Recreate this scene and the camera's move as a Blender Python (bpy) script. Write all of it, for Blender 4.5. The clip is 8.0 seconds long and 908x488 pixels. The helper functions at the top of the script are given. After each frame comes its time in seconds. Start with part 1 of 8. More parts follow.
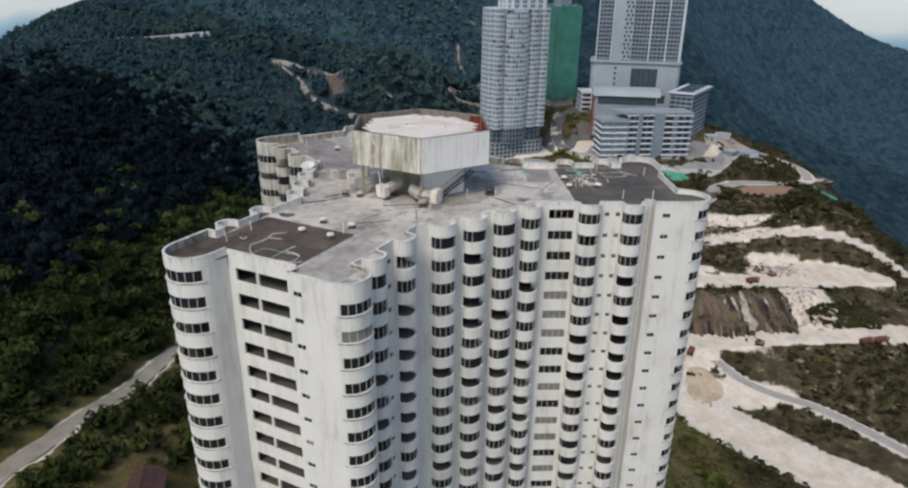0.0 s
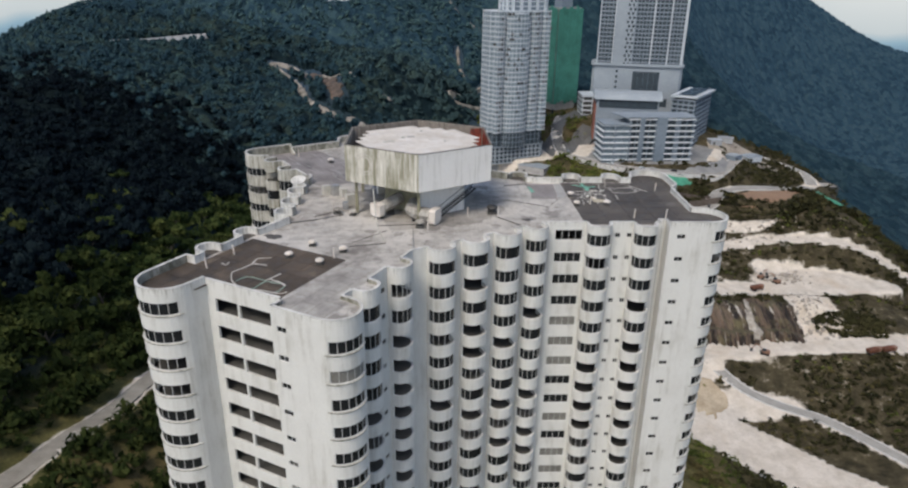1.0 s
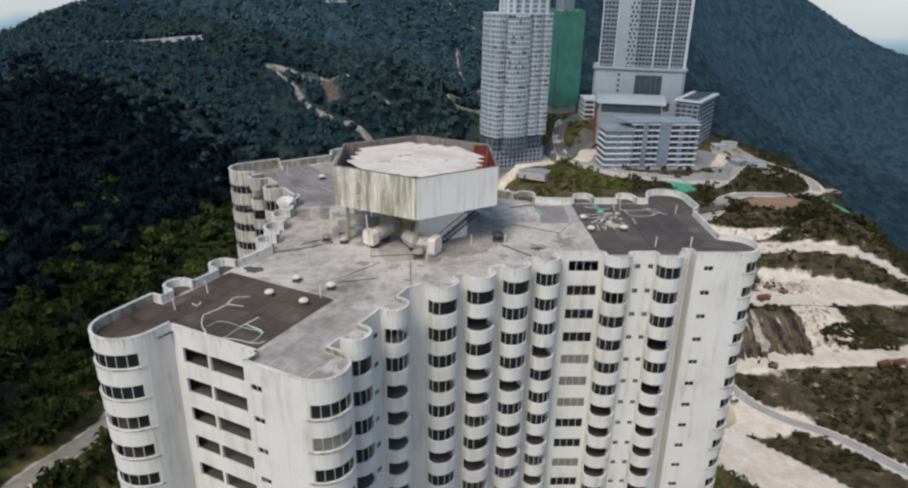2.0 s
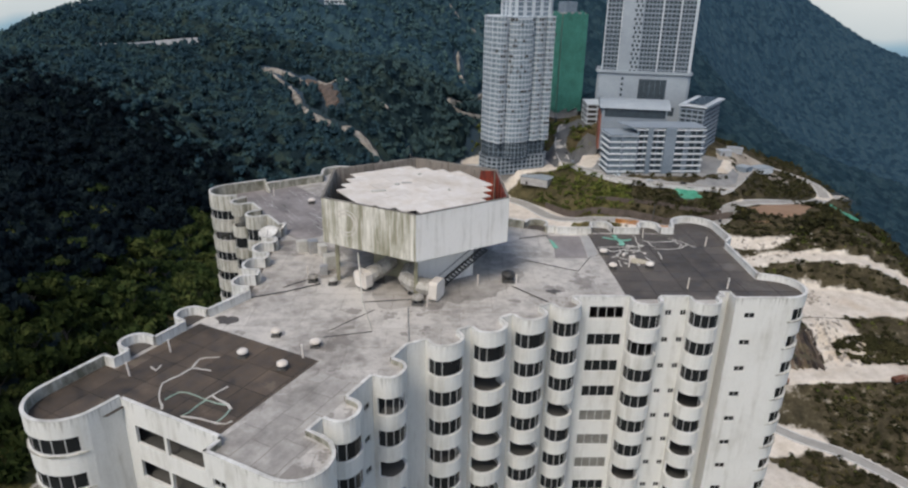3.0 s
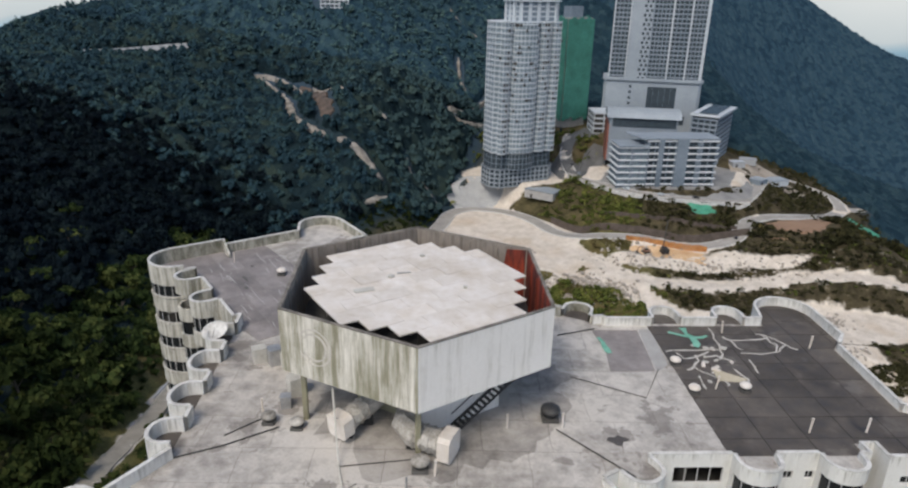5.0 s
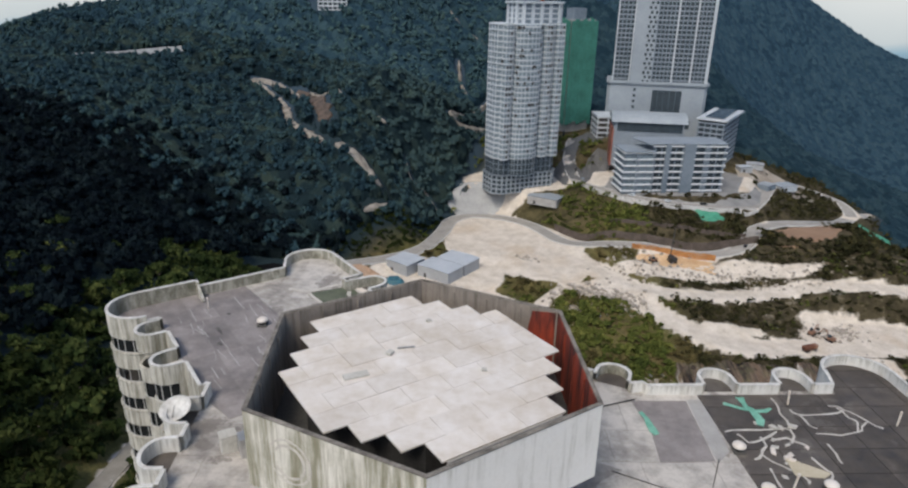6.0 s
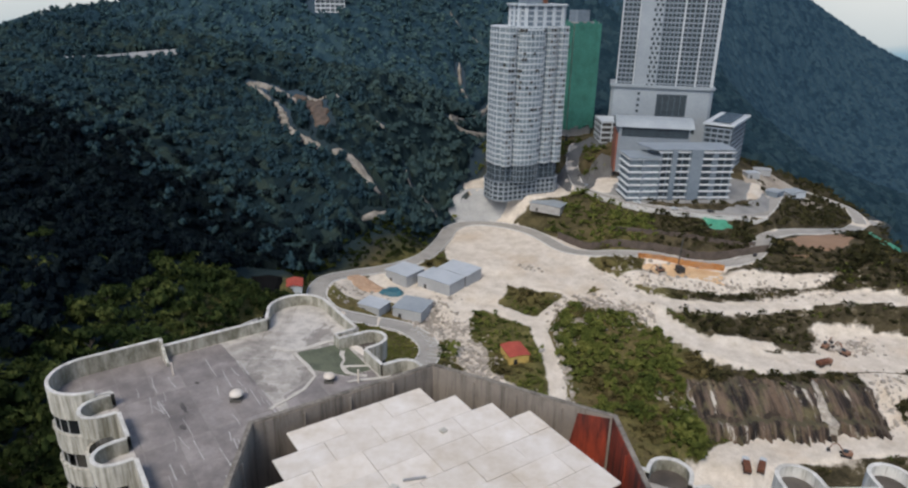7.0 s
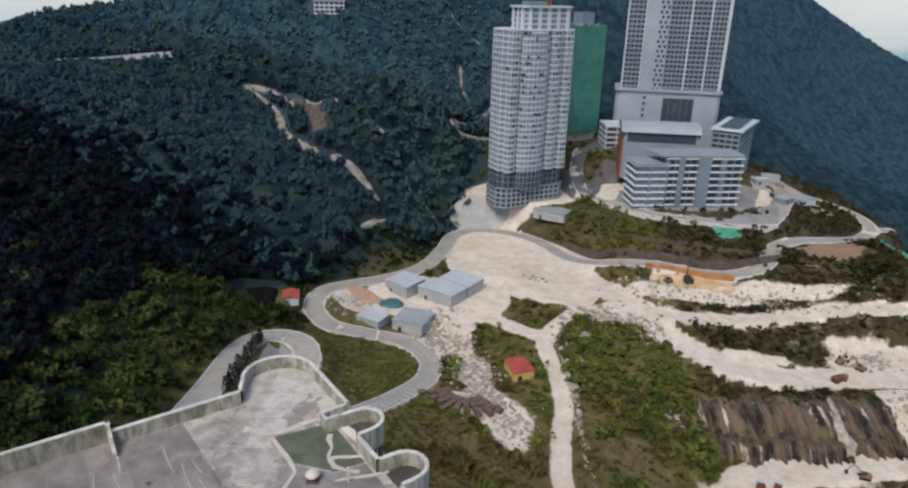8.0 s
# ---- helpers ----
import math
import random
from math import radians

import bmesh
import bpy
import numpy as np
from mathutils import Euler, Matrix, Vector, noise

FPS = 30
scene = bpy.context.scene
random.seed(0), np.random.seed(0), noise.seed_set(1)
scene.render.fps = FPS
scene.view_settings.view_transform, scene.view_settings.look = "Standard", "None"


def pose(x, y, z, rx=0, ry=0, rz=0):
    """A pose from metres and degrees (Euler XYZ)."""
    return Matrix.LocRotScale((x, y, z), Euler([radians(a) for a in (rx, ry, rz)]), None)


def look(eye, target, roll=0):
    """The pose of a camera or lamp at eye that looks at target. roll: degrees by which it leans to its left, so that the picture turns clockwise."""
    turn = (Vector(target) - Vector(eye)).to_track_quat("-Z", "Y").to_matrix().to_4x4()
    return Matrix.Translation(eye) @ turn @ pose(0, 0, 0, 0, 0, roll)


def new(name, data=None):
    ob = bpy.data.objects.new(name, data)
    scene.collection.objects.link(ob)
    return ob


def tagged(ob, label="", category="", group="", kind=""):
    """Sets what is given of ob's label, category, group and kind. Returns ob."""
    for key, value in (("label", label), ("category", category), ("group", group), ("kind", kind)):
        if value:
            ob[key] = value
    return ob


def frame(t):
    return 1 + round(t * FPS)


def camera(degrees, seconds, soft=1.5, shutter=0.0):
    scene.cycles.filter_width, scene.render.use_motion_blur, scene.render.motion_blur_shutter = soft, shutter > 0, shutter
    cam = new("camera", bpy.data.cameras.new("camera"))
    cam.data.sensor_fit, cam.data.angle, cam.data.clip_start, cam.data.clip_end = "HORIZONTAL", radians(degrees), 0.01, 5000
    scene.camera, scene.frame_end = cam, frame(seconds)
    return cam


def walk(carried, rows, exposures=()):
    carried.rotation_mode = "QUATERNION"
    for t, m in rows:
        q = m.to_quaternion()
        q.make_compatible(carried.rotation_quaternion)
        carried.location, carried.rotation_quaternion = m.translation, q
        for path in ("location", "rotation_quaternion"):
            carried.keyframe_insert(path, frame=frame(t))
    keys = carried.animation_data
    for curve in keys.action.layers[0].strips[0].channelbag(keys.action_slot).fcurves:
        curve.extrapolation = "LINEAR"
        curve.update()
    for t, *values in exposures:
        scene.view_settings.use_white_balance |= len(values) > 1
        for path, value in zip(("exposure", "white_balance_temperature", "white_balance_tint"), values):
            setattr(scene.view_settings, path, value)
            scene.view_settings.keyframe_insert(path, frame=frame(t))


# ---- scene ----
cam = camera(68.5, 8.0, soft=2.3)
PATH = [
    (0, (-0.175, -0.015, 84.783), (-0.172, 1.844, 84.044), 0.7),
    (0.5, (-0.169, 3.188, 84.945), (-0.165, 5.048, 84.208), 0.7),
    (1, (-0.24, 6.85, 85.065), (-0.235, 8.71, 84.33), 0.8),
    (1.5, (-0.423, 11.453, 85.09), (-0.416, 13.313, 84.357), 0.9),
    (3, (-1.177, 27.091, 85.576), (-1.167, 28.954, 84.848), 1.1),
    (3.5, (-1.549, 32.956, 85.741), (-1.538, 34.82, 85.015), 1.1),
    (4, (-1.971, 38.659, 85.802), (-1.957, 40.524, 85.079), 1.1),
    (4.5, (-2.34, 44.847, 85.924), (-2.326, 46.712, 85.202), 1.2),
    (6, (-3.672, 62.203, 85.987), (-3.657, 64.07, 85.27), 1.1),
    (6.5, (-4.298, 68.289, 86.097), (-4.28, 70.157, 85.381), 1.1),
    (7, (-4.9, 74.05, 86.117), (-4.881, 75.918, 85.404), 1.1),
    (7.5, (-5.287, 79.863, 86.318), (-5.268, 81.732, 85.605), 1.1),
    (8, (-5.743, 85.442, 86.511), (-5.724, 87.311, 85.8), 1.2),
]
walk(cam, [(t, look(eye, target, roll)) for t, eye, target, roll in PATH], exposures=((0, 0.53, 6900, 9), (8, 0.53, 6900, 9)))

# ---- light ----
SUN_AZ, SUN_EL = radians(243), radians(52)   # counter-clockwise from +x
world = bpy.data.worlds.new("sky")
scene.world = world
world.use_nodes = True
wn = world.node_tree.nodes
sky = wn.new("ShaderNodeTexSky")
sky.sky_type, sky.sun_disc = "NISHITA", False
sky.sun_elevation, sky.sun_rotation = SUN_EL, radians(90) - SUN_AZ
sky.air_density, sky.dust_density, sky.ozone_density, sky.altitude = 1.0, 6.0, 1.0, 1700
wn["Background"].inputs["Strength"].default_value = 0.12
world.node_tree.links.new(sky.outputs["Color"], wn["Background"].inputs["Color"])
sun = new("sun", bpy.data.lights.new("sun", "SUN"))
sun.data.energy, sun.data.angle, sun.data.color = 1.4, radians(22), (1.0, 0.96, 0.9)
sun.matrix_world = look((0, 0, 0), (-math.cos(SUN_AZ) * math.cos(SUN_EL), -math.sin(SUN_AZ) * math.cos(SUN_EL), -math.sin(SUN_EL)))


# ---- materials ----
def ramp(nt, fac, stops):
    r = nt.nodes.new("ShaderNodeValToRGB")
    el = r.color_ramp.elements
    while len(el) < len(stops):
        el.new(0.5)
    for e, (p, c) in zip(el, stops):
        e.position, e.color = p, (c, c, c, 1) if isinstance(c, (int, float)) else (*c, 1)
    nt.links.new(fac, r.inputs["Fac"])
    return r.outputs["Color"]


def coords(nt, scale=(1, 1, 1), kind="Object"):
    t = nt.nodes.new("ShaderNodeTexCoord")
    m = nt.nodes.new("ShaderNodeMapping")
    m.inputs["Scale"].default_value = scale
    nt.links.new(t.outputs[kind], m.inputs["Vector"])
    return m.outputs["Vector"]


def place(nt, scale=(1, 1, 1)):
    g = nt.nodes.new("ShaderNodeNewGeometry")
    m = nt.nodes.new("ShaderNodeMapping")
    m.inputs["Scale"].default_value = scale
    nt.links.new(g.outputs["Position"], m.inputs["Vector"])
    return m.outputs["Vector"]


def noise_tex(nt, vec, scale, detail=4, rough=0.6):
    n = nt.nodes.new("ShaderNodeTexNoise")
    n.inputs["Scale"].default_value, n.inputs["Detail"].default_value, n.inputs["Roughness"].default_value = scale, detail, rough
    nt.links.new(vec, n.inputs["Vector"])
    return n.outputs["Fac"]


def mix(nt, fac, a, b, mode="MIX"):
    m = nt.nodes.new("ShaderNodeMix")
    m.data_type, m.blend_type = "RGBA", mode
    if isinstance(fac, (int, float)):
        m.inputs["Factor"].default_value = fac
    else:
        nt.links.new(fac, m.inputs["Factor"])
    for k, v in (("A", a), ("B", b)):
        sock = next(i for i in m.inputs if i.name == k and i.type == "RGBA")
        if isinstance(v, tuple):
            sock.default_value = (*v, 1)
        else:
            nt.links.new(v, sock)
    return next(o for o in m.outputs if o.type == "RGBA")


def math_node(nt, op, a, b=0.0):
    m = nt.nodes.new("ShaderNodeMath")
    m.operation = op
    for i, v in enumerate((a, b)):
        if isinstance(v, (int, float)):
            m.inputs[i].default_value = v
        else:
            nt.links.new(v, m.inputs[i])
    return m.outputs[0]


def bump(nt, bsdf, height, strength, distance):
    b = nt.nodes.new("ShaderNodeBump")
    b.inputs["Strength"].default_value, b.inputs["Distance"].default_value = strength, distance
    nt.links.new(height, b.inputs["Height"])
    nt.links.new(b.outputs["Normal"], bsdf.inputs["Normal"])


def base(name, rough=0.8, metal=0.0):
    m = bpy.data.materials.new(name)
    m.use_nodes = True
    b = m.node_tree.nodes["Principled BSDF"]
    b.inputs["Roughness"].default_value, b.inputs["Metallic"].default_value = rough, metal
    return m, m.node_tree, b


def mottled(name, dark, light, scale=0.4, fine=6.0, rough=0.85, metal=0.0, relief=0.3, depth=0.02, vary=0.0):
    """A plain surface with blotches at one scale and grain at another."""
    m, nt, b = base(name, rough, metal)
    v = place(nt)
    big, small = noise_tex(nt, v, scale, 5), noise_tex(nt, v, fine, 3)
    f = math_node(nt, "ADD", math_node(nt, "MULTIPLY", big, 0.65), math_node(nt, "MULTIPLY", small, 0.35))
    c = mix(nt, ramp(nt, f, ((0.32, 0.0), (0.66, 1.0))), dark, light)
    if vary:
        oi = nt.nodes.new("ShaderNodeObjectInfo")
        k = math_node(nt, "ADD", math_node(nt, "MULTIPLY", oi.outputs["Random"], 2 * vary), 1 - vary)
        hsv = nt.nodes.new("ShaderNodeHueSaturation")
        nt.links.new(c, hsv.inputs["Color"])
        nt.links.new(k, hsv.inputs["Value"])
        c = hsv.outputs["Color"]
    nt.links.new(c, b.inputs["Base Color"])
    bump(nt, b, small, relief, depth)
    return m


def stained_paint(name, white, grime, streak_amount=0.5, moss=(0.22, 0.21, 0.13), onset=(0.5, 0.72), stretch=(2.2, 2.2, 0.14), drips=None):
    """Old outdoor paint: dirt runs down in streaks, blotches of grime and a little moss."""
    m, nt, b = base(name, 0.75)
    streak = noise_tex(nt, place(nt, stretch), 1.0, 6, 0.7)
    blotch = noise_tex(nt, place(nt), 0.22, 5, 0.65)
    grain = noise_tex(nt, place(nt), 5.0, 3)
    s = ramp(nt, streak, ((onset[0], 0.0), (onset[1], 1.0)))
    k = ramp(nt, blotch, ((0.42, 0.0), (0.7, 1.0)))
    c = mix(nt, math_node(nt, "MULTIPLY", s, streak_amount), white, grime)
    c = mix(nt, math_node(nt, "MULTIPLY", k, 0.45 * streak_amount), c, grime)
    c = mix(nt, math_node(nt, "MULTIPLY", math_node(nt, "MULTIPLY", s, k), 0.6), c, moss)
    c = mix(nt, math_node(nt, "MULTIPLY", ramp(nt, grain, ((0.45, 0.0), (0.8, 1.0))), 0.18), c, grime)
    if drips:       # short dirty runs below the coping: level of their lower end, of the coping
        z = nt.nodes.new("ShaderNodeSeparateXYZ")
        nt.links.new(place(nt), z.inputs[0])
        reach = nt.nodes.new("ShaderNodeMapRange")
        reach.inputs["From Min"].default_value, reach.inputs["From Max"].default_value = drips
        nt.links.new(z.outputs[2], reach.inputs["Value"])
        comb = noise_tex(nt, place(nt, (4.5, 4.5, 0.12)), 1.0, 4, 0.7)
        run = math_node(nt, "ADD", comb, math_node(nt, "MULTIPLY", math_node(nt, "SUBTRACT", reach.outputs["Result"], 1.0), 0.22))
        c = mix(nt, math_node(nt, "MULTIPLY", ramp(nt, run, ((0.44, 0.0), (0.6, 1.0))), 0.5), c, (0.16, 0.145, 0.105))
    nt.links.new(c, b.inputs["Base Color"])
    bump(nt, b, grain, 0.25, 0.02)
    return m


def deck_material(name, dark, light, line, cell=(0.28, 0.28), patch=0.5, joints=0.55, onset=(0.36, 0.62), gap=0.045, stagger=0.35, flake=0.0, flaked=(0.1, 0.09, 0.08), vary=0.0):
    """A flat roof covering: bays of slightly different tone with joints between them, ponding stains and patches."""
    m, nt, b = base(name, 0.8)
    v = coords(nt)
    brick = nt.nodes.new("ShaderNodeTexBrick")
    brick.offset = stagger
    brick.inputs["Scale"].default_value = 1.0
    brick.inputs["Brick Width"].default_value, brick.inputs["Row Height"].default_value = 1 / cell[0], 1 / cell[1]
    brick.inputs["Mortar Size"].default_value, brick.inputs["Mortar Smooth"].default_value = gap, 0.3
    brick.inputs["Color1"].default_value = (0.35, 0.35, 0.35, 1)
    brick.inputs["Color2"].default_value = (0.68, 0.68, 0.68, 1)
    warp = nt.nodes.new("ShaderNodeVectorMath")
    warp.operation = "ADD"
    nz = nt.nodes.new("ShaderNodeTexNoise")
    nz.inputs["Scale"].default_value = 0.5
    nt.links.new(v, nz.inputs["Vector"])
    nt.links.new(v, warp.inputs[0])
    small_warp = nt.nodes.new("ShaderNodeVectorMath")
    small_warp.operation = "SCALE"
    small_warp.inputs["Scale"].default_value = 0.3
    nt.links.new(nz.outputs["Color"], small_warp.inputs[0])
    nt.links.new(small_warp.outputs["Vector"], warp.inputs[1])
    nt.links.new(warp.outputs["Vector"], brick.inputs["Vector"])
    big, mid, small = noise_tex(nt, v, 0.11, 6, 0.7), noise_tex(nt, v, 0.7, 5, 0.7), noise_tex(nt, v, 5.0, 3)
    f = math_node(nt, "ADD", math_node(nt, "MULTIPLY", big, 0.55), math_node(nt, "MULTIPLY", mid, 0.45))
    c = mix(nt, ramp(nt, f, ((onset[0], 0.0), (onset[1], 1.0))), dark, light)
    c = mix(nt, patch, c, brick.outputs["Color"], "SOFT_LIGHT")
    c = mix(nt, math_node(nt, "MULTIPLY", brick.outputs["Fac"], joints), c, line)
    c = mix(nt, math_node(nt, "MULTIPLY", ramp(nt, small, ((0.5, 0.0), (0.75, 1.0))), 0.25), c, dark)
    if flake:       # places where the top coat has come away, with sharp edges
        lost = math_node(nt, "ADD", noise_tex(nt, v, 0.19, 8, 0.62), math_node(nt, "MULTIPLY", math_node(nt, "SUBTRACT", mid, 0.5), 0.3))
        c = mix(nt, math_node(nt, "MULTIPLY", ramp(nt, lost, ((0.585, 0.0), (0.61, 1.0))), flake), c, flaked)
    if vary:        # one tone for each bay
        oi, hsv = nt.nodes.new("ShaderNodeObjectInfo"), nt.nodes.new("ShaderNodeHueSaturation")
        nt.links.new(math_node(nt, "ADD", math_node(nt, "MULTIPLY", oi.outputs["Random"], 2 * vary), 1 - vary), hsv.inputs["Value"])
        nt.links.new(c, hsv.inputs["Color"])
        c = hsv.outputs["Color"]
    nt.links.new(c, b.inputs["Base Color"])
    nt.links.new(ramp(nt, mid, ((0.35, 0.55), (0.6, 0.9))), b.inputs["Roughness"])
    bump(nt, b, small, 0.2, 0.02)
    return m


def glass_pane(name, tint):
    m, nt, b = base(name, 0.25)
    n = noise_tex(nt, place(nt), 0.35, 3)
    nt.links.new(mix(nt, n, tint, tuple(2.2 * q for q in tint)), b.inputs["Base Color"])
    b.inputs["Specular IOR Level"].default_value = 0.3
    return m


WHITE = stained_paint("weathered_white_paint", (0.71, 0.7, 0.662), (0.38, 0.355, 0.31), 0.42, (0.24, 0.22, 0.15), (0.5, 0.78), (0.9, 0.9, 0.1), (55.0, 56.4))
WHITE_WORN = stained_paint("streaked_white_paint", (0.6, 0.575, 0.51), (0.15, 0.14, 0.105), 1.0, (0.17, 0.16, 0.1), (0.44, 0.66))
DARK_LINING = stained_paint("streaked_lining_render", (0.46, 0.44, 0.375), (0.13, 0.125, 0.09), 1.0, (0.1, 0.1, 0.06), (0.4, 0.64), (1.2, 1.2, 0.4))
RIM = mottled("bleached_rim_paint", (0.36, 0.345, 0.31), (0.76, 0.745, 0.71), 0.6, 3, 0.8)
STREAKED = stained_paint("moss_streaked_paint", (0.72, 0.69, 0.62), (0.25, 0.235, 0.165), 1.0, (0.13, 0.13, 0.06), (0.4, 0.6), (1.5, 1.5, 0.12))
WHITE_CLEAN = stained_paint("pale_paint", (0.79, 0.765, 0.725), (0.5, 0.47, 0.42), 0.32)
# darker than bare concrete: the dimness of empty rooms is in the colour
RAW = mottled("darkened_concrete", (0.05, 0.048, 0.044), (0.11, 0.105, 0.096), 0.3, 4)
RAW_LIGHT = mottled("grey_concrete", (0.28, 0.27, 0.26), (0.46, 0.45, 0.43), 0.4, 5)
DECK = deck_material("pale_roof_screed", (0.16, 0.142, 0.125), (0.54, 0.505, 0.46), (0.17, 0.15, 0.13), (0.2, 0.28), 0.4, 0.2, (0.34, 0.555), 0.035, 0.35, 0.6, (0.13, 0.113, 0.1))
BITUMEN = deck_material("dark_roof_felt", (0.034, 0.026, 0.019), (0.115, 0.085, 0.062), (0.014, 0.011, 0.009), (0.3, 0.3), 0.0, 0.0, (0.37, 0.6), 0.07, 0.0, 0.4, (0.15, 0.122, 0.092), 0.22)
FELT_BLACK = deck_material("black_roof_felt", (0.034, 0.028, 0.024), (0.125, 0.107, 0.092), (0.018, 0.016, 0.014), (0.3, 0.55), 0.0, 0.0, (0.36, 0.6), 0.06, 0.0, 0.5, (0.15, 0.135, 0.12), 0.2)
FELT_GREY = deck_material("worn_grey_roof_felt", (0.135, 0.119, 0.113), (0.315, 0.284, 0.272), (0.19, 0.17, 0.165), (0.3, 0.5), 0.0, 0.0, (0.37, 0.59), vary=0.12)
FELT_PALE = deck_material("pale_worn_felt", (0.2, 0.182, 0.162), (0.46, 0.432, 0.395), (0.2, 0.18, 0.16), (0.3, 0.5), 0.4, 0.4, (0.36, 0.58))
DRIP = mottled("pale_drip", (0.34, 0.325, 0.315), (0.5, 0.485, 0.47), 1.0, 8)
FRAME_PAINT = mottled("window_frame_paint", (0.3, 0.3, 0.29), (0.55, 0.54, 0.52), 1.0, 8, 0.6)
PANE_DARK = glass_pane("dark_glass", (0.01, 0.011, 0.012))
PANE_GREY = mottled("boarded_pane", (0.12, 0.115, 0.1), (0.24, 0.23, 0.205), 0.6, 3, 0.7)
RUST = mottled("rusty_steel", (0.05, 0.025, 0.015), (0.2, 0.07, 0.035), 0.8, 6, 0.9)
RED_STREAK = stained_paint("rust_red_primer", (0.33, 0.05, 0.022), (0.06, 0.013, 0.01), 1.0, (0.03, 0.013, 0.01), (0.42, 0.58), (0.8, 0.8, 0.11))
DARK_STREAK = stained_paint("soot_streaked_wall", (0.27, 0.235, 0.2), (0.07, 0.056, 0.046), 0.9, (0.05, 0.045, 0.035))
PANEL_WHITE = mottled("pale_roof_panel", (0.55, 0.475, 0.385), (0.76, 0.715, 0.665), 0.35, 1.6, 0.65, 0, 0.3, 0.015, 0.06)
METAL = mottled("galvanised_metal", (0.3, 0.3, 0.29), (0.52, 0.51, 0.5), 0.8, 7, 0.5, 0.6)
DUCT = mottled("weathered_duct", (0.35, 0.33, 0.28), (0.6, 0.58, 0.53), 0.6, 6, 0.6)
SEALANT = mottled("pale_sealant", (0.42, 0.39, 0.34), (0.6, 0.57, 0.52), 1.0, 8)
GREEN_PAINT = mottled("green_paint_spill", (0.1, 0.3, 0.22), (0.22, 0.5, 0.38), 1.0, 8)
PALE_GREEN = mottled("faded_green_paint", (0.17, 0.27, 0.21), (0.36, 0.44, 0.37), 1.0, 8)
ALGAE = mottled("algae_stained_felt", (0.06, 0.075, 0.05), (0.14, 0.15, 0.1), 0.8, 6)
STEEL_DARK = mottled("dark_steel", (0.03, 0.03, 0.03), (0.08, 0.078, 0.075), 1.0, 8, 0.6, 0.4)


# ---- mesh helpers ----
def mesh_of(name, bm, material, smooth=False):
    me = bpy.data.meshes.new(name)
    bmesh.ops.recalc_face_normals(bm, faces=bm.faces)
    bm.to_mesh(me)
    bm.free()
    for q in material if isinstance(material, (list, tuple)) else [material]:
        me.materials.append(q)
    if smooth:
        me.polygons.foreach_set("use_smooth", [True] * len(me.polygons))
    return me


def thing(name, m=None, label="", category="", group="", kind=""):
    ob = new(name)
    ob.empty_display_size = 0.5
    if m is not None:
        ob.matrix_basis = m
    return tagged(ob, label, category, group, kind)


def part(name, bm, material, parent, label="", m=None, smooth=False):
    me = bm if isinstance(bm, bpy.types.Mesh) else mesh_of(name, bm, material, smooth)
    ob = new(name, me)
    ob.parent = parent
    if m is not None:
        ob.matrix_basis = m
    return tagged(ob, label)


def solid(name, bm, material, m=None, label="", category="", group="", kind="", smooth=False):
    ob = new(name, mesh_of(name, bm, material, smooth))
    if m is not None:
        ob.matrix_basis = m
    return tagged(ob, label, category, group, kind)


def box(bm, x0, x1, y0, y1, z0, z1, m=None):
    vs = [bm.verts.new((x, y, z)) for z in (z0, z1) for x, y in ((x0, y0), (x1, y0), (x1, y1), (x0, y1))]
    if m is not None:
        for v in vs:
            v.co = m @ v.co
    for f in ((3, 2, 1, 0), (4, 5, 6, 7), (0, 1, 5, 4), (1, 2, 6, 5), (2, 3, 7, 6), (3, 0, 4, 7)):
        bm.faces.new([vs[i] for i in f])
    return vs


def chamfer_box(bm, x0, x1, y0, y1, z0, z1, c, m=None):
    """A box with its upright edges cut by c."""
    ring = [(x0 + c, y0), (x1 - c, y0), (x1, y0 + c), (x1, y1 - c), (x1 - c, y1), (x0 + c, y1), (x0, y1 - c), (x0, y0 + c)]
    return prism(bm, ring, z0, z1, m)


def prism(bm, ring, z0, z1, m=None):
    lo, hi = [bm.verts.new((x, y, z0)) for x, y in ring], [bm.verts.new((x, y, z1)) for x, y in ring]
    if m is not None:
        for v in lo + hi:
            v.co = m @ v.co
    n = len(ring)
    for i in range(n):
        bm.faces.new((lo[i], lo[(i + 1) % n], hi[(i + 1) % n], hi[i]))
    bm.faces.new(hi)
    bm.faces.new(lo[::-1])
    return lo + hi


def lathe(bm, profile, n=16, m=None):
    """Turns (radius, height) pairs round the z axis; closed at both ends."""
    rings = [[bm.verts.new((r * math.cos(2 * math.pi * i / n), r * math.sin(2 * math.pi * i / n), z)) for i in range(n)] for r, z in profile]
    if m is not None:
        for v in (q for r in rings for q in r):
            v.co = m @ v.co
    for a, b in zip(rings, rings[1:]):
        for i in range(n):
            bm.faces.new((a[i], a[(i + 1) % n], b[(i + 1) % n], b[i]))
    bm.faces.new(rings[0][::-1])
    bm.faces.new(rings[-1])


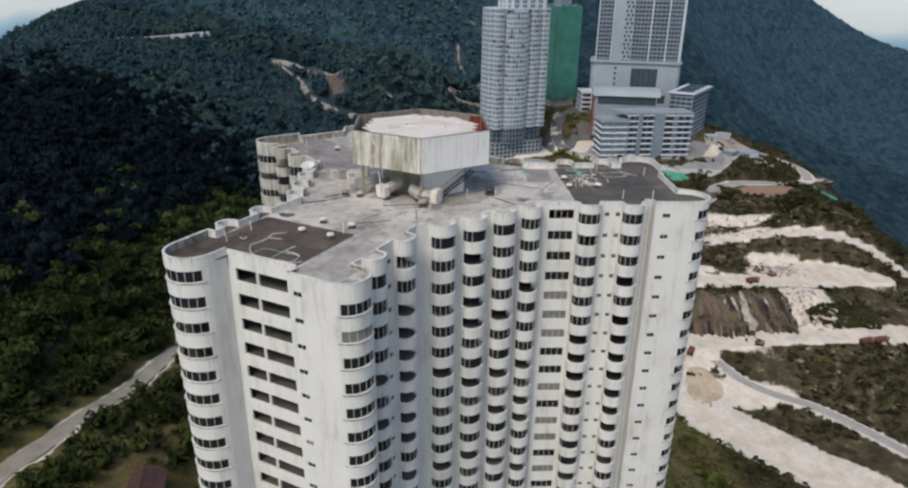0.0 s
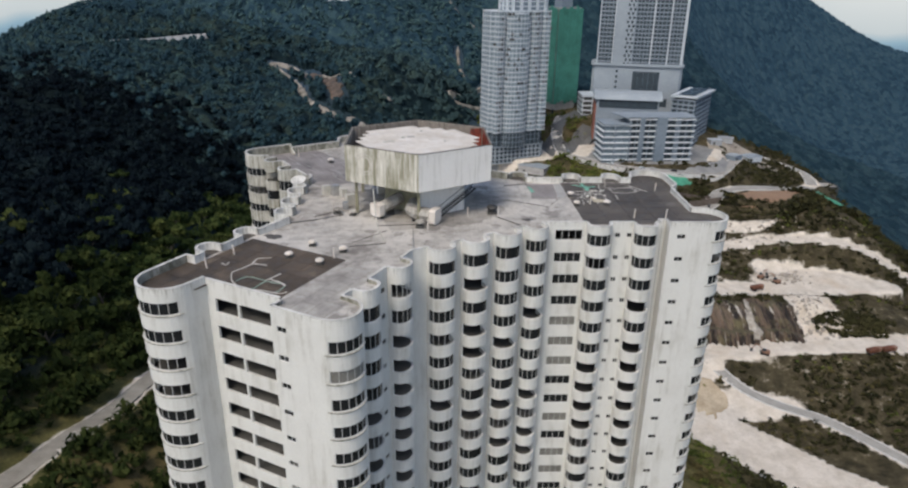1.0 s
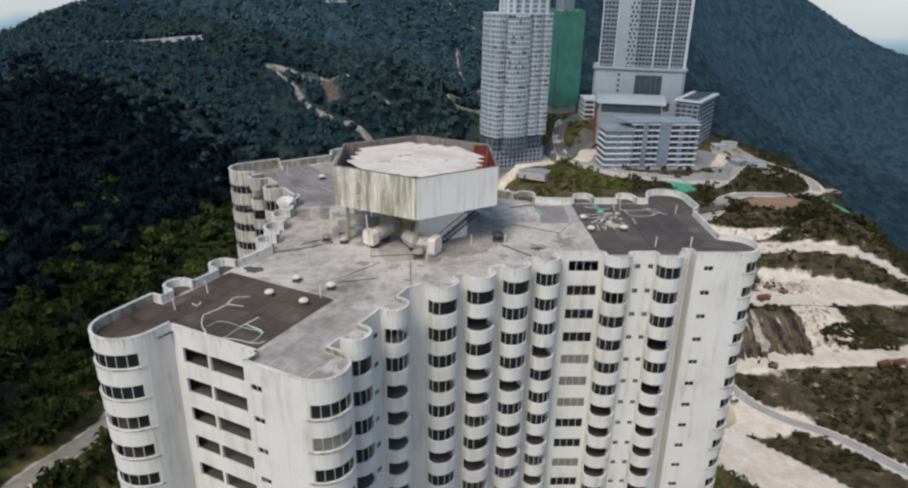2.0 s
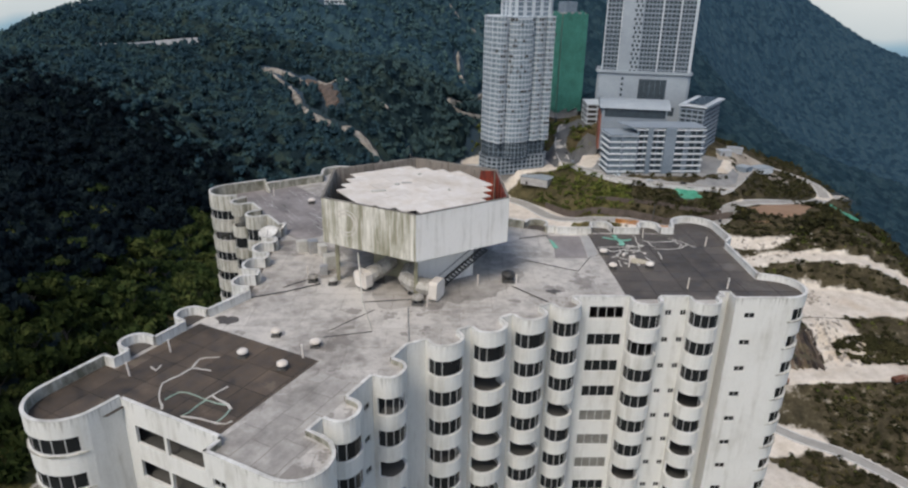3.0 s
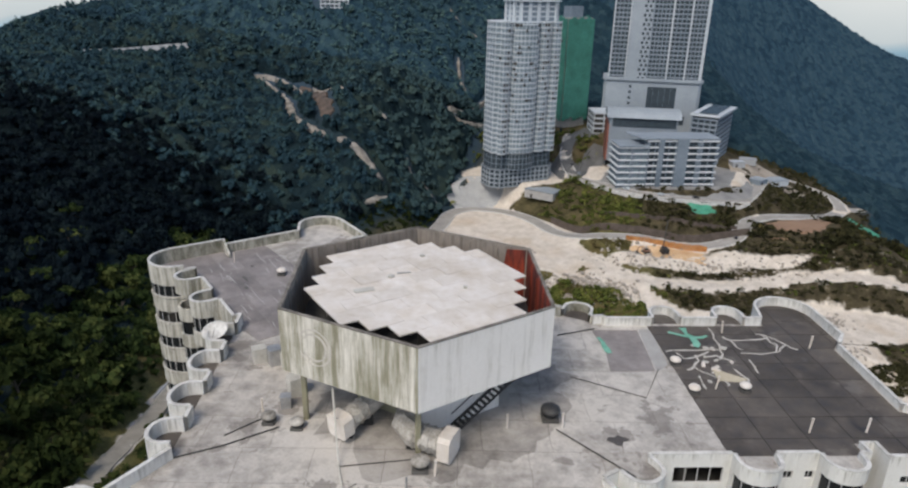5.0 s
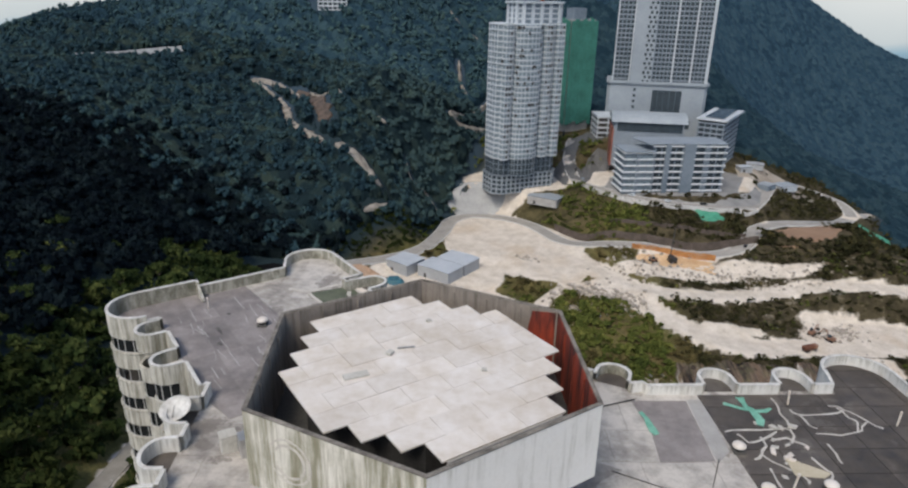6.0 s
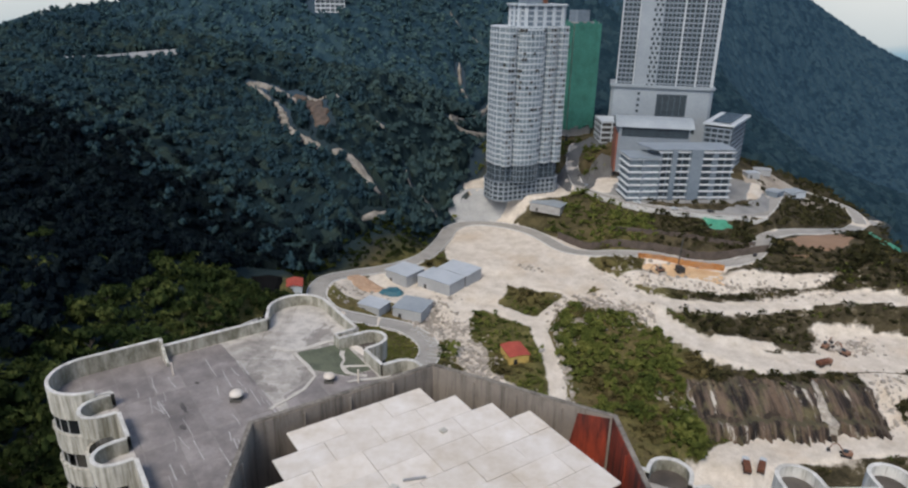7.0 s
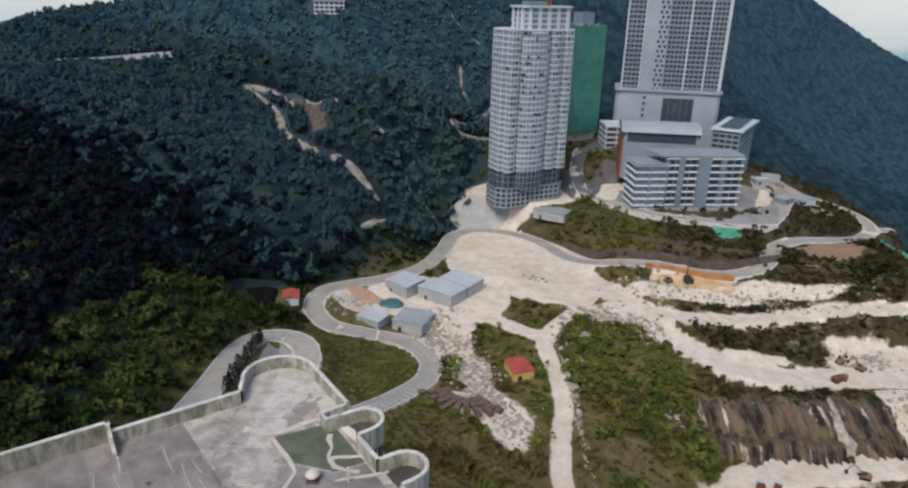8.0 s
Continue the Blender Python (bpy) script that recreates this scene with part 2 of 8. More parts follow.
def tube(bm, pts, r, n=8):
    """A round bar through points."""
    pts = [Vector(p) for p in pts]
    rings = []
    for i, p in enumerate(pts):
        d = (pts[min(i + 1, len(pts) - 1)] - pts[max(i - 1, 0)]).normalized()
        a = d.orthogonal().normalized()
        b = d.cross(a)
        rings.append([bm.verts.new(p + r * (math.cos(2 * math.pi * k / n) * a + math.sin(2 * math.pi * k / n) * b)) for k in range(n)])
    for q, s in zip(rings, rings[1:]):
        off = min(range(n), key=lambda o: (q[0].co - s[o].co).length)
        for k in range(n):
            bm.faces.new((q[k], q[(k + 1) % n], s[(k + 1 + off) % n], s[(k + off) % n]))
    bm.faces.new(rings[0][::-1])
    bm.faces.new(rings[-1])


def ribbon(bm, pts, width, z0, z1, jitter=0.0, rnd=None):
    """A flat strip along points (x, y), from z0 to z1."""
    pts = [Vector(p) for p in pts]
    left, right = [], []
    for i, p in enumerate(pts):
        d = (pts[min(i + 1, len(pts) - 1)] - pts[max(i - 1, 0)]).normalized()
        nrm = Vector((-d.y, d.x))
        w = width * (1 + (rnd.uniform(-jitter, jitter) if rnd else 0)) / 2
        left.append(p + nrm * w)
        right.append(p - nrm * w)
    for a, b, c, d in zip(left, left[1:], right, right[1:]):
        v = [bm.verts.new((q.x, q.y, z)) for z in (z0, z1) for q in (c, d, b, a)]
        for f in ((4, 5, 6, 7), (0, 1, 5, 4), (2, 3, 7, 6)):
            bm.faces.new([v[i] for i in f])


# ---- ground ----
# hills and hollows: centre x, y, spread, rise over the valley floor at -70 m
SPURS = [
    (-150, 220, 70, 12), (-130, 350, 60, 2), (-60, 330, 60, -14), (-100, 430, 50, 5), (-220, 470, 90, 27), (-50, 480, 45, 32),
    (-130, 560, 80, -25), (0, 570, 60, -10), (0, 400, 70, -9), (60, 330, 60, 12), (130, 420, 60, 21), (200, 430, 60, 4),
    (120, 520, 60, 27), (200, 300, 60, 17),
]
TERRACES = [
    (130, 250, 60, -23), (-20, 80, 70, 33), (90, 90, 90, -3), (220, 540, 80, 27), (250, 200, 120, 20), (-60, 445, 35, 9),
    (-20, 485, 30, -44), (-35, 520, 40, 50), (-110, 390, 35, -18), (-95, 330, 35, 12), (10, 455, 40, -16), (245, 400, 40, 29),
    (160, 380, 40, -8), (-200, 60, 100, 35),
]
MOUNTAINS = [
    (-120, 680, 110, 76), (60, 880, 170, 113), (300, 1050, 200, 240), (520, 900, 180, -111), (420, 560, 140, 28),
    (-350, 850, 200, 97), (700, 300, 300, -112), (-450, 300, 250, 108), (0, -250, 300, 10), (900, 1300, 400, 12),
    (480, 1150, 120, 56), (600, 1130, 110, 23), (370, 860, 100, -63), (500, 900, 90, -6), (-320, 600, 90, 38),
    (-400, -300, 250, 59), (400, -100, 250, -46), (-550, 550, 200, -51), (0, 720, 60, -12), (90, 720, 60, -21), (-50, 850, 90, 9),
    (700, 1050, 110, 34), (-540, 900, 150, -6), (-400, 850, 90, 11),
]
# level pads: x, y, half-length, half-width, level, slope width
PADS = [
    (35, 428, 40, 34, -54, 14), (50, 400, 26, 22, -54, 8), (-10, 384, 34, 22, -56, 10), (138, 492, 58, 34, -31, 9), (45, 502, 38, 22, -36, 9),
    (-4, 97, 34, 30, -26, 26), (206, 430, 24, 12, -44, 8), (203, 347, 33, 16, -69, 8), (122, 402, 20, 9, -52, 6),
    (16, 452, 24, 26, -54.5, 8), (-87.5, 354, 11.5, 15, -41.5, 5),
]
# half-bare stretches of disturbed earth: x, y, half-length, half-width
BARE = [(118, 389, 36, 9), (104, 274, 20, 8), (10, 302, 8, 9), (13, 291, 8, 7), (20, 281, 5.5, 8.5), (1, 299, 12, 8), (18, 288, 9, 15), (6, 324, 7, 12), (-48, 374, 13, 11), (133, 346.5, 17, 4), (-10, 350, 12, 16), (72, 368, 16, 10), (170, 395, 30, 6), (190, 362, 18, 5), (130, 257, 28, 9), (200, 497, 10, 12)]
# ways: width, slope width, surface, points
WAYS = {}
WAYS["main"] = (8.5, 10, "asphalt", [(300, 520), (276, 502), (247, 471), (219, 449), (195, 442), (179, 434), (170, 422), (162, 412), (146, 407), (125, 410), (104, 414), (78, 420),
             (62, 436), (49, 460), (33, 474), (12, 480), (-2, 470), (-8, 447), (-17, 420), (-36, 401), (-52, 390), (-64, 376), (-66, 358), (-57, 345), (-41, 344),
             (-24, 343), (-13, 331), (-13, 315), (-22, 299), (-33, 283), (-50, 262)])
WAYS["crest"] = (7, 8, "asphalt", [(276, 502), (278, 520), (258, 529), (236, 522), (215, 500), (196, 470), (183, 453)])
WAYS["forecourt"] = (7, 4, "asphalt", [(183, 453), (159, 447), (135, 445), (110, 452), (92, 470), (82, 494), (80, 522), (86, 548)])
WAYS["path"] = (4.7, 6, "concrete", [(-84, 84), (-83, 98), (-81, 107), (-79, 121), (-77, 133), (-77, 150), (-78, 170), (-79.5, 212)])
WAYS["drive"] = (9.4, 8, "concrete", [(-79.5, 208), (-80, 240), (-80, 270), (-79.5, 296), (-77, 309), (-69, 315),
              (-61, 312), (-57.5, 303), (-58, 294)])
WAYS["lower"] = (5.4, 8, "concrete", [(121, 291), (125, 280), (132, 267), (145, 257), (160, 249), (173, 235), (190, 212), (215, 180)])
WAYS["spine"] = (4.4, 6, "soil", [(78, 398), (58, 375), (38.6, 350), (39.4, 326), (39.8, 303), (36.4, 286), (34.2, 271), (33.6, 258), (39, 224)])
WAYS["ledge"] = (13, 4, "soil", [(74, 396), (84, 374), (95, 354), (112, 341), (134, 334), (158, 336), (180, 337), (205, 338), (240, 342)])
WAYS["upper"] = (9, 5, "soil", [(76, 384), (98, 369), (130, 370), (162, 377), (186, 381), (219, 377), (250, 370), (285, 352)])
WAYS["spur"] = (6, 5, "soil", [(39, 349), (22, 362), (11, 368), (2, 356), (2, 336), (6, 316), (15, 301)])
WAYS["quarry"] = (15, 5, "soil", [(88, 256), (96, 271), (110, 284.5), (134, 290.5), (171, 293), (205, 293), (240, 300), (275, 315)])
WAYS["yard"] = (24, 6, "soil", [(95, 262), (103, 249), (113, 239), (127, 228), (141, 214), (156, 200), (170, 180)])


def ease(a, b, x):
    t = np.clip((x - a) / (b - a), 0, 1)
    return t * t * (3 - 2 * t)


def landform(x, y):
    z = np.full(np.shape(x), -70.0)
    for cx, cy, w, rise in SPURS + TERRACES + MOUNTAINS:
        z = z + rise * np.exp(-((x - cx) ** 2 + (y - cy) ** 2) / (2 * w * w))
    away = np.hypot(np.asarray(x) - 0, np.asarray(y) - 100)
    return z - 700 * ease(1250, 4200, away)     # the range falls away to the lowlands


def resample(pts, step):
    """A smooth curve through points (Catmull-Rom), as an array of points about step apart."""
    p = np.array([pts[0], *pts, pts[-1]], float)
    out = []
    for a, b, c, d in zip(p, p[1:], p[2:], p[3:]):
        n = max(2, int(np.linalg.norm(c - b) / step))
        t = np.linspace(0, 1, n, endpoint=False)[:, None]
        out.append(0.5 * ((2 * b) + (c - a) * t + (2 * a - 5 * b + 4 * c - d) * t * t + (3 * b - a - 3 * c + d) * t ** 3))
    return np.vstack([*out, p[-1:]])


def pad_level(x, y):
    z = landform(x, y)
    for cx, cy, rx, ry, level, fall in PADS:
        d = (np.hypot((x - cx) / rx, (y - cy) / ry) - 1) * min(rx, ry)
        z = z + (level - z) * (1 - ease(0, fall, d))
    return z


ways = {}
for key, (width, fall, surface, pts) in WAYS.items():
    line = resample(pts, 3.0)
    zz = pad_level(line[:, 0], line[:, 1])
    k = np.ones(15) / 15
    zz = np.convolve(np.pad(zz, 7, mode="edge"), k, "valid")
    ways[key] = (width, fall, surface, line, zz)


def nearest(line, x, y):
    """Distance from each place to the way, and the index of the nearest point."""
    d = np.full(x.shape, 1e9)
    idx = np.zeros(x.shape, int)
    for i, (px, py) in enumerate(line):
        q = (x - px) ** 2 + (y - py) ** 2
        hit = q < d
        d[hit], idx[hit] = q[hit], i
    return np.sqrt(d), idx


def cliff_weight(x):
    return ease(90, 104, x) * (1 - ease(186, 200, x))


def ground(x, y):
    """Height of the ground, and how far each place is bare soil and bare rock."""
    x, y = np.asarray(x, float), np.asarray(y, float)
    z = pad_level(x, y)
    w = cliff_weight(x) * ease(284, 292, y) * (1 - ease(328, 336, y))
    bend = 2.0 * np.sin(x * 0.21) + 1.4 * np.sin(x * 0.53 + 1) + 0.8 * np.sin(x * 1.13)
    step = -80.5 + 6.0 * ease(299 + bend, 302 + bend, y) + 6.0 * ease(312 + bend, 316 + bend, y)
    z = z + (step - z) * w
    rock = cliff_weight(x) * ease(296 + bend, 299 + bend, y) * (1 - ease(317 + bend, 321 + bend, y))
    soil = ease(172, 179, x) * (1 - ease(196, 206, x)) * ease(294, 298, y) * (1 - ease(326, 330, y))
    rock = rock * (1 - soil)
    for cx, cy, rx, ry in BARE:
        soil = np.maximum(soil, 0.7 * (1 - ease(0.8, 1.25, np.hypot((x - cx) / rx, (y - cy) / ry))))
    for cx, cy, rx, ry, level, fall in PADS:
        if cy > 300 and cx not in (206, -87.5):
            d = (np.hypot((x - cx) / rx, (y - cy) / ry) - 1) * min(rx, ry)
            soil = np.maximum(soil, 1 - ease(-2, 4, d))
    for key, (width, fall, surface, line, zz) in ways.items():
        near_way = (x > line[:, 0].min() - 30) & (x < line[:, 0].max() + 30) & (y > line[:, 1].min() - 30) & (y < line[:, 1].max() + 30)
        if not near_way.any():
            continue
        d, i = nearest(line, x[near_way], y[near_way])
        t = 1 - ease(width / 2 + 0.8, width / 2 + fall, d)
        z[near_way] += (zz[i] - z[near_way]) * t
        rock[near_way] *= 1 - (d < width / 2 + 0.5)
        s = 1 - ease(width / 2 - 0.5, width / 2 + (3.4 if surface == "soil" else 1.8), d)
        soil[near_way] = np.maximum(soil[near_way], s)
    return z, soil, rock


def axis(lo, hi, step, reach, grow=1.13):
    a = list(np.arange(lo, hi, step))
    s, v = step, a[-1]
    while v < reach[1]:
        s *= grow
        v += s
        a.append(v)
    s, v = step, lo
    while v > reach[0]:
        s *= grow
        v -= s
        a.insert(0, v)
    return np.array(a)


gx, gy = axis(-120, 290, 2.4, (-4400, 4400)), axis(60, 540, 2.4, (-2500, 4600))
GX, GY = np.meshgrid(gx, gy)
GZ, GSOIL, GROCK = ground(GX, GY)
rough = np.zeros(GX.shape)
for iy in range(GX.shape[0]):
    for ix in range(GX.shape[1]):
        px, py = GX[iy, ix], GY[iy, ix]
        if -200 < px < 340 and 0 < py < 620:
            rough[iy, ix] = noise.noise((px * 0.12, py * 0.12, 0)) * 0.7 + noise.noise((px * 0.4, py * 0.4, 7)) * 0.45
        else:
            rough[iy, ix] = noise.noise((px * 0.01, py * 0.01, 0)) * 9
GZ = GZ + rough * (1 - 0.75 * GSOIL)


def lattice(name, xs, ys, z):
    ny, nx = z.shape
    me = bpy.data.meshes.new(name)
    X, Y = np.meshgrid(xs, ys)
    me.vertices.add(nx * ny)
    me.vertices.foreach_set("co", np.stack([X, Y, z], -1).astype(np.float32).ravel())
    q = np.arange(nx * ny).reshape(ny, nx)
    loops = np.stack([q[:-1, :-1], q[:-1, 1:], q[1:, 1:], q[1:, :-1]], -1).reshape(-1)
    n = (nx - 1) * (ny - 1)
    me.loops.add(4 * n)
    me.loops.foreach_set("vertex_index", loops.astype(np.int32))
    me.polygons.add(n)
    me.polygons.foreach_set("loop_start", np.arange(0, 4 * n, 4, dtype=np.int32))
    me.polygons.foreach_set("use_smooth", np.ones(n, bool))
    me.update(calc_edges=True)
    me.validate()
    return me


def ground_material():
    m, nt, b = base("hillside", 0.95)
    att = nt.nodes.new("ShaderNodeAttribute")
    att.attribute_name = "cover"
    sep = nt.nodes.new("ShaderNodeSeparateColor")
    nt.links.new(att.outputs["Color"], sep.inputs["Color"])
    v = place(nt)
    big, mid, fine = noise_tex(nt, v, 0.03, 6, 0.65), noise_tex(nt, v, 0.16, 6, 0.7), noise_tex(nt, v, 1.1, 5, 0.7)
    grass = mix(nt, ramp(nt, mid, ((0.36, 0.0), (0.64, 1.0))), (0.055, 0.056, 0.019), (0.18, 0.158, 0.06))
    grass = mix(nt, ramp(nt, big, ((0.45, 0.0), (0.62, 0.6))), grass, (0.185, 0.13, 0.068))
    grass = mix(nt, ramp(nt, fine, ((0.45, 0.0), (0.7, 0.7))), grass, (0.05, 0.052, 0.018))
    grass = mix(nt, att.outputs["Alpha"], grass, mix(nt, ramp(nt, mid, ((0.36, 0.0), (0.64, 1.0))), (0.03, 0.026, 0.015), (0.1, 0.082, 0.048)))
    # the woods' floor turns bluer with distance: haze is in its colour
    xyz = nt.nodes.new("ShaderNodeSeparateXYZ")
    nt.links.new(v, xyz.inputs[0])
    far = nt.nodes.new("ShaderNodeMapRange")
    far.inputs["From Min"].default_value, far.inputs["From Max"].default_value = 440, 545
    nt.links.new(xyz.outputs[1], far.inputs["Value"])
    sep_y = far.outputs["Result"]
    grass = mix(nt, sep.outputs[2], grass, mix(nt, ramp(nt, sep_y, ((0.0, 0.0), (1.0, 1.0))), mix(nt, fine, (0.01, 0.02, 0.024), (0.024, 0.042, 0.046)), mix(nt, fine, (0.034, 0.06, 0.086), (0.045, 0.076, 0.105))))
    soil = mix(nt, ramp(nt, mid, ((0.3, 0.0), (0.62, 1.0))), (0.52, 0.455, 0.375), (0.72, 0.65, 0.565))
    soil = mix(nt, ramp(nt, fine, ((0.5, 0.0), (0.8, 0.5))), soil, (0.3, 0.25, 0.2))
    soil = mix(nt, ramp(nt, big, ((0.55, 0.0), (0.7, 0.45))), soil, (0.5, 0.36, 0.22))
    runs = noise_tex(nt, place(nt, (0.2, 0.012, 0.02)), 1.0, 6, 0.75)
    rock = mix(nt, ramp(nt, runs, ((0.38, 0.0), (0.6, 1.0))), (0.026, 0.021, 0.017), (0.1, 0.078, 0.06))
    rock = mix(nt, ramp(nt, math_node(nt, "ADD", runs, math_node(nt, "MULTIPLY", math_node(nt, "SUBTRACT", mid, 0.5), 0.35)), ((0.6, 0.0), (0.68, 1.0))), rock, (0.55, 0.5, 0.45))
    patchy = math_node(nt, "ADD", sep.outputs[0], math_node(nt, "MULTIPLY", math_node(nt, "SUBTRACT", mid, 0.5), 0.7))
    c = mix(nt, ramp(nt, patchy, ((0.36, 0.0), (0.56, 1.0))), grass, soil)
    edge = math_node(nt, "ADD", sep.outputs[1], math_node(nt, "MULTIPLY", math_node(nt, "SUBTRACT", mid, 0.5), 0.6))
    c = mix(nt, ramp(nt, edge, ((0.4, 0.0), (0.6, 1.0))), c, rock)
    nt.links.new(c, b.inputs["Base Color"])
    b.inputs["Specular IOR Level"].default_value = 0.15
    bump(nt, b, math_node(nt, "ADD", fine, mid), 0.7, 0.6)
    return m


def edge_x(y):
    """The edge of the dense woods, west of the drive and the road."""
    return np.interp(y, [0, 60, 180, 300, 345, 400, 440, 485, 540, 580], [-104, -104, -106, -106, -100, -58, -20, -2, 20, 50])


def wooded(x, y):
    return np.maximum(np.maximum(1 - ease(0, 14, x - edge_x(y)), ease(575, 600, y)), ease(285, 315, x))


def jitter_site(x, y):
    """Disturbed bare patches of the building site below the towers."""
    site = ease(60, 100, x) * (1 - ease(250, 330, x)) * ease(170, 230, y) * (1 - ease(395, 425, y))
    return 0.3 * site


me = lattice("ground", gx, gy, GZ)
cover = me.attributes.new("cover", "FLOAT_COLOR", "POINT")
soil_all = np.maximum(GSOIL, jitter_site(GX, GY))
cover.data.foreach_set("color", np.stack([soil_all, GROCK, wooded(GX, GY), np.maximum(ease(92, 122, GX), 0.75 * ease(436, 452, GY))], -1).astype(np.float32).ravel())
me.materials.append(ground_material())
tagged(new("ground", me), "hilly ground of scrub, pale cut soil and a rock face", "ground", kind="structure")


def gz(x, y):
    """Height of the ground sheet at one place."""
    ix, iy = int(np.clip(np.searchsorted(gx, x) - 1, 0, len(gx) - 2)), int(np.clip(np.searchsorted(gy, y) - 1, 0, len(gy) - 2))
    a, c = (x - gx[ix]) / (gx[ix + 1] - gx[ix]), (y - gy[iy]) / (gy[iy + 1] - gy[iy])
    return float((1 - c) * ((1 - a) * GZ[iy, ix] + a * GZ[iy, ix + 1]) + c * ((1 - a) * GZ[iy + 1, ix] + a * GZ[iy + 1, ix + 1]))


ASPHALT = mottled("worn_asphalt", (0.25, 0.237, 0.215), (0.38, 0.36, 0.33), 0.15, 3, 0.9)
CONCRETE_ROAD = mottled("concrete_paving", (0.26, 0.245, 0.22), (0.4, 0.38, 0.345), 0.2, 3, 0.9)
WORN_PATH = mottled("worn_path_concrete", (0.19, 0.172, 0.14), (0.33, 0.3, 0.25), 0.3, 3, 0.9)
KERB = mottled("pale_kerb", (0.45, 0.44, 0.42), (0.65, 0.64, 0.62), 0.5, 5)


def strip_mesh(line, zz, offset0, offset1, top, skirt):
    """A strip along a way between two sideways offsets, its top above the way's level, with sides down to skirt."""
    bm = bmesh.new()
    rows = []
    for i in range(len(line)):
        d = line[min(i + 1, len(line) - 1)] - line[max(i - 1, 0)]
        d = d / np.linalg.norm(d)
        nrm = np.array((-d[1], d[0]))
        rows.append([bm.verts.new((*(line[i] + nrm * o), zz[i] + h)) for o, h in ((offset0, skirt), (offset0, top), (offset1, top), (offset1, skirt))])
    for a, b in zip(rows, rows[1:]):
        for k in range(3):
            bm.faces.new((a[k], a[k + 1], b[k + 1], b[k]))
    return bm


for key, (width, fall, surface, line, zz) in ways.items():
    if surface == "soil":
        continue
    surf = ASPHALT if surface == "asphalt" else WORN_PATH if key == "path" else CONCRETE_ROAD
    road = solid("road", strip_mesh(line, zz, -width / 2, width / 2, 0.28, -0.6), surf, label=("grey asphalt road winding over the hillside" if surface == "asphalt" else "pale concrete way along the slope"),
                 category="road", kind="structure")
    for side in (-1, 1) if key != "path" else ():
        o = side * (width / 2 + 0.02)
        solid("kerb", strip_mesh(line, zz, min(o, o + side * 0.45), max(o, o + side * 0.45), 0.5, -0.5), KERB, label="pale concrete kerb beside the road", category="kerb", kind="structure")


# ---- the cut rock face: two fluted tiers with a bench between them ----
def rock_material():
    m, nt, b = base("cut_rock", 0.9)
    v = place(nt)
    stain, block_, grain = noise_tex(nt, place(nt, (0.28, 0.03, 0.05)), 1.0, 5, 0.65), noise_tex(nt, v, 0.14, 5, 0.6), noise_tex(nt, v, 1.3, 5, 0.7)
    c = mix(nt, ramp(nt, stain, ((0.42, 0.0), (0.58, 1.0))), (0.01, 0.007, 0.006), (0.17, 0.12, 0.085))
    c = mix(nt, ramp(nt, block_, ((0.5, 0.0), (0.68, 0.8))), c, (0.17, 0.145, 0.075))
    c = mix(nt, ramp(nt, grain, ((0.45, 0.0), (0.75, 0.6))), c, (0.04, 0.03, 0.025))
    runs = noise_tex(nt, place(nt, (0.4, 0.03, 0.03)), 1.0, 8, 0.72)
    c = mix(nt, ramp(nt, math_node(nt, "ADD", runs, math_node(nt, "MULTIPLY", math_node(nt, "SUBTRACT", noise_tex(nt, v, 0.09, 4, 0.6), 0.5), 0.45)), ((0.61, 0.0), (0.66, 1.0))), c, (0.52, 0.48, 0.42))
    gn = nt.nodes.new("ShaderNodeNewGeometry")
    nz = nt.nodes.new("ShaderNodeSeparateXYZ")
    nt.links.new(gn.outputs["Normal"], nz.inputs[0])
    c = mix(nt, ramp(nt, nz.outputs[2], ((0.95, 0.0), (0.99, 0.85))), c, mix(nt, grain, (0.035, 0.036, 0.016), (0.13, 0.11, 0.06)))
    nt.links.new(c, b.inputs["Base Color"])
    bump(nt, b, grain, 0.8, 0.5)
    return m


def rock_point(x, y, z, face):
    """A place on the fluted rock face: its nominal level z at y, pushed in and out."""
    out = 1.4 * math.sin(x * 0.21) + 0.9 * math.sin(x * 0.53 + 1)
    out += face * (0.7 * math.sin(2.1 * x + 2.0 * noise.noise((x * 0.2, 1, 3))) + 2.6 * noise.noise((x * 0.3, z * 0.08, 2)) + 1.6 * noise.noise((x * 0.9, z * 0.2, 5)))
    lift = 0.9 * noise.noise((x * 0.16, y * 0.2, 8)) * face
    side = ease(93, 103, x) * (1 - ease(168, 177, x))
    return (x, y + out, z * side + (gz(x, y) - 0.4) * (1 - side) + lift * side)


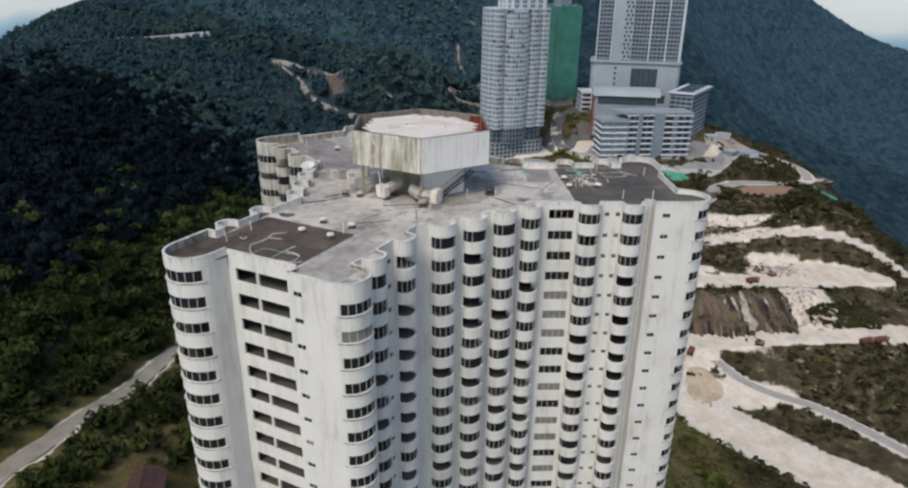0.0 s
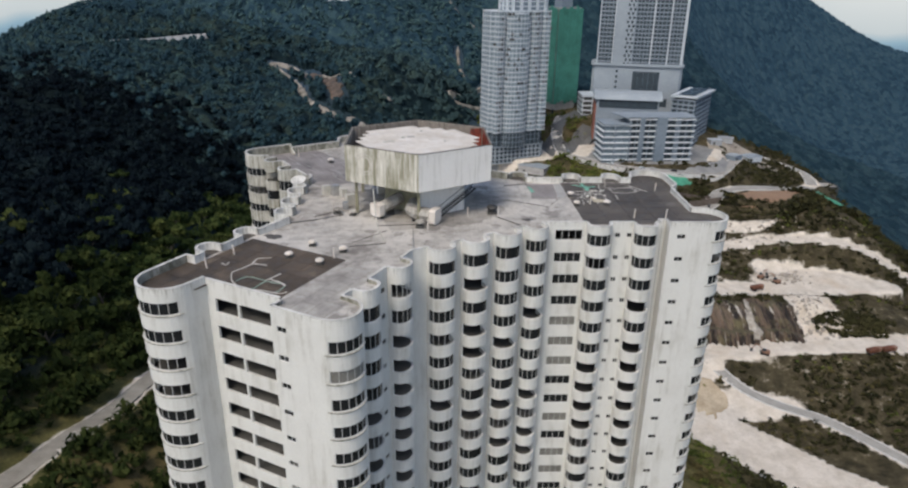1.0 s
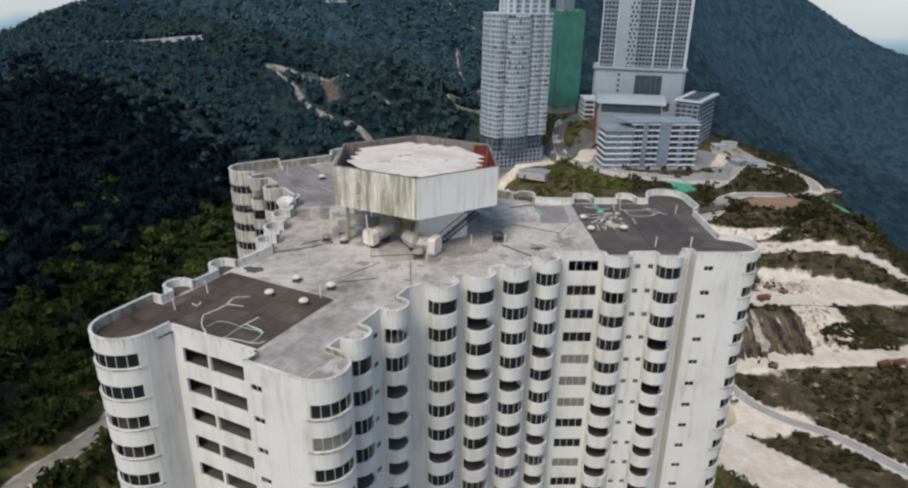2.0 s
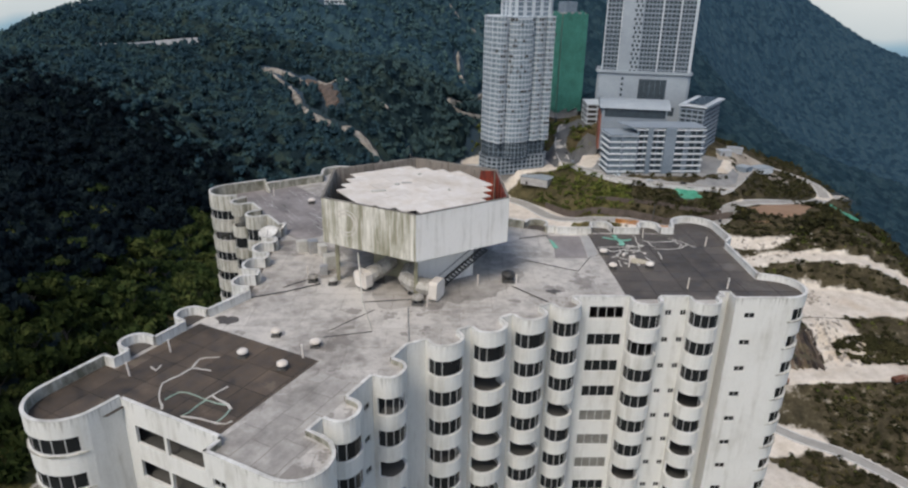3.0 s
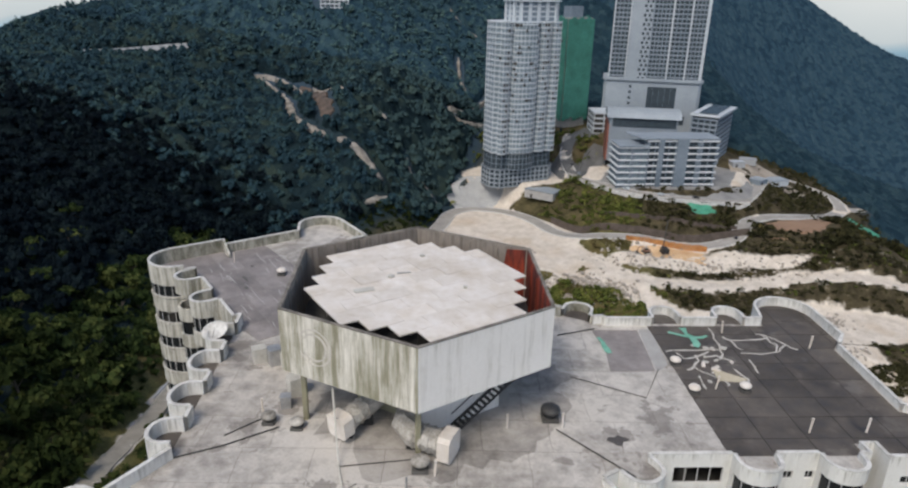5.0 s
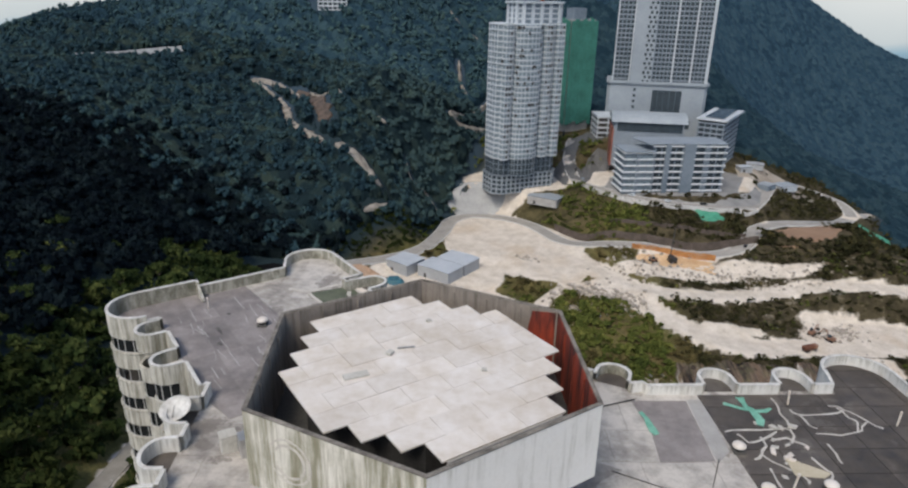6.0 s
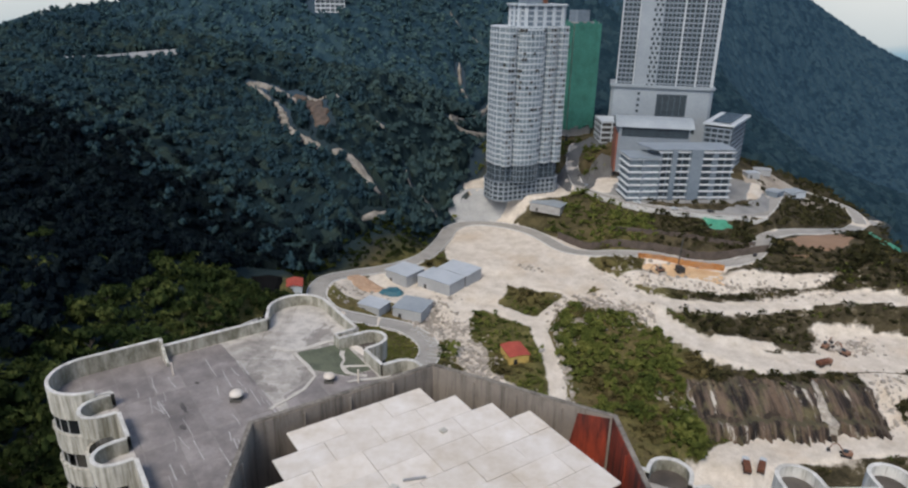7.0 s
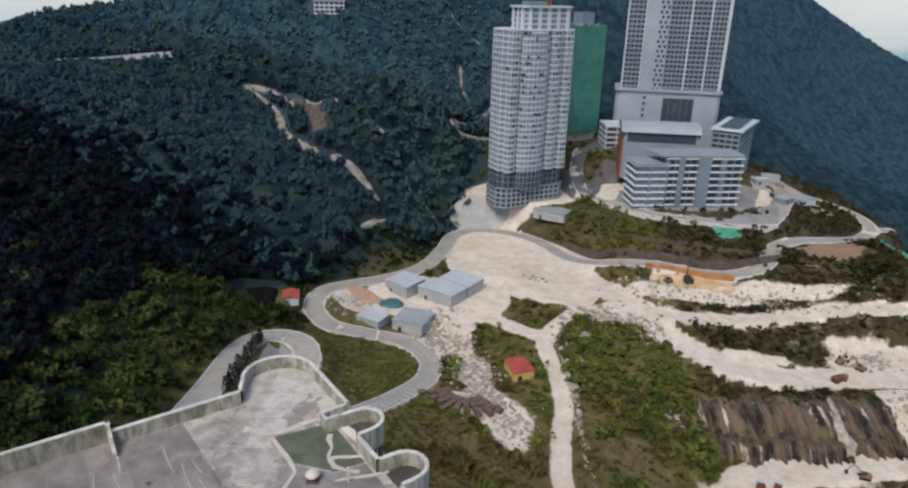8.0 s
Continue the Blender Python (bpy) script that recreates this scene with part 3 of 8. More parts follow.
def rock_face():
    nx, rows = 190, []
    profile = [(293.0, -82.0), (294.4, -79.8), (296.0, -77.6), (297.6, -75.9), (299.0, -75.2), (302.6, -75.0), (303.8, -73.9), (305.2, -73.0), (307.4, -71.8), (310.0, -70.6), (313.2, -69.5), (316.6, -68.5), (320.0, -67.8), (323.4, -69.6)]
    bm = bmesh.new()
    for j, (y, z) in enumerate(profile):
        row = []
        for i in range(nx + 1):
            x = 93 + 84 * i / nx
            row.append(bm.verts.new(rock_point(x, y, z, 0.0 if j in (0, len(profile) - 1) else 1.0)))
        rows.append(row)
    for a, b in zip(rows, rows[1:]):
        for i in range(nx):
            bm.faces.new((a[i], a[i + 1], b[i + 1], b[i]))
    solid("rock_face", bm, rock_material(), label="cut brown rock face with pale water stains", category="rock face", kind="structure")
    bm = bmesh.new()     # pale stone fallen down a gully of the face
    rows = []
    for j, (y, z) in enumerate(profile[2:13]):
        c, half = 151.5 + 0.8 * math.sin(j * 0.9), 3.4 - 0.22 * j + 0.5 * math.sin(j * 2.3)
        row = []
        for k in range(9):
            q = rock_point(c + half * (k - 4) / 4, y, z, 1.0)
            row.append(bm.verts.new((q[0], q[1] - 0.5 * (1 - abs(k - 4) / 4), q[2] + 0.75 * (1 - (abs(k - 4) / 4) ** 2) - 0.12 + 0.25 * noise.noise((q[0] * 1.5, q[1] * 1.5, 4)))))
        rows.append(row)
    for a, b in zip(rows, rows[1:]):
        for i in range(8):
            bm.faces.new((a[i], a[i + 1], b[i + 1], b[i]))
    solid("stone_chute", bm, CHUTE, label="pale stone washed down a gully of the rock face", category="rock face", kind="structure")


CHUTE = mottled("washed_stone", (0.16, 0.135, 0.11), (0.52, 0.48, 0.42), 0.5, 3, 0.95)
rock_face()
# ---- the abandoned apartment block: three wings round a six-sided core ----
CORE = (-5.1, 97.8)
TURNS = (2, 124.5, 243)
STOREY, STOREYS, DECK_Z = 3.17, 25, 55.6
REACH = {2: 1.6, 124.5: 0.3, 243: 0.0}
BOTTOM = DECK_Z - STOREY * STOREYS - 8
rnd = random.Random(5)


def wing(turn):
    return Matrix.Translation((*CORE, 0)) @ Matrix.Rotation(radians(turn), 4, "Z")


def diag(r, s):
    """A place on the inner face between two wings, in the frame of the wing that follows it."""
    return (0.5 * r + 0.866 * s, -0.866 * r + 0.5 * s)


def bulge(a, b, depth, n=9):
    """A bowed balcony front between two points of a wall: short straight cheeks and a half ellipse."""
    a, b = Vector(a), Vector(b)
    along = b - a
    out = Vector((along.y, -along.x)).normalized()
    cheek = 0.3 * depth
    pts = [a]
    for i in range(n + 1):
        t = math.pi * i / n
        pts.append(a + along * (0.5 - 0.5 * math.cos(t)) + out * (cheek + (depth - cheek) * math.sin(t) ** 0.85))
    return [tuple(p) for p in pts] + [tuple(b)]


def arc(cx, cy, r, a0, a1, n=10):
    return [(cx + r * math.cos(radians(a0 + (a1 - a0) * i / n)), cy + r * math.sin(radians(a0 + (a1 - a0) * i / n))) for i in range(n + 1)]


A, B = -9.9, 9.2
SILL, HEAD = 1.12, 2.5
# panels of one wing, in order round it: name, outline, openings (share of the length from, to; sill, head; number of lights)
PANELS = []
spots = [(-6.6, 3.4), (-1.8, 3.4), (3.0, 3.4), (7.5, 3.0)]
last = diag(16.8, -10.2)
for s, w in spots:
    a, b = diag(16.8, s - w / 2), diag(16.8, s + w / 2)
    PANELS.append(("pier", [last, a], []))
    PANELS.append(("balcony", bulge(a, b, 2.1), [(0.07, 0.965, 0.5, 2.08, 7)]))
    last = b
INNER = list(PANELS)
INNER_END = last


def wing_panels(du, wrap=0.62, sh=0.0, bow=2.0, jut=0.7, end_lobe=(36.8, -6.9, 3.0), low=0.0, slot=(31.3, 32.0)):
    """The panels of a wing whose end stands du further out. low: how far the openings of its far side lie below the usual level."""
    lu, lv, lr = end_lobe[0] + du, end_lobe[1] - jut, end_lobe[2]
    edge = lv - lr
    return INNER + [
        ("pier", [INNER_END, (16.4, A)], []),
        ("flat", [(16.4, A), (22.0 + sh, A)], [(0.29, 0.92, SILL, HEAD, 4)]),
        ("balcony", bulge((22.0 + sh, A), (25.2 + sh, A), bow), [(0.08, 0.95, 0.9, 2.45, 6)]),
        ("flat", [(25.2 + sh, A), (28.2 + sh, A)], [(0.24, 0.46, 1.45, 2.1, 2), (0.76, 0.97, 1.45, 2.1, 2)]),
        ("balcony", bulge((28.2 + sh, A), (31.2 + sh, A), bow), [(0.08, 0.95, 0.9, 2.45, 6)]),
        ("groove", [(31.2 + sh, A), (slot[0] + sh, A), (slot[0] + sh, A + 1.1), (slot[1] + sh, A + 1.1), (slot[1] + sh, edge)], []),
        ("flat", [(slot[1] + sh, edge), (lu, edge)], [(0.2, 0.4, 1.5, 2.15, 2)]),
        ("lobe", arc(lu, lv, lr, -90, 75, 16), [(0.07, 0.92, SILL, HEAD, 8)]),
        ("flat", [(lu + lr * math.cos(radians(75)), lv + lr * math.sin(radians(75))), (36.6 + du, max(-4.62, lv + lr * 0.985)), (34.7 + du, -4.4)], []),
        ("loggia", [(34.7 + du, -4.4), (34.7 + du, 4.4)], [(0.02, 0.4, 0.25, 1.85, 0), (0.44, 0.98, 0.25, 1.85, 0)]),
        ("pier", [(34.7 + du, 4.4), (36.1 + du, 4.4)], []),
        ("flat", [(36.1 + du, 4.4), (36.1 + du, 10.2)], [(0.11, 0.31, 1.5 - 0.45 * low, 2.15 - 0.45 * low, 2)]),
        ("lobe", arc(33.5 + du, 10.2, 2.6, 0, 180, 14), [(0.1, wrap, SILL - low, HEAD - low, 5 if wrap < 0.8 else 9)]),
        ("pier", [(30.9 + du, 10.2), (30.9 + du, B), (29.4, B)], []),
        ("balcony", bulge((29.4, B), (26.3, B), 2.0), [(0.07, 0.91, 0.85 - 0.75 * low, 2.5 - 0.75 * low, 7)]),
        ("flat", [(26.3, B), (22.9, B)], [(0.14, 0.38, 1.5 - 0.6 * low, 2.15 - 0.6 * low, 2), (0.62, 0.86, 1.5 - 0.6 * low, 2.15 - 0.6 * low, 2)]),
        ("balcony", bulge((22.9, B), (19.8, B), 2.0), [(0.07, 0.91, 0.85 - 0.75 * low, 2.5 - 0.75 * low, 7)]),
    ]


def panels_of(turn):
    """The panels of one wing, closed by the pier that meets the next wing's inner face."""
    nxt = TURNS[(TURNS.index(turn) + 1) % 3]
    end = wing(turn).inverted() @ wing(nxt) @ Vector((*diag(16.8, -10.2), 0))
    if turn == 124.5:
        panels = wing_panels(REACH[turn], 0.93, -1.9, 2.7, 1.2)[:16] + [
            ("flat", [(37.88, -5.2), (36.9, -4.7), (36.45, -4.6)], []),
            ("loggia", [(36.45, -4.6), (36.45, 4.6)], [(0.02, 0.37, 0.3, 1.7, 0), (0.43, 0.98, 0.3, 1.7, 0)]),
            ("pier", [(36.45, 4.6), (37.0, 4.6)], []),
            ("flat", [(37.0, 4.6), (37.0, 10.7)], [(0.11, 0.31, 1.5, 2.15, 2)]),
            ("lobe", arc(34.0, 10.7, 3.0, 0, 180, 16), [(0.1, 0.93, SILL, HEAD, 9)]),
            ("pier", [(31.0, 10.7), (31.0, 9.7), (30.8, 9.7)], []),
            ("balcony", bulge((30.8, 9.7), (27.9, 9.7), 2.45), [(0.07, 0.91, 0.85, 2.5, 7)]),
            ("flat", [(27.9, 9.7), (24.5, 9.7)], [(0.14, 0.38, 1.5, 2.15, 2), (0.62, 0.86, 1.5, 2.15, 2)]),
            ("balcony", bulge((24.5, 9.7), (21.7, 9.7), 2.45), [(0.07, 0.91, 0.85, 2.5, 7)]),
            ("pier", [(21.7, 9.7), (17.5, 9.7), (end.x, end.y)], []),
        ]
        panels[:3] = [
            ("pier", [diag(16.8, -10.2), diag(16.8, -10.0)], []),
            ("balcony", bulge(diag(16.8, -10.0), diag(16.8, -7.0), 2.2), [(0.07, 0.965, 0.5, 2.08, 7)]),
            ("pier", [diag(16.8, -7.0), diag(16.8, -3.5)], []),
        ]
        return panels
    elif turn == 243:
        panels = wing_panels(REACH[turn], low=1.1)
        panels[8:18] = [
            ("pier", [INNER_END, (16.4, -10.1)], []),
            ("flat", [(16.4, -10.1), (21.25, -10.5)], [(0.29, 0.92, SILL, HEAD, 4)]),
            ("balcony", bulge((21.25, -10.5), (24.1, -10.5), 2.1), [(0.08, 0.95, 0.9, 2.45, 6)]),
            ("flat", [(24.1, -10.5), (27.25, -10.5)], [(0.24, 0.46, 1.45, 2.1, 2), (0.76, 0.97, 1.45, 2.1, 2)]),
            ("balcony", bulge((27.25, -10.5), (30.05, -10.5), 2.1), [(0.08, 0.95, 0.9, 2.45, 6)]),
            ("groove", [(30.05, -10.5), (31.3, -10.5), (31.3, -11.7)], []),
            ("flat", [(31.3, -11.7), (36.6, -11.7)], [(0.2, 0.4, 1.5, 2.15, 2)]),
            ("lobe", arc(36.6, -8.55, 3.15, -90, 75, 16), [(0.07, 0.92, SILL, HEAD, 8)]),
            ("flat", [(37.415, -5.507), (36.3, -5.38), (34.8, -5.3)], []),
            ("loggia", [(34.8, -5.3), (34.7, 4.4)], [(0.113, 0.42, 0.25, 1.85, 0), (0.45, 0.93, 0.25, 1.85, 0)]),
        ]
    else:
        return wing_panels(REACH[turn], slot=(31.95, 32.8))[:16] + [
            ("flat", [(39.18, -4.7), (38.6, -4.45), (37.95, -4.3)], []),
            ("loggia", [(37.95, -4.3), (38.3, 4.9)], [(0.02, 0.37, 0.3, 1.7, 0), (0.43, 0.98, 0.3, 1.7, 0)]),
            ("pier", [(38.3, 4.9), (39.5, 6.4)], []),
            ("flat", [(39.5, 6.4), (39.5, 11.4)], [(0.11, 0.31, 1.5, 2.15, 2)]),
            ("lobe", arc(36.5, 11.4, 3.0, 0, 180, 16), [(0.1, 0.62, SILL, HEAD, 5)]),
            ("pier", [(33.5, 11.4), (33.1, 9.85), (31.7, 9.85)], []),
            ("balcony", bulge((31.7, 9.85), (28.75, 9.85), 2.4), [(0.07, 0.91, 0.85, 2.5, 7)]),
            ("flat", [(28.75, 9.85), (25.4, 9.85)], [(0.14, 0.38, 1.5, 2.15, 2), (0.62, 0.86, 1.5, 2.15, 2)]),
            ("balcony", bulge((25.4, 9.85), (22.45, 9.85), 2.4), [(0.07, 0.91, 0.85, 2.5, 7)]),
            ("pier", [(22.45, 9.85), (18.0, 9.85), (17.7, 10.3), (end.x, end.y)], []),
        ]
    return panels + [("pier", [(19.8, B), (end.x, end.y)], [(0.06, 0.42, 0.4, 1.9, 2)])]


def measure_line(pts):
    s = [0.0]
    for a, b in zip(pts, pts[1:]):
        s.append(s[-1] + math.dist(a, b))
    return s


def at_length(pts, s, q):
    for i in range(len(pts) - 1):
        if q <= s[i + 1] + 1e-9 or i == len(pts) - 2:
            t = (q - s[i]) / max(1e-9, s[i + 1] - s[i])
            return (pts[i][0] + (pts[i + 1][0] - pts[i][0]) * t, pts[i][1] + (pts[i + 1][1] - pts[i][1]) * t)


def inward(pts, i):
    d = Vector(pts[min(i + 1, len(pts) - 1)]) - Vector(pts[max(i - 1, 0)])
    return Vector((-d.y, d.x)).normalized()


THICK = 0.24


def wall_top(turn, pi):
    """The parapets stand lower over the front and higher round the rear wing."""
    if turn == 124.5:
        return 57.2 if pi in (18, 19, 20) else 56.5 if pi < 2 else 56.75
    if turn == 2:
        return (56.1 if pi < 14 else 56.3) if pi < 18 else 56.5
    return 56.8 if pi < 8 else 56.5 if pi < 17 else 56.3 if pi < 18 else 56.1


def panel_mesh(pts, openings, top):
    """A wall along an outline from the ground to top, with its openings cut through at every storey."""
    s = measure_line(pts)
    cuts = sorted(set([round(q, 4) for q in s] + [round(o[k] * s[-1], 4) for o in openings for k in (0, 1)]))
    line = [at_length(pts, s, q) for q in cuts]
    levels = [BOTTOM]
    for f in range(STOREYS):
        z = DECK_Z - STOREY * (STOREYS - f)
        levels += sorted({z + o[k] for o in openings for k in (2, 3)})
    levels.append(top)
    bm = bmesh.new()
    outer = [[bm.verts.new((*p, z)) for p in line] for z in levels]
    inner = [[bm.verts.new((*(Vector(p) + inward(line, i) * THICK), z)) for i, p in enumerate(line)] for z in levels]

    def is_hole(k, i):
        if k < 0 or i < 0 or k >= len(levels) - 1 or i >= len(cuts) - 1:
            return False
        zm, qm = (levels[k] + levels[k + 1]) / 2, (cuts[i] + cuts[i + 1]) / 2 / s[-1]
        rel = (zm - DECK_Z) % STOREY
        return zm > DECK_Z - STOREY * STOREYS and zm < DECK_Z and any(o[0] < qm < o[1] and o[2] < rel < o[3] for o in openings)

    for k in range(len(levels) - 1):
        for i in range(len(cuts) - 1):
            a, b = outer, inner
            if is_hole(k, i):
                for (k0, i0, k1, i1), (dk, di) in (((k, i, k, i + 1), (-1, 0)), ((k + 1, i, k + 1, i + 1), (1, 0)), ((k, i, k + 1, i), (0, -1)), ((k, i + 1, k + 1, i + 1), (0, 1))):
                    if not is_hole(k + dk, i + di):
                        bm.faces.new((a[k0][i0], a[k1][i1], b[k1][i1], b[k0][i0]))
            else:
                bm.faces.new((a[k][i], a[k][i + 1], a[k + 1][i + 1], a[k + 1][i]))
                bm.faces.new((b[k][i], b[k + 1][i], b[k + 1][i + 1], b[k][i + 1]))
    for i in range(len(cuts) - 1):
        bm.faces.new((outer[-1][i], outer[-1][i + 1], inner[-1][i + 1], inner[-1][i]))
    return bm


def window_meshes(pts, o, barred=1.0):
    """Frame and panes of one opening, following the wall's outline; level 0 is the storey's floor. barred: the share of it that still has its bars."""
    s = measure_line(pts)
    n = max(1, o[4])
    fr, pane = bmesh.new(), bmesh.new()
    q0, q1 = o[0] * s[-1], o[1] * s[-1]
    steps = sorted({round(q0 + (q1 - q0) * i / n, 3) for i in range(n + 1)} | {round(q, 3) for q in s if q0 < q < q1})
    line = [Vector(at_length(pts, s, q)) for q in steps]
    nrm = [inward(pts, min(range(len(s)), key=lambda j: abs(s[j] - q))) for q in steps]
    d0, d1 = 0.1, 0.16

    def bar(a, b, na, nb, z0, z1):
        v = [fr.verts.new((*(p + m * d), z)) for z in (z0, z1) for p, m, d in ((a, na, d0), (b, nb, d0), (b, nb, d1), (a, na, d1))]
        for f in ((3, 2, 1, 0), (4, 5, 6, 7), (0, 1, 5, 4), (1, 2, 6, 5), (2, 3, 7, 6), (3, 0, 4, 7)):
            fr.faces.new([v[i] for i in f])

    for i in range(len(line) - 1):
        for z in ((o[2], o[2] + 0.07), (o[3] - 0.07, o[3])):
            bar(line[i], line[i + 1], nrm[i], nrm[i + 1], *z)
        v = [pane.verts.new((*(p + m * 0.13), z)) for p, m, z in ((line[i], nrm[i], o[2] + 0.07), (line[i + 1], nrm[i + 1], o[2] + 0.07), (line[i + 1], nrm[i + 1], o[3] - 0.07), (line[i], nrm[i], o[3] - 0.07))]
        pane.faces.new(v)
    for i in range(n + 1):
        if barred < 1 and i > barred * n:
            break
        q = q0 + (q1 - q0) * i / n
        j = min(range(len(steps)), key=lambda k: abs(steps[k] - q))
        p, m = line[j], nrm[j]
        t = Vector((m.y, -m.x)) * 0.035
        bar(p - t, p + t, m, m, o[2] + 0.07, o[3] - 0.07)
    return mesh_of("window_frame", fr, FRAME_PAINT), mesh_of("pane", pane, PANE_DARK)


tower = thing("apartment_block", label="abandoned white apartment block with three curved-balcony wings, stained and empty", category="building")

# outline of the whole block, for slabs and roof
outline = []
for turn in TURNS:
    m = wing(turn)
    for name, pts, _ in panels_of(turn):
        outline += [m @ Vector((*p, 0)) for p in pts[:-1]]
clean = []
for p in outline:
    if not clean or (p - clean[-1]).length > 0.02:
        clean.append(p)
outline = clean


def inset(pts, d):
    out = []
    n = len(pts)
    for i, p in enumerate(pts):
        t = (pts[(i + 1) % n] - pts[i - 1])
        out.append((p.x - t.y / max(t.length, 1e-6) * d, p.y + t.x / max(t.length, 1e-6) * d))
    return out


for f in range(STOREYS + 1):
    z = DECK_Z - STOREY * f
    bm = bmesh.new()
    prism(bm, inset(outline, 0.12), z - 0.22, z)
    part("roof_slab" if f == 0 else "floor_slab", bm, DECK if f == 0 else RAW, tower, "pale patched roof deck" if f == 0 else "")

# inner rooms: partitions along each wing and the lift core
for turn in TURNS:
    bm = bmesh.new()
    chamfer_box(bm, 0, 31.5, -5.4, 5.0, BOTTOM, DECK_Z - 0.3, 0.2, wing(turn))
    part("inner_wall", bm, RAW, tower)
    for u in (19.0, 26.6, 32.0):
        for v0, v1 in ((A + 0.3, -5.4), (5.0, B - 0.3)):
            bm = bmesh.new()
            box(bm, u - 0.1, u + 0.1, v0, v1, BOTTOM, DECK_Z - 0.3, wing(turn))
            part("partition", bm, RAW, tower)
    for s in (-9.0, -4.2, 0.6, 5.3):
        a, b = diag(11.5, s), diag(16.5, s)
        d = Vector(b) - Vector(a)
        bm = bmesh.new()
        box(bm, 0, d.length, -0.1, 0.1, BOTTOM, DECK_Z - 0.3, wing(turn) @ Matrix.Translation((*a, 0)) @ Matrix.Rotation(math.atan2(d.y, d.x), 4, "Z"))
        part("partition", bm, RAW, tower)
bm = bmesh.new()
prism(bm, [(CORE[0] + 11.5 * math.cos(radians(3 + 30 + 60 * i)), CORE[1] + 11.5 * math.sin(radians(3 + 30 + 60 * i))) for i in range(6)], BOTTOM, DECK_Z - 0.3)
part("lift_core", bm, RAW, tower)

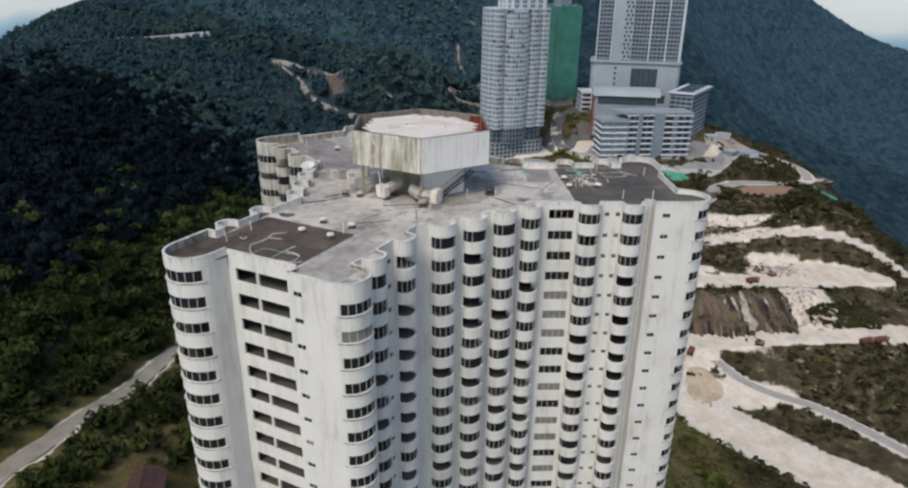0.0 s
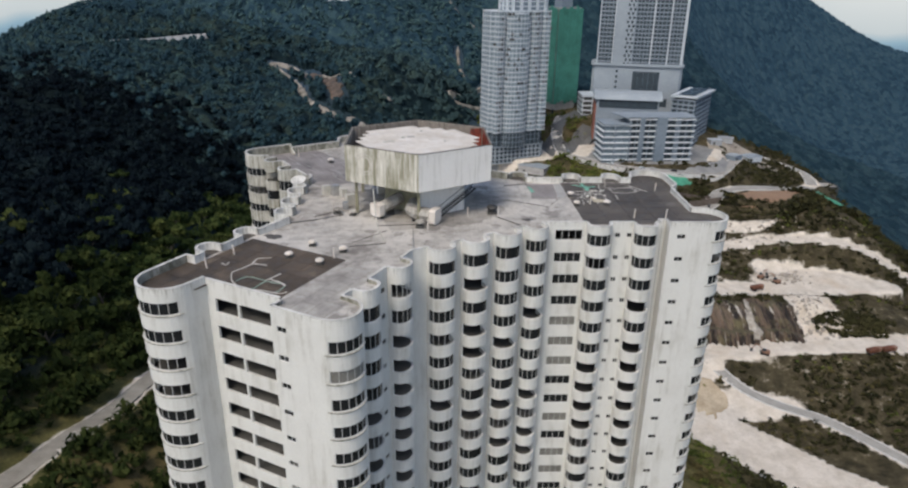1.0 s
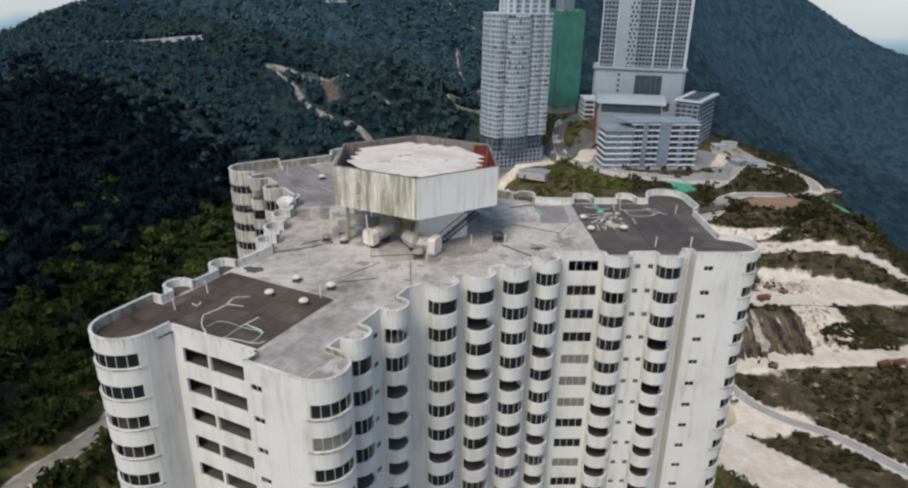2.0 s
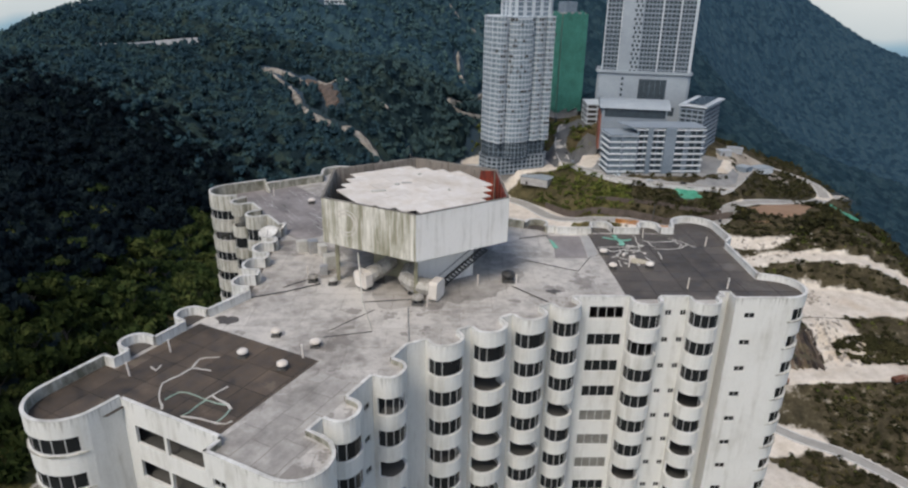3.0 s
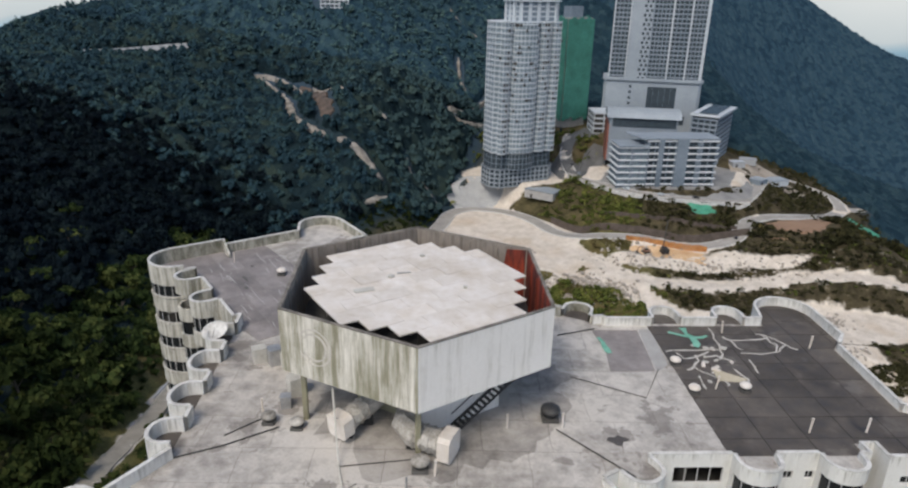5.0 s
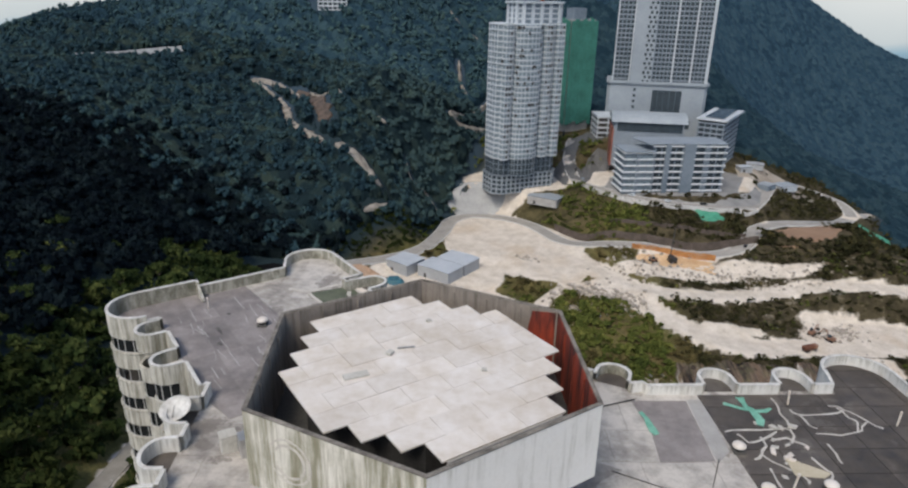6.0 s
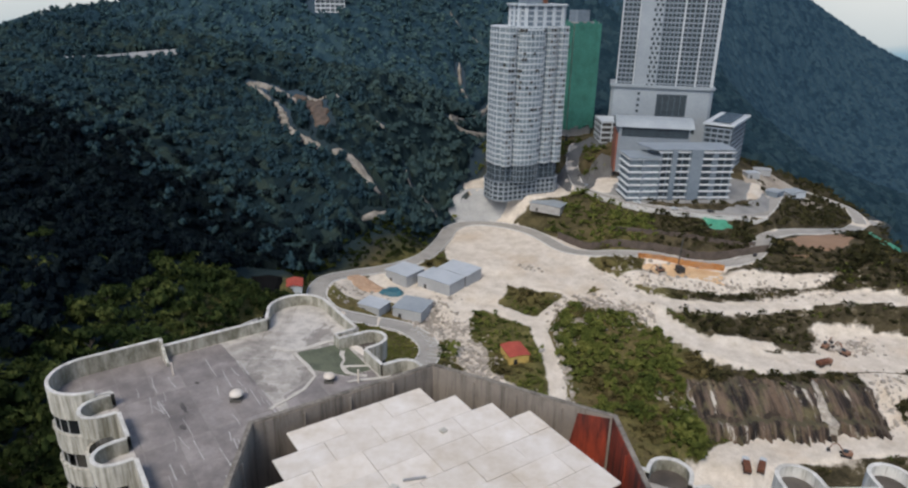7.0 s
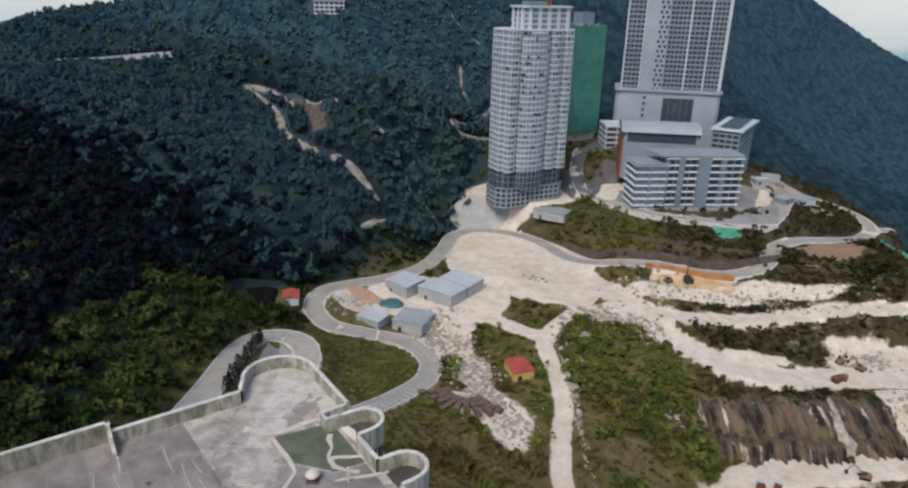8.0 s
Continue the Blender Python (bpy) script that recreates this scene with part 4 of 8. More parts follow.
# outer walls and windows: those towards the open side stand one by one, the rest are joined
joined = {"frame": [], "glass": []}
panel_cache = {}
count = 0
for turn in TURNS:
    m = wing(turn)
    for pi, (name, pts, openings) in enumerate(panels_of(turn)):
        part("wall", panel_mesh(pts, openings, wall_top(turn, pi)), WHITE_WORN if turn == 124.5 else WHITE, tower, m=m)
        bm = bmesh.new()
        top = wall_top(turn, pi)
        line = [Vector(p) for p in pts]
        ends = [[bm.verts.new((*(p + inward(line, j) * d), z)) for d, z in ((-0.02, top - 0.06), (-0.02, top + 0.03), (THICK + 0.02, top + 0.03), (THICK + 0.02, top - 0.06))] for j, p in enumerate(line)]
        for r0, r1 in zip(ends, ends[1:]):
            for k in range(4):
                bm.faces.new((r0[k], r1[k], r1[(k + 1) % 4], r0[(k + 1) % 4]))
        bm.faces.new(ends[0])
        bm.faces.new(ends[-1][::-1])
        part("coping", bm, RIM, tower, m=m)
        if turn == 124.5 or (turn == 243 and pi > 13):     # thin panels added inside some parapets, darker and streaked grey-green
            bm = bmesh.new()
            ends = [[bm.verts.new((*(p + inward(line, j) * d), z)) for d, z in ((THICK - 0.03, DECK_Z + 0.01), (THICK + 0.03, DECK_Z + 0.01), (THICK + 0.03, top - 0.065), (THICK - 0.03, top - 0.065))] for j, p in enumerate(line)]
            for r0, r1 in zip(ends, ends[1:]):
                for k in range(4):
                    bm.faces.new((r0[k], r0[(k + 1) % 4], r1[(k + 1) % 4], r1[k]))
            part("parapet_lining", bm, DARK_LINING, tower, "dark streaked inner face of the parapet", m=m)
        if name in ("lobe", "balcony"):
            if (turn, pi, "lip") not in panel_cache:
                bm = bmesh.new()
                s = measure_line(pts)
                for o in openings:
                    q0, q1 = (o[0] - 0.05) * s[-1], (o[1] + 0.05) * s[-1]
                    steps = [q0 + (q1 - q0) * i / 10 for i in range(11)]
                    line = [Vector(at_length(pts, s, q)) for q in steps]
                    ends = [[bm.verts.new((*(p - inward(line, j) * d), z)) for d, z in ((0.11, o[2] - 0.14), (0.11, o[2] - 0.02), (-0.05, o[2] - 0.02), (-0.05, o[2] - 0.14))] for j, p in enumerate(line)]
                    for r0, r1 in zip(ends, ends[1:]):
                        for k in range(4):
                            bm.faces.new((r0[k], r0[(k + 1) % 4], r1[(k + 1) % 4], r1[k]))
                    bm.faces.new(ends[0])
                    bm.faces.new(ends[-1][::-1])
                panel_cache[turn, pi, "lip"] = mesh_of("sill", bm, WHITE_WORN)
        for oi, o in enumerate(openings):
            if o[4] == 0:
                continue
            if (turn, pi, oi) not in panel_cache:
                panel_cache[turn, pi, oi] = [window_meshes(pts, o, share) for share in ((0.3, 0.6, 1.0, 0.6) if name == "balcony" else (1.0,))]
            facing = (turn == 2 and pi < 15) or (turn == 243 and pi >= 13)
            for f in range(STOREYS):
                z = DECK_Z - STOREY * (f + 1)
                state = rnd.random()
                fr, pane = panel_cache[turn, pi, oi][int(state * 97) % len(panel_cache[turn, pi, oi])]
                mm = m @ Matrix.Translation((0, 0, z))
                if name == "lobe":
                    part("sill", panel_cache[turn, pi, "lip"], None, tower, m=mm)
                if name == "balcony" and state < (0.1 if f < 2 else 0.42):
                    continue        # the glazing is gone
                if facing and f < 19:
                    w = part("window", fr, None, tower, m=mm)
                    if state < 0.93:
                        g = part("pane", pane, None, w)
                        if state > ((0.45 if f > 1 else 0.9) if name == "flat" and o[4] == 4 else 0.84 if name != "balcony" else 0.93):
                            g.material_slots[0].link = "OBJECT"
                            g.material_slots[0].material = PANE_GREY
                else:
                    joined["frame"].append((fr, mm))
                    if state < 0.86:
                        joined["glass"].append((pane, mm))


def join_meshes(name, items, material):
    verts, faces, base_i = [], [], 0
    for me, m in items:
        verts += [tuple(m @ v.co) for v in me.vertices]
        faces += [tuple(i + base_i for i in p.vertices) for p in me.polygons]
        base_i += len(me.vertices)
    out = bpy.data.meshes.new(name)
    out.from_pydata(verts, [], faces)
    out.materials.append(material)
    return out


for name, key, mat in (("far_window_frames", "frame", FRAME_PAINT), ("far_panes", "glass", PANE_DARK)):
    tagged(part(name, join_meshes(name, joined[key], mat), None, tower), kind="stuff")

# ---- on the roof ----
SEAM = mottled("dark_felt_seam", (0.012, 0.01, 0.008), (0.03, 0.025, 0.02), 1.0, 6)
SEAM_PALE = mottled("worn_felt_seam", (0.17, 0.155, 0.145), (0.3, 0.28, 0.265), 1.0, 6)
bay_rnd = random.Random(23)


def clipped(ring, x0, x1, y0, y1):
    """The part of an outline that lies in a rectangle."""
    for k, lim, sgn in ((0, x0, 1), (0, x1, -1), (1, y0, 1), (1, y1, -1)):
        out = []
        for p, q in zip(ring, ring[1:] + ring[:1]):
            a, b = sgn * (p[k] - lim), sgn * (q[k] - lim)
            if a >= 0:
                out.append(p)
            if a * b < 0:
                t = a / (a - b)
                out.append((p[0] + (q[0] - p[0]) * t, p[1] + (q[1] - p[1]) * t))
        ring = [p for i, p in enumerate(out) if math.dist(p, out[i - 1]) > 1e-3]
        if len(ring) < 3:
            return []
    return ring


def covering(name, ring, material, label, top, turn, bay=None, seam=None):
    """A roof covering laid on the deck along the wing; where bay is given, it is made of single bays of that length and width with open seams."""
    m = wing(turn)
    bm = bmesh.new()
    prism(bm, ring, DECK_Z + 0.004, DECK_Z + (top - 0.014 if bay else top))
    base_felt = part(name, bm, seam if bay else material, tower, label, m=m)
    if not bay:
        return
    u0, u1, v0, v1 = min(p[0] for p in ring), max(p[0] for p in ring), min(p[1] for p in ring), max(p[1] for p in ring)
    for i in range(int((u1 - u0) / bay[0]) + 1):
        for j in range(int((v1 - v0) / bay[1]) + 1):
            a, b = u0 + i * bay[0], v0 + j * bay[1]
            c = clipped(list(ring), a + bay_rnd.uniform(0.02, 0.045), a + bay[0] - bay_rnd.uniform(0.02, 0.045), b + bay_rnd.uniform(0.02, 0.045), b + bay[1] - bay_rnd.uniform(0.02, 0.045))
            if not c or abs(sum(p[0] * q[1] - q[0] * p[1] for p, q in zip(c, c[1:] + c[:1]))) < 0.2:
                continue
            bm = bmesh.new()
            prism(bm, c, DECK_Z + top - 0.012, DECK_Z + top - bay_rnd.uniform(0.0, 0.006))
            part("felt_bay", bm, material, base_felt)


def lobe_ring(u, v, r):
    return [(u + r * math.cos(radians(a)), v + r * math.sin(radians(a))) for a in range(-90, 91, 18)]


def lobe_back(u, v, r):
    return [(u + r * math.cos(radians(a)), v + r * math.sin(radians(a))) for a in range(0, 181, 18)]


covering("roof_felt", [(22.6, -10.2), (31.6, -10.2), (31.6, -11.4)] + lobe_ring(36.6, -8.55, 2.85) + [(36.2, -5.1), (34.5, -5.0), (34.4, 3.6), (22.6, 3.6)], BITUMEN,
         "dark felt bays stained brown", 0.03, 243, (3.05, 2.45), SEAM)
covering("roof_felt", [(22.0, A + 0.3), (31.7, A + 0.3), (31.7, A + 1.6), (32.9, A + 1.6), (32.9, -10.2)] + lobe_ring(38.4, -7.6, 2.7) + [(38.1, -4.75), (37.6, -4.5), (37.95, 5.0), (39.15, 6.5)] + lobe_back(36.5, 11.4, 2.68) + [(33.5, 9.55), (22.0, 9.55)],
         FELT_BLACK, "dark felt bays with pale sealed cracks", 0.03, 2, (3.3, 2.6), SEAM)
covering("roof_felt", [(13.5, A + 0.4), (19.5, A + 0.4), (19.5, -0.8), (28.0, -0.6), (36.1, -0.1), (36.1, 4.9), (36.7, 4.9)] + lobe_back(34.0, 10.7, 2.7) + [(31.3, 9.4), (17.0, 9.4), (13.5, B - 0.6)], FELT_GREY,
         "worn grey felt with white joints", 0.03, 124.5, (3.4, 2.3), SEAM_PALE)
covering("roof_felt", [(24.7, A + 0.4), (30.1, A + 0.4), (30.8, -5.3), (27.4, -5.3), (24.9, -7.4)], ALGAE, "felt greened by algae", 0.034, 124.5)
covering("roof_felt", [(19.7, A + 0.4), (24.6, A + 0.4), (24.8, -7.3), (26.4, -5.8), (25.0, -1.8), (19.7, -1.0)], FELT_GREY, "worn grey felt", 0.03, 124.5, (3.4, 2.3), SEAM_PALE)
bm = bmesh.new()     # sloping cross wall where the rear parapet steps up
prism(bm, [(34.5, 0.03), (36.9, 0.03), (36.9, 1.6), (36.3, 1.55), (34.5, 0.35)], -0.12, 0.12, Matrix.Translation((0, 4.75, DECK_Z)) @ Matrix.Rotation(radians(90), 4, "X"))
part("wall", bm, WHITE_WORN, tower, m=wing(124.5))
covering("roof_felt", [(24.0, 4.8), (34.2, 4.0), (35.8, 4.8), (35.8, 10.2), (31.3, 10.2), (31.3, B - 0.3), (24.0, B - 0.3)], FELT_PALE, "pale worn felt over a bay", 0.026, 243)

STRIP = mottled("pale_patched_strip", (0.3, 0.29, 0.275), (0.42, 0.41, 0.39), 0.5, 5)
CREAM = mottled("cream_patch", (0.42, 0.36, 0.25), (0.56, 0.5, 0.38), 0.8, 6)
for name, ring, mat, label, top in (("roof_felt", [(11.0, 107.2), (15.4, 107.3), (15.1, 100.0), (11.2, 99.8), (11.5, 103.2)], FELT_GREY, "worn grey felt patch", 0.012),
                                    ("roof_felt", [(15.5, 107.4), (16.7, 107.5), (16.5, 101.1), (15.2, 99.8)], STRIP, "pale patched strip", 0.016),
                                    ("roof_felt", [(20.1, 100.6), (22.6, 98.9), (21.9, 98.4), (20.0, 98.6)], CREAM, "cream patch on dark felt", 0.042)):
    bm = bmesh.new()
    prism(bm, ring[::-1], DECK_Z + 0.004, DECK_Z + top)
    part(name, bm, mat, tower, label)

for turn in TURNS:     # dark felt floors of balcony cups
    for pi, (name, pts, openings) in enumerate(panels_of(turn)):
        cx, cy = sum(p[0] for p in pts) / len(pts), sum(p[1] for p in pts) / len(pts)
        if name == "balcony" and (pi > 15 if turn == 2 else pi < 14):
            bm = bmesh.new()
            prism(bm, [(cx + (x - cx) * 0.86, cy + (y - cy) * 0.86) for x, y in pts], DECK_Z + 0.004, DECK_Z + 0.04)
            part("cup_floor", bm, FELT_BLACK, tower, "dark felt floor of a balcony cup", m=wing(turn))

# six-sided plant room with an open top
ROOM_TOP, ROOM_LOW = 65.1, 60.3
hexm = wing(3)
plant_room = thing("plant_room", hexm @ Matrix.Translation((0, 0, DECK_Z)), "six-sided white plant room on a narrower base, streaked with grime", "roof structure")


def corner(r, i, z):
    return Vector((r * math.cos(radians(30 + 60 * i)), r * math.sin(radians(30 + 60 * i)), z - DECK_Z))


def slab_between(bm, quad_out, quad_in):
    v = [bm.verts.new(p) for p in (*quad_out, *quad_in)]
    for f in ((0, 1, 2, 3), (7, 6, 5, 4), (0, 4, 5, 1), (1, 5, 6, 2), (2, 6, 7, 3), (3, 7, 4, 0)):
        bm.faces.new([v[i] for i in f])


COPING = mottled("grimy_coping", (0.045, 0.038, 0.032), (0.3, 0.27, 0.23), 0.9, 5)
LININGS = (DARK_STREAK, DARK_STREAK, DARK_STREAK, DARK_STREAK, DARK_STREAK, RED_STREAK)
for i in range(6):
    j = i + 1
    outer = [corner(11.1, i, ROOM_LOW), corner(11.1, j, ROOM_LOW), corner(11.1, j, ROOM_TOP), corner(11.1, i, ROOM_TOP)]
    mid = [corner(10.92, i, ROOM_LOW), corner(10.92, j, ROOM_LOW), corner(10.92, j, ROOM_TOP), corner(10.92, i, ROOM_TOP)]
    bm = bmesh.new()
    slab_between(bm, outer, mid)
    part("wall", bm, (STREAKED if i in (2, 3) else WHITE_CLEAN), plant_room, "white wall streaked green-grey" if i in (2, 3) else "")
    a, b = [p.copy() for p in mid], [corner(10.8, i, ROOM_LOW), corner(10.8, j, ROOM_LOW), corner(10.8, j, ROOM_TOP - 0.02), corner(10.8, i, ROOM_TOP - 0.02)]
    for p in a[2:]:
        p.z -= 0.02
    for p, q in zip(a, b):
        p.xy = p.xy * 0.9995
    bm = bmesh.new()
    slab_between(bm, a, b)
    part("wall_lining", bm, LININGS[i], plant_room, "rust-red inner face" if LININGS[i] is RED_STREAK else "sooty inner face")
    if i == 0:              # the rust spreads round the corner
        bm = bmesh.new()
        p0, p1 = corner(10.78, 0, 0), corner(10.78, 1, 0)
        e0, e1, e2 = p0.lerp(p1, 0.01), p0.lerp(p1, 0.17), p0.lerp(p1, 0.24)
        slab_between(bm, [Vector((*q.xy, z - DECK_Z)) for q, z in ((e0, ROOM_LOW), (e2, ROOM_LOW), (e1, ROOM_TOP - 0.3), (e0, ROOM_TOP - 0.06))], [Vector((*(q.xy * 0.9965), z - DECK_Z)) for q, z in ((e0, ROOM_LOW), (e2, ROOM_LOW), (e1, ROOM_TOP - 0.3), (e0, ROOM_TOP - 0.06))])
        part("rust_stain", bm, RED_STREAK, plant_room, "rust-red stain on the inner face")
    for k in range(1, 4):       # uprights against the lining
        p = corner(10.74, i, 0).lerp(corner(10.74, j, 0), k / 4)
        bm = bmesh.new()
        box(bm, p.x - 0.06, p.x + 0.06, p.y - 0.06, p.y + 0.06, ROOM_LOW - DECK_Z, ROOM_TOP - DECK_Z - 0.25)
        part("stud", bm, LININGS[i], plant_room)
for i in range(6):          # grimy coping round the rim
    q = [corner(11.13, i, ROOM_TOP + 0.004), corner(11.13, i + 1, ROOM_TOP + 0.004), corner(10.85, i + 1, ROOM_TOP + 0.004), corner(10.85, i, ROOM_TOP + 0.004)]
    bm = bmesh.new()
    slab_between(bm, [p + Vector((0, 0, 0.07)) for p in q], q)
    part("coping", bm, COPING, plant_room)
bm = bmesh.new()
prism(bm, [tuple(corner(10.9, i, 0).xy) for i in range(6)], ROOM_LOW - DECK_Z - 0.02, ROOM_LOW - DECK_Z + 0.25)
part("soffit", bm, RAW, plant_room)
for i in (4, 5, 0, 1):          # upright white walls of the core below the room
    j = i + 1
    out = [corner(7.2, i, DECK_Z), corner(7.2, j, DECK_Z), corner(7.2, j, ROOM_LOW - 0.03), corner(7.2, i, ROOM_LOW - 0.03)]
    inn = [corner(6.9, i, DECK_Z), corner(6.9, j, DECK_Z), corner(6.9, j, ROOM_LOW - 0.03), corner(6.9, i, ROOM_LOW - 0.03)]
    bm = bmesh.new()
    slab_between(bm, out, inn)
    part("core_wall", bm, WHITE_CLEAN, plant_room, "white wall below the room")
OCHRE = stained_paint("ochre_stained_render", (0.3, 0.28, 0.19), (0.08, 0.075, 0.04), 1.0)
bm = bmesh.new()
prism(bm, [tuple(corner(5.4, i, 0).xy) for i in range(6)], 0, ROOM_LOW - DECK_Z - 0.03)
part("core_wall", bm, OCHRE, plant_room, "ochre stained core wall")
for i, r in ((2, 9.6), (3, 9.6), (4, 9.4)):
    p = corner(r, i, 0)
    bm = bmesh.new()
    chamfer_box(bm, p.x - 0.2, p.x + 0.2, p.y - 0.2, p.y + 0.2, 0, ROOM_LOW - DECK_Z - 0.03, 0.06)
    part("column", bm, OCHRE, plant_room)
# the plant room's shade and the deck's grime share this darker colour
SHADED_GRIME = deck_material("grimy_screed", (0.1, 0.089, 0.078), (0.41, 0.38, 0.345), (0.06, 0.054, 0.048), (0.2, 0.28), 0.4, 0.15, (0.34, 0.6), 0.04, 0.35, 0.6, (0.34, 0.315, 0.285))
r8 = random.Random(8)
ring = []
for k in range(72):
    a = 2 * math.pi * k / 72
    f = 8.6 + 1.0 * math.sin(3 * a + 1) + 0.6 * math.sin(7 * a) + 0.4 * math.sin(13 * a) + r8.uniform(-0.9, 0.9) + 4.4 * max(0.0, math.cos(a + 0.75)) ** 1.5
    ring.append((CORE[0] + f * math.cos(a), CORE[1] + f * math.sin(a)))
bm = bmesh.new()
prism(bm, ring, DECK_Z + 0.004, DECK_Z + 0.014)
part("grimy_screed", bm, SHADED_GRIME, tower, "grimy screed with the plant room's shade painted in")
# floor of pale panels in staggered rows inside the open top
TILE_TOP = 64.6 - DECK_Z
bm = bmesh.new()
prism(bm, [tuple(corner(7.6, i, 0).xy) for i in range(6)], ROOM_LOW - DECK_Z + 0.26, TILE_TOP - 0.14)
part("panel_support", bm, STEEL_DARK, plant_room)
W, L = 1.7, 2.667
turn30 = Matrix.Rotation(radians(30), 4, "Z")
r2 = random.Random(11)
tile_meshes = {}
for size in (L, L / 2):
    pm = bmesh.new()
    chamfer_box(pm, -size / 2 + 0.014, size / 2 - 0.014, -W / 2 + 0.014, W / 2 - 0.014, -0.1, 0, 0.015)
    tile_meshes[size] = mesh_of("roof_panel", pm, PANEL_WHITE)
for row in range(10):
    full = (3, 4, 5, 6, 6, 6, 6, 5, 4, 3)[row]
    sizes = [L / 2] + [L] * (full - 1) + [L / 2] if row in (4, 6) else [L] * full
    x = -full * L / 2
    for size in sizes:
        c = turn30 @ Vector((x + size / 2, (row - 4.5) * W, 0))
        x += size
        tilt = r2.uniform(-0.35, 0.35) + (2.2 if r2.random() < 0.05 else 0)
        part("roof_panel", tile_meshes[size], None, plant_room, m=Matrix.Translation((c.x, c.y, TILE_TOP + r2.uniform(-0.03, 0.0))) @ turn30 @ pose(0, 0, 0, tilt, r2.uniform(-0.3, 0.3), r2.uniform(-0.25, 0.25)))
for row in range(10):       # joists that carry the panels and show at the open ends
    y, half = (row - 5) * W, (3, 3, 4, 5, 6, 6, 6, 5, 4, 3)[row] * L / 2 - 0.3
    bm = bmesh.new()
    box(bm, -half, half, y - 0.06, y + 0.06, TILE_TOP - 0.4, TILE_TOP - 0.145, turn30)
    part("joist", bm, RAW_LIGHT, plant_room)
# loose pieces on the panels and a faded ring on the streaked wall
for x, y, w, d, h, turn, mat in ((-4.0, -1.6, 1.5, 0.55, 0.1, 20, DUCT), (-2.1, 0.9, 0.5, 0.35, 0.16, 60, DUCT), (-1.1, 1.6, 1.1, 0.12, 0.08, 10, METAL), (3.6, -1.2, 0.3, 0.25, 0.14, 0, DUCT), (0.4, 5.2, 0.35, 0.3, 0.1, 40, DUCT)):
    bm = bmesh.new()
    chamfer_box(bm, -w / 2, w / 2, -d / 2, d / 2, 0, h, 0.02)
    solid("loose_board", bm, mat, hexm @ pose(x, y, DECK_Z + TILE_TOP + 0.015, 0, 0, turn), "loose scrap lying on the pale roof panels", "scrap", "scraps on the plant room")
face_m = Matrix.Translation(corner(11.13, 3, 62.9).lerp(corner(11.13, 4, 62.9), 0.27)) @ Matrix.Rotation(radians(240 + 90), 4, "Z") @ Matrix.Rotation(radians(90), 4, "X")
for r0 in (1.35, 1.0):
    bm = bmesh.new()
    pts = [(r0 * math.cos(radians(a)), r0 * math.sin(radians(a))) for a in range(-150, 160, 12)]
    ribbon(bm, pts, 0.13, -0.02, 0.012, 0.5, r2)
    part("faded_ring", bm, SEALANT, plant_room, "faded pale painted ring", m=face_m)
# steel stair along the core wall
stair = thing("steel_stair", label="dark steel stair rising along the white core wall", category="stair")
sa, sb = Vector((-2.1, 91.7, DECK_Z)), Vector((2.6, 94.75, 58.7))
side = (sb - sa).cross(Vector((0, 0, 1))).normalized()
for o in (-0.45, 0.45):
    bm = bmesh.new()
    tube(bm, [sa + side * o, sb + side * o], 0.09, 6)
    part("stringer", bm, STEEL_DARK, stair)
    bm = bmesh.new()
    tube(bm, [sa + side * o + Vector((0, 0, 0.95)), sb + side * o + Vector((0, 0, 0.95))], 0.04, 6)
    part("handrail", bm, STEEL_DARK, stair)
bm = bmesh.new()
box(bm, -0.13, 0.13, -0.43, 0.43, -0.02, 0.02)
tread_me = mesh_of("tread", bm, STEEL_DARK)
heading = math.atan2((sb - sa).y, (sb - sa).x)
for k in range(15):
    p = sa.lerp(sb, (k + 0.7) / 15)
    part("tread", tread_me, None, stair, m=Matrix.Translation(p) @ Matrix.Rotation(heading, 4, "Z"))


# ducts and fans under the room
DUCT_STAINED = mottled("stained_duct", (0.14, 0.125, 0.1), (0.58, 0.55, 0.5), 0.7, 5, 0.6)


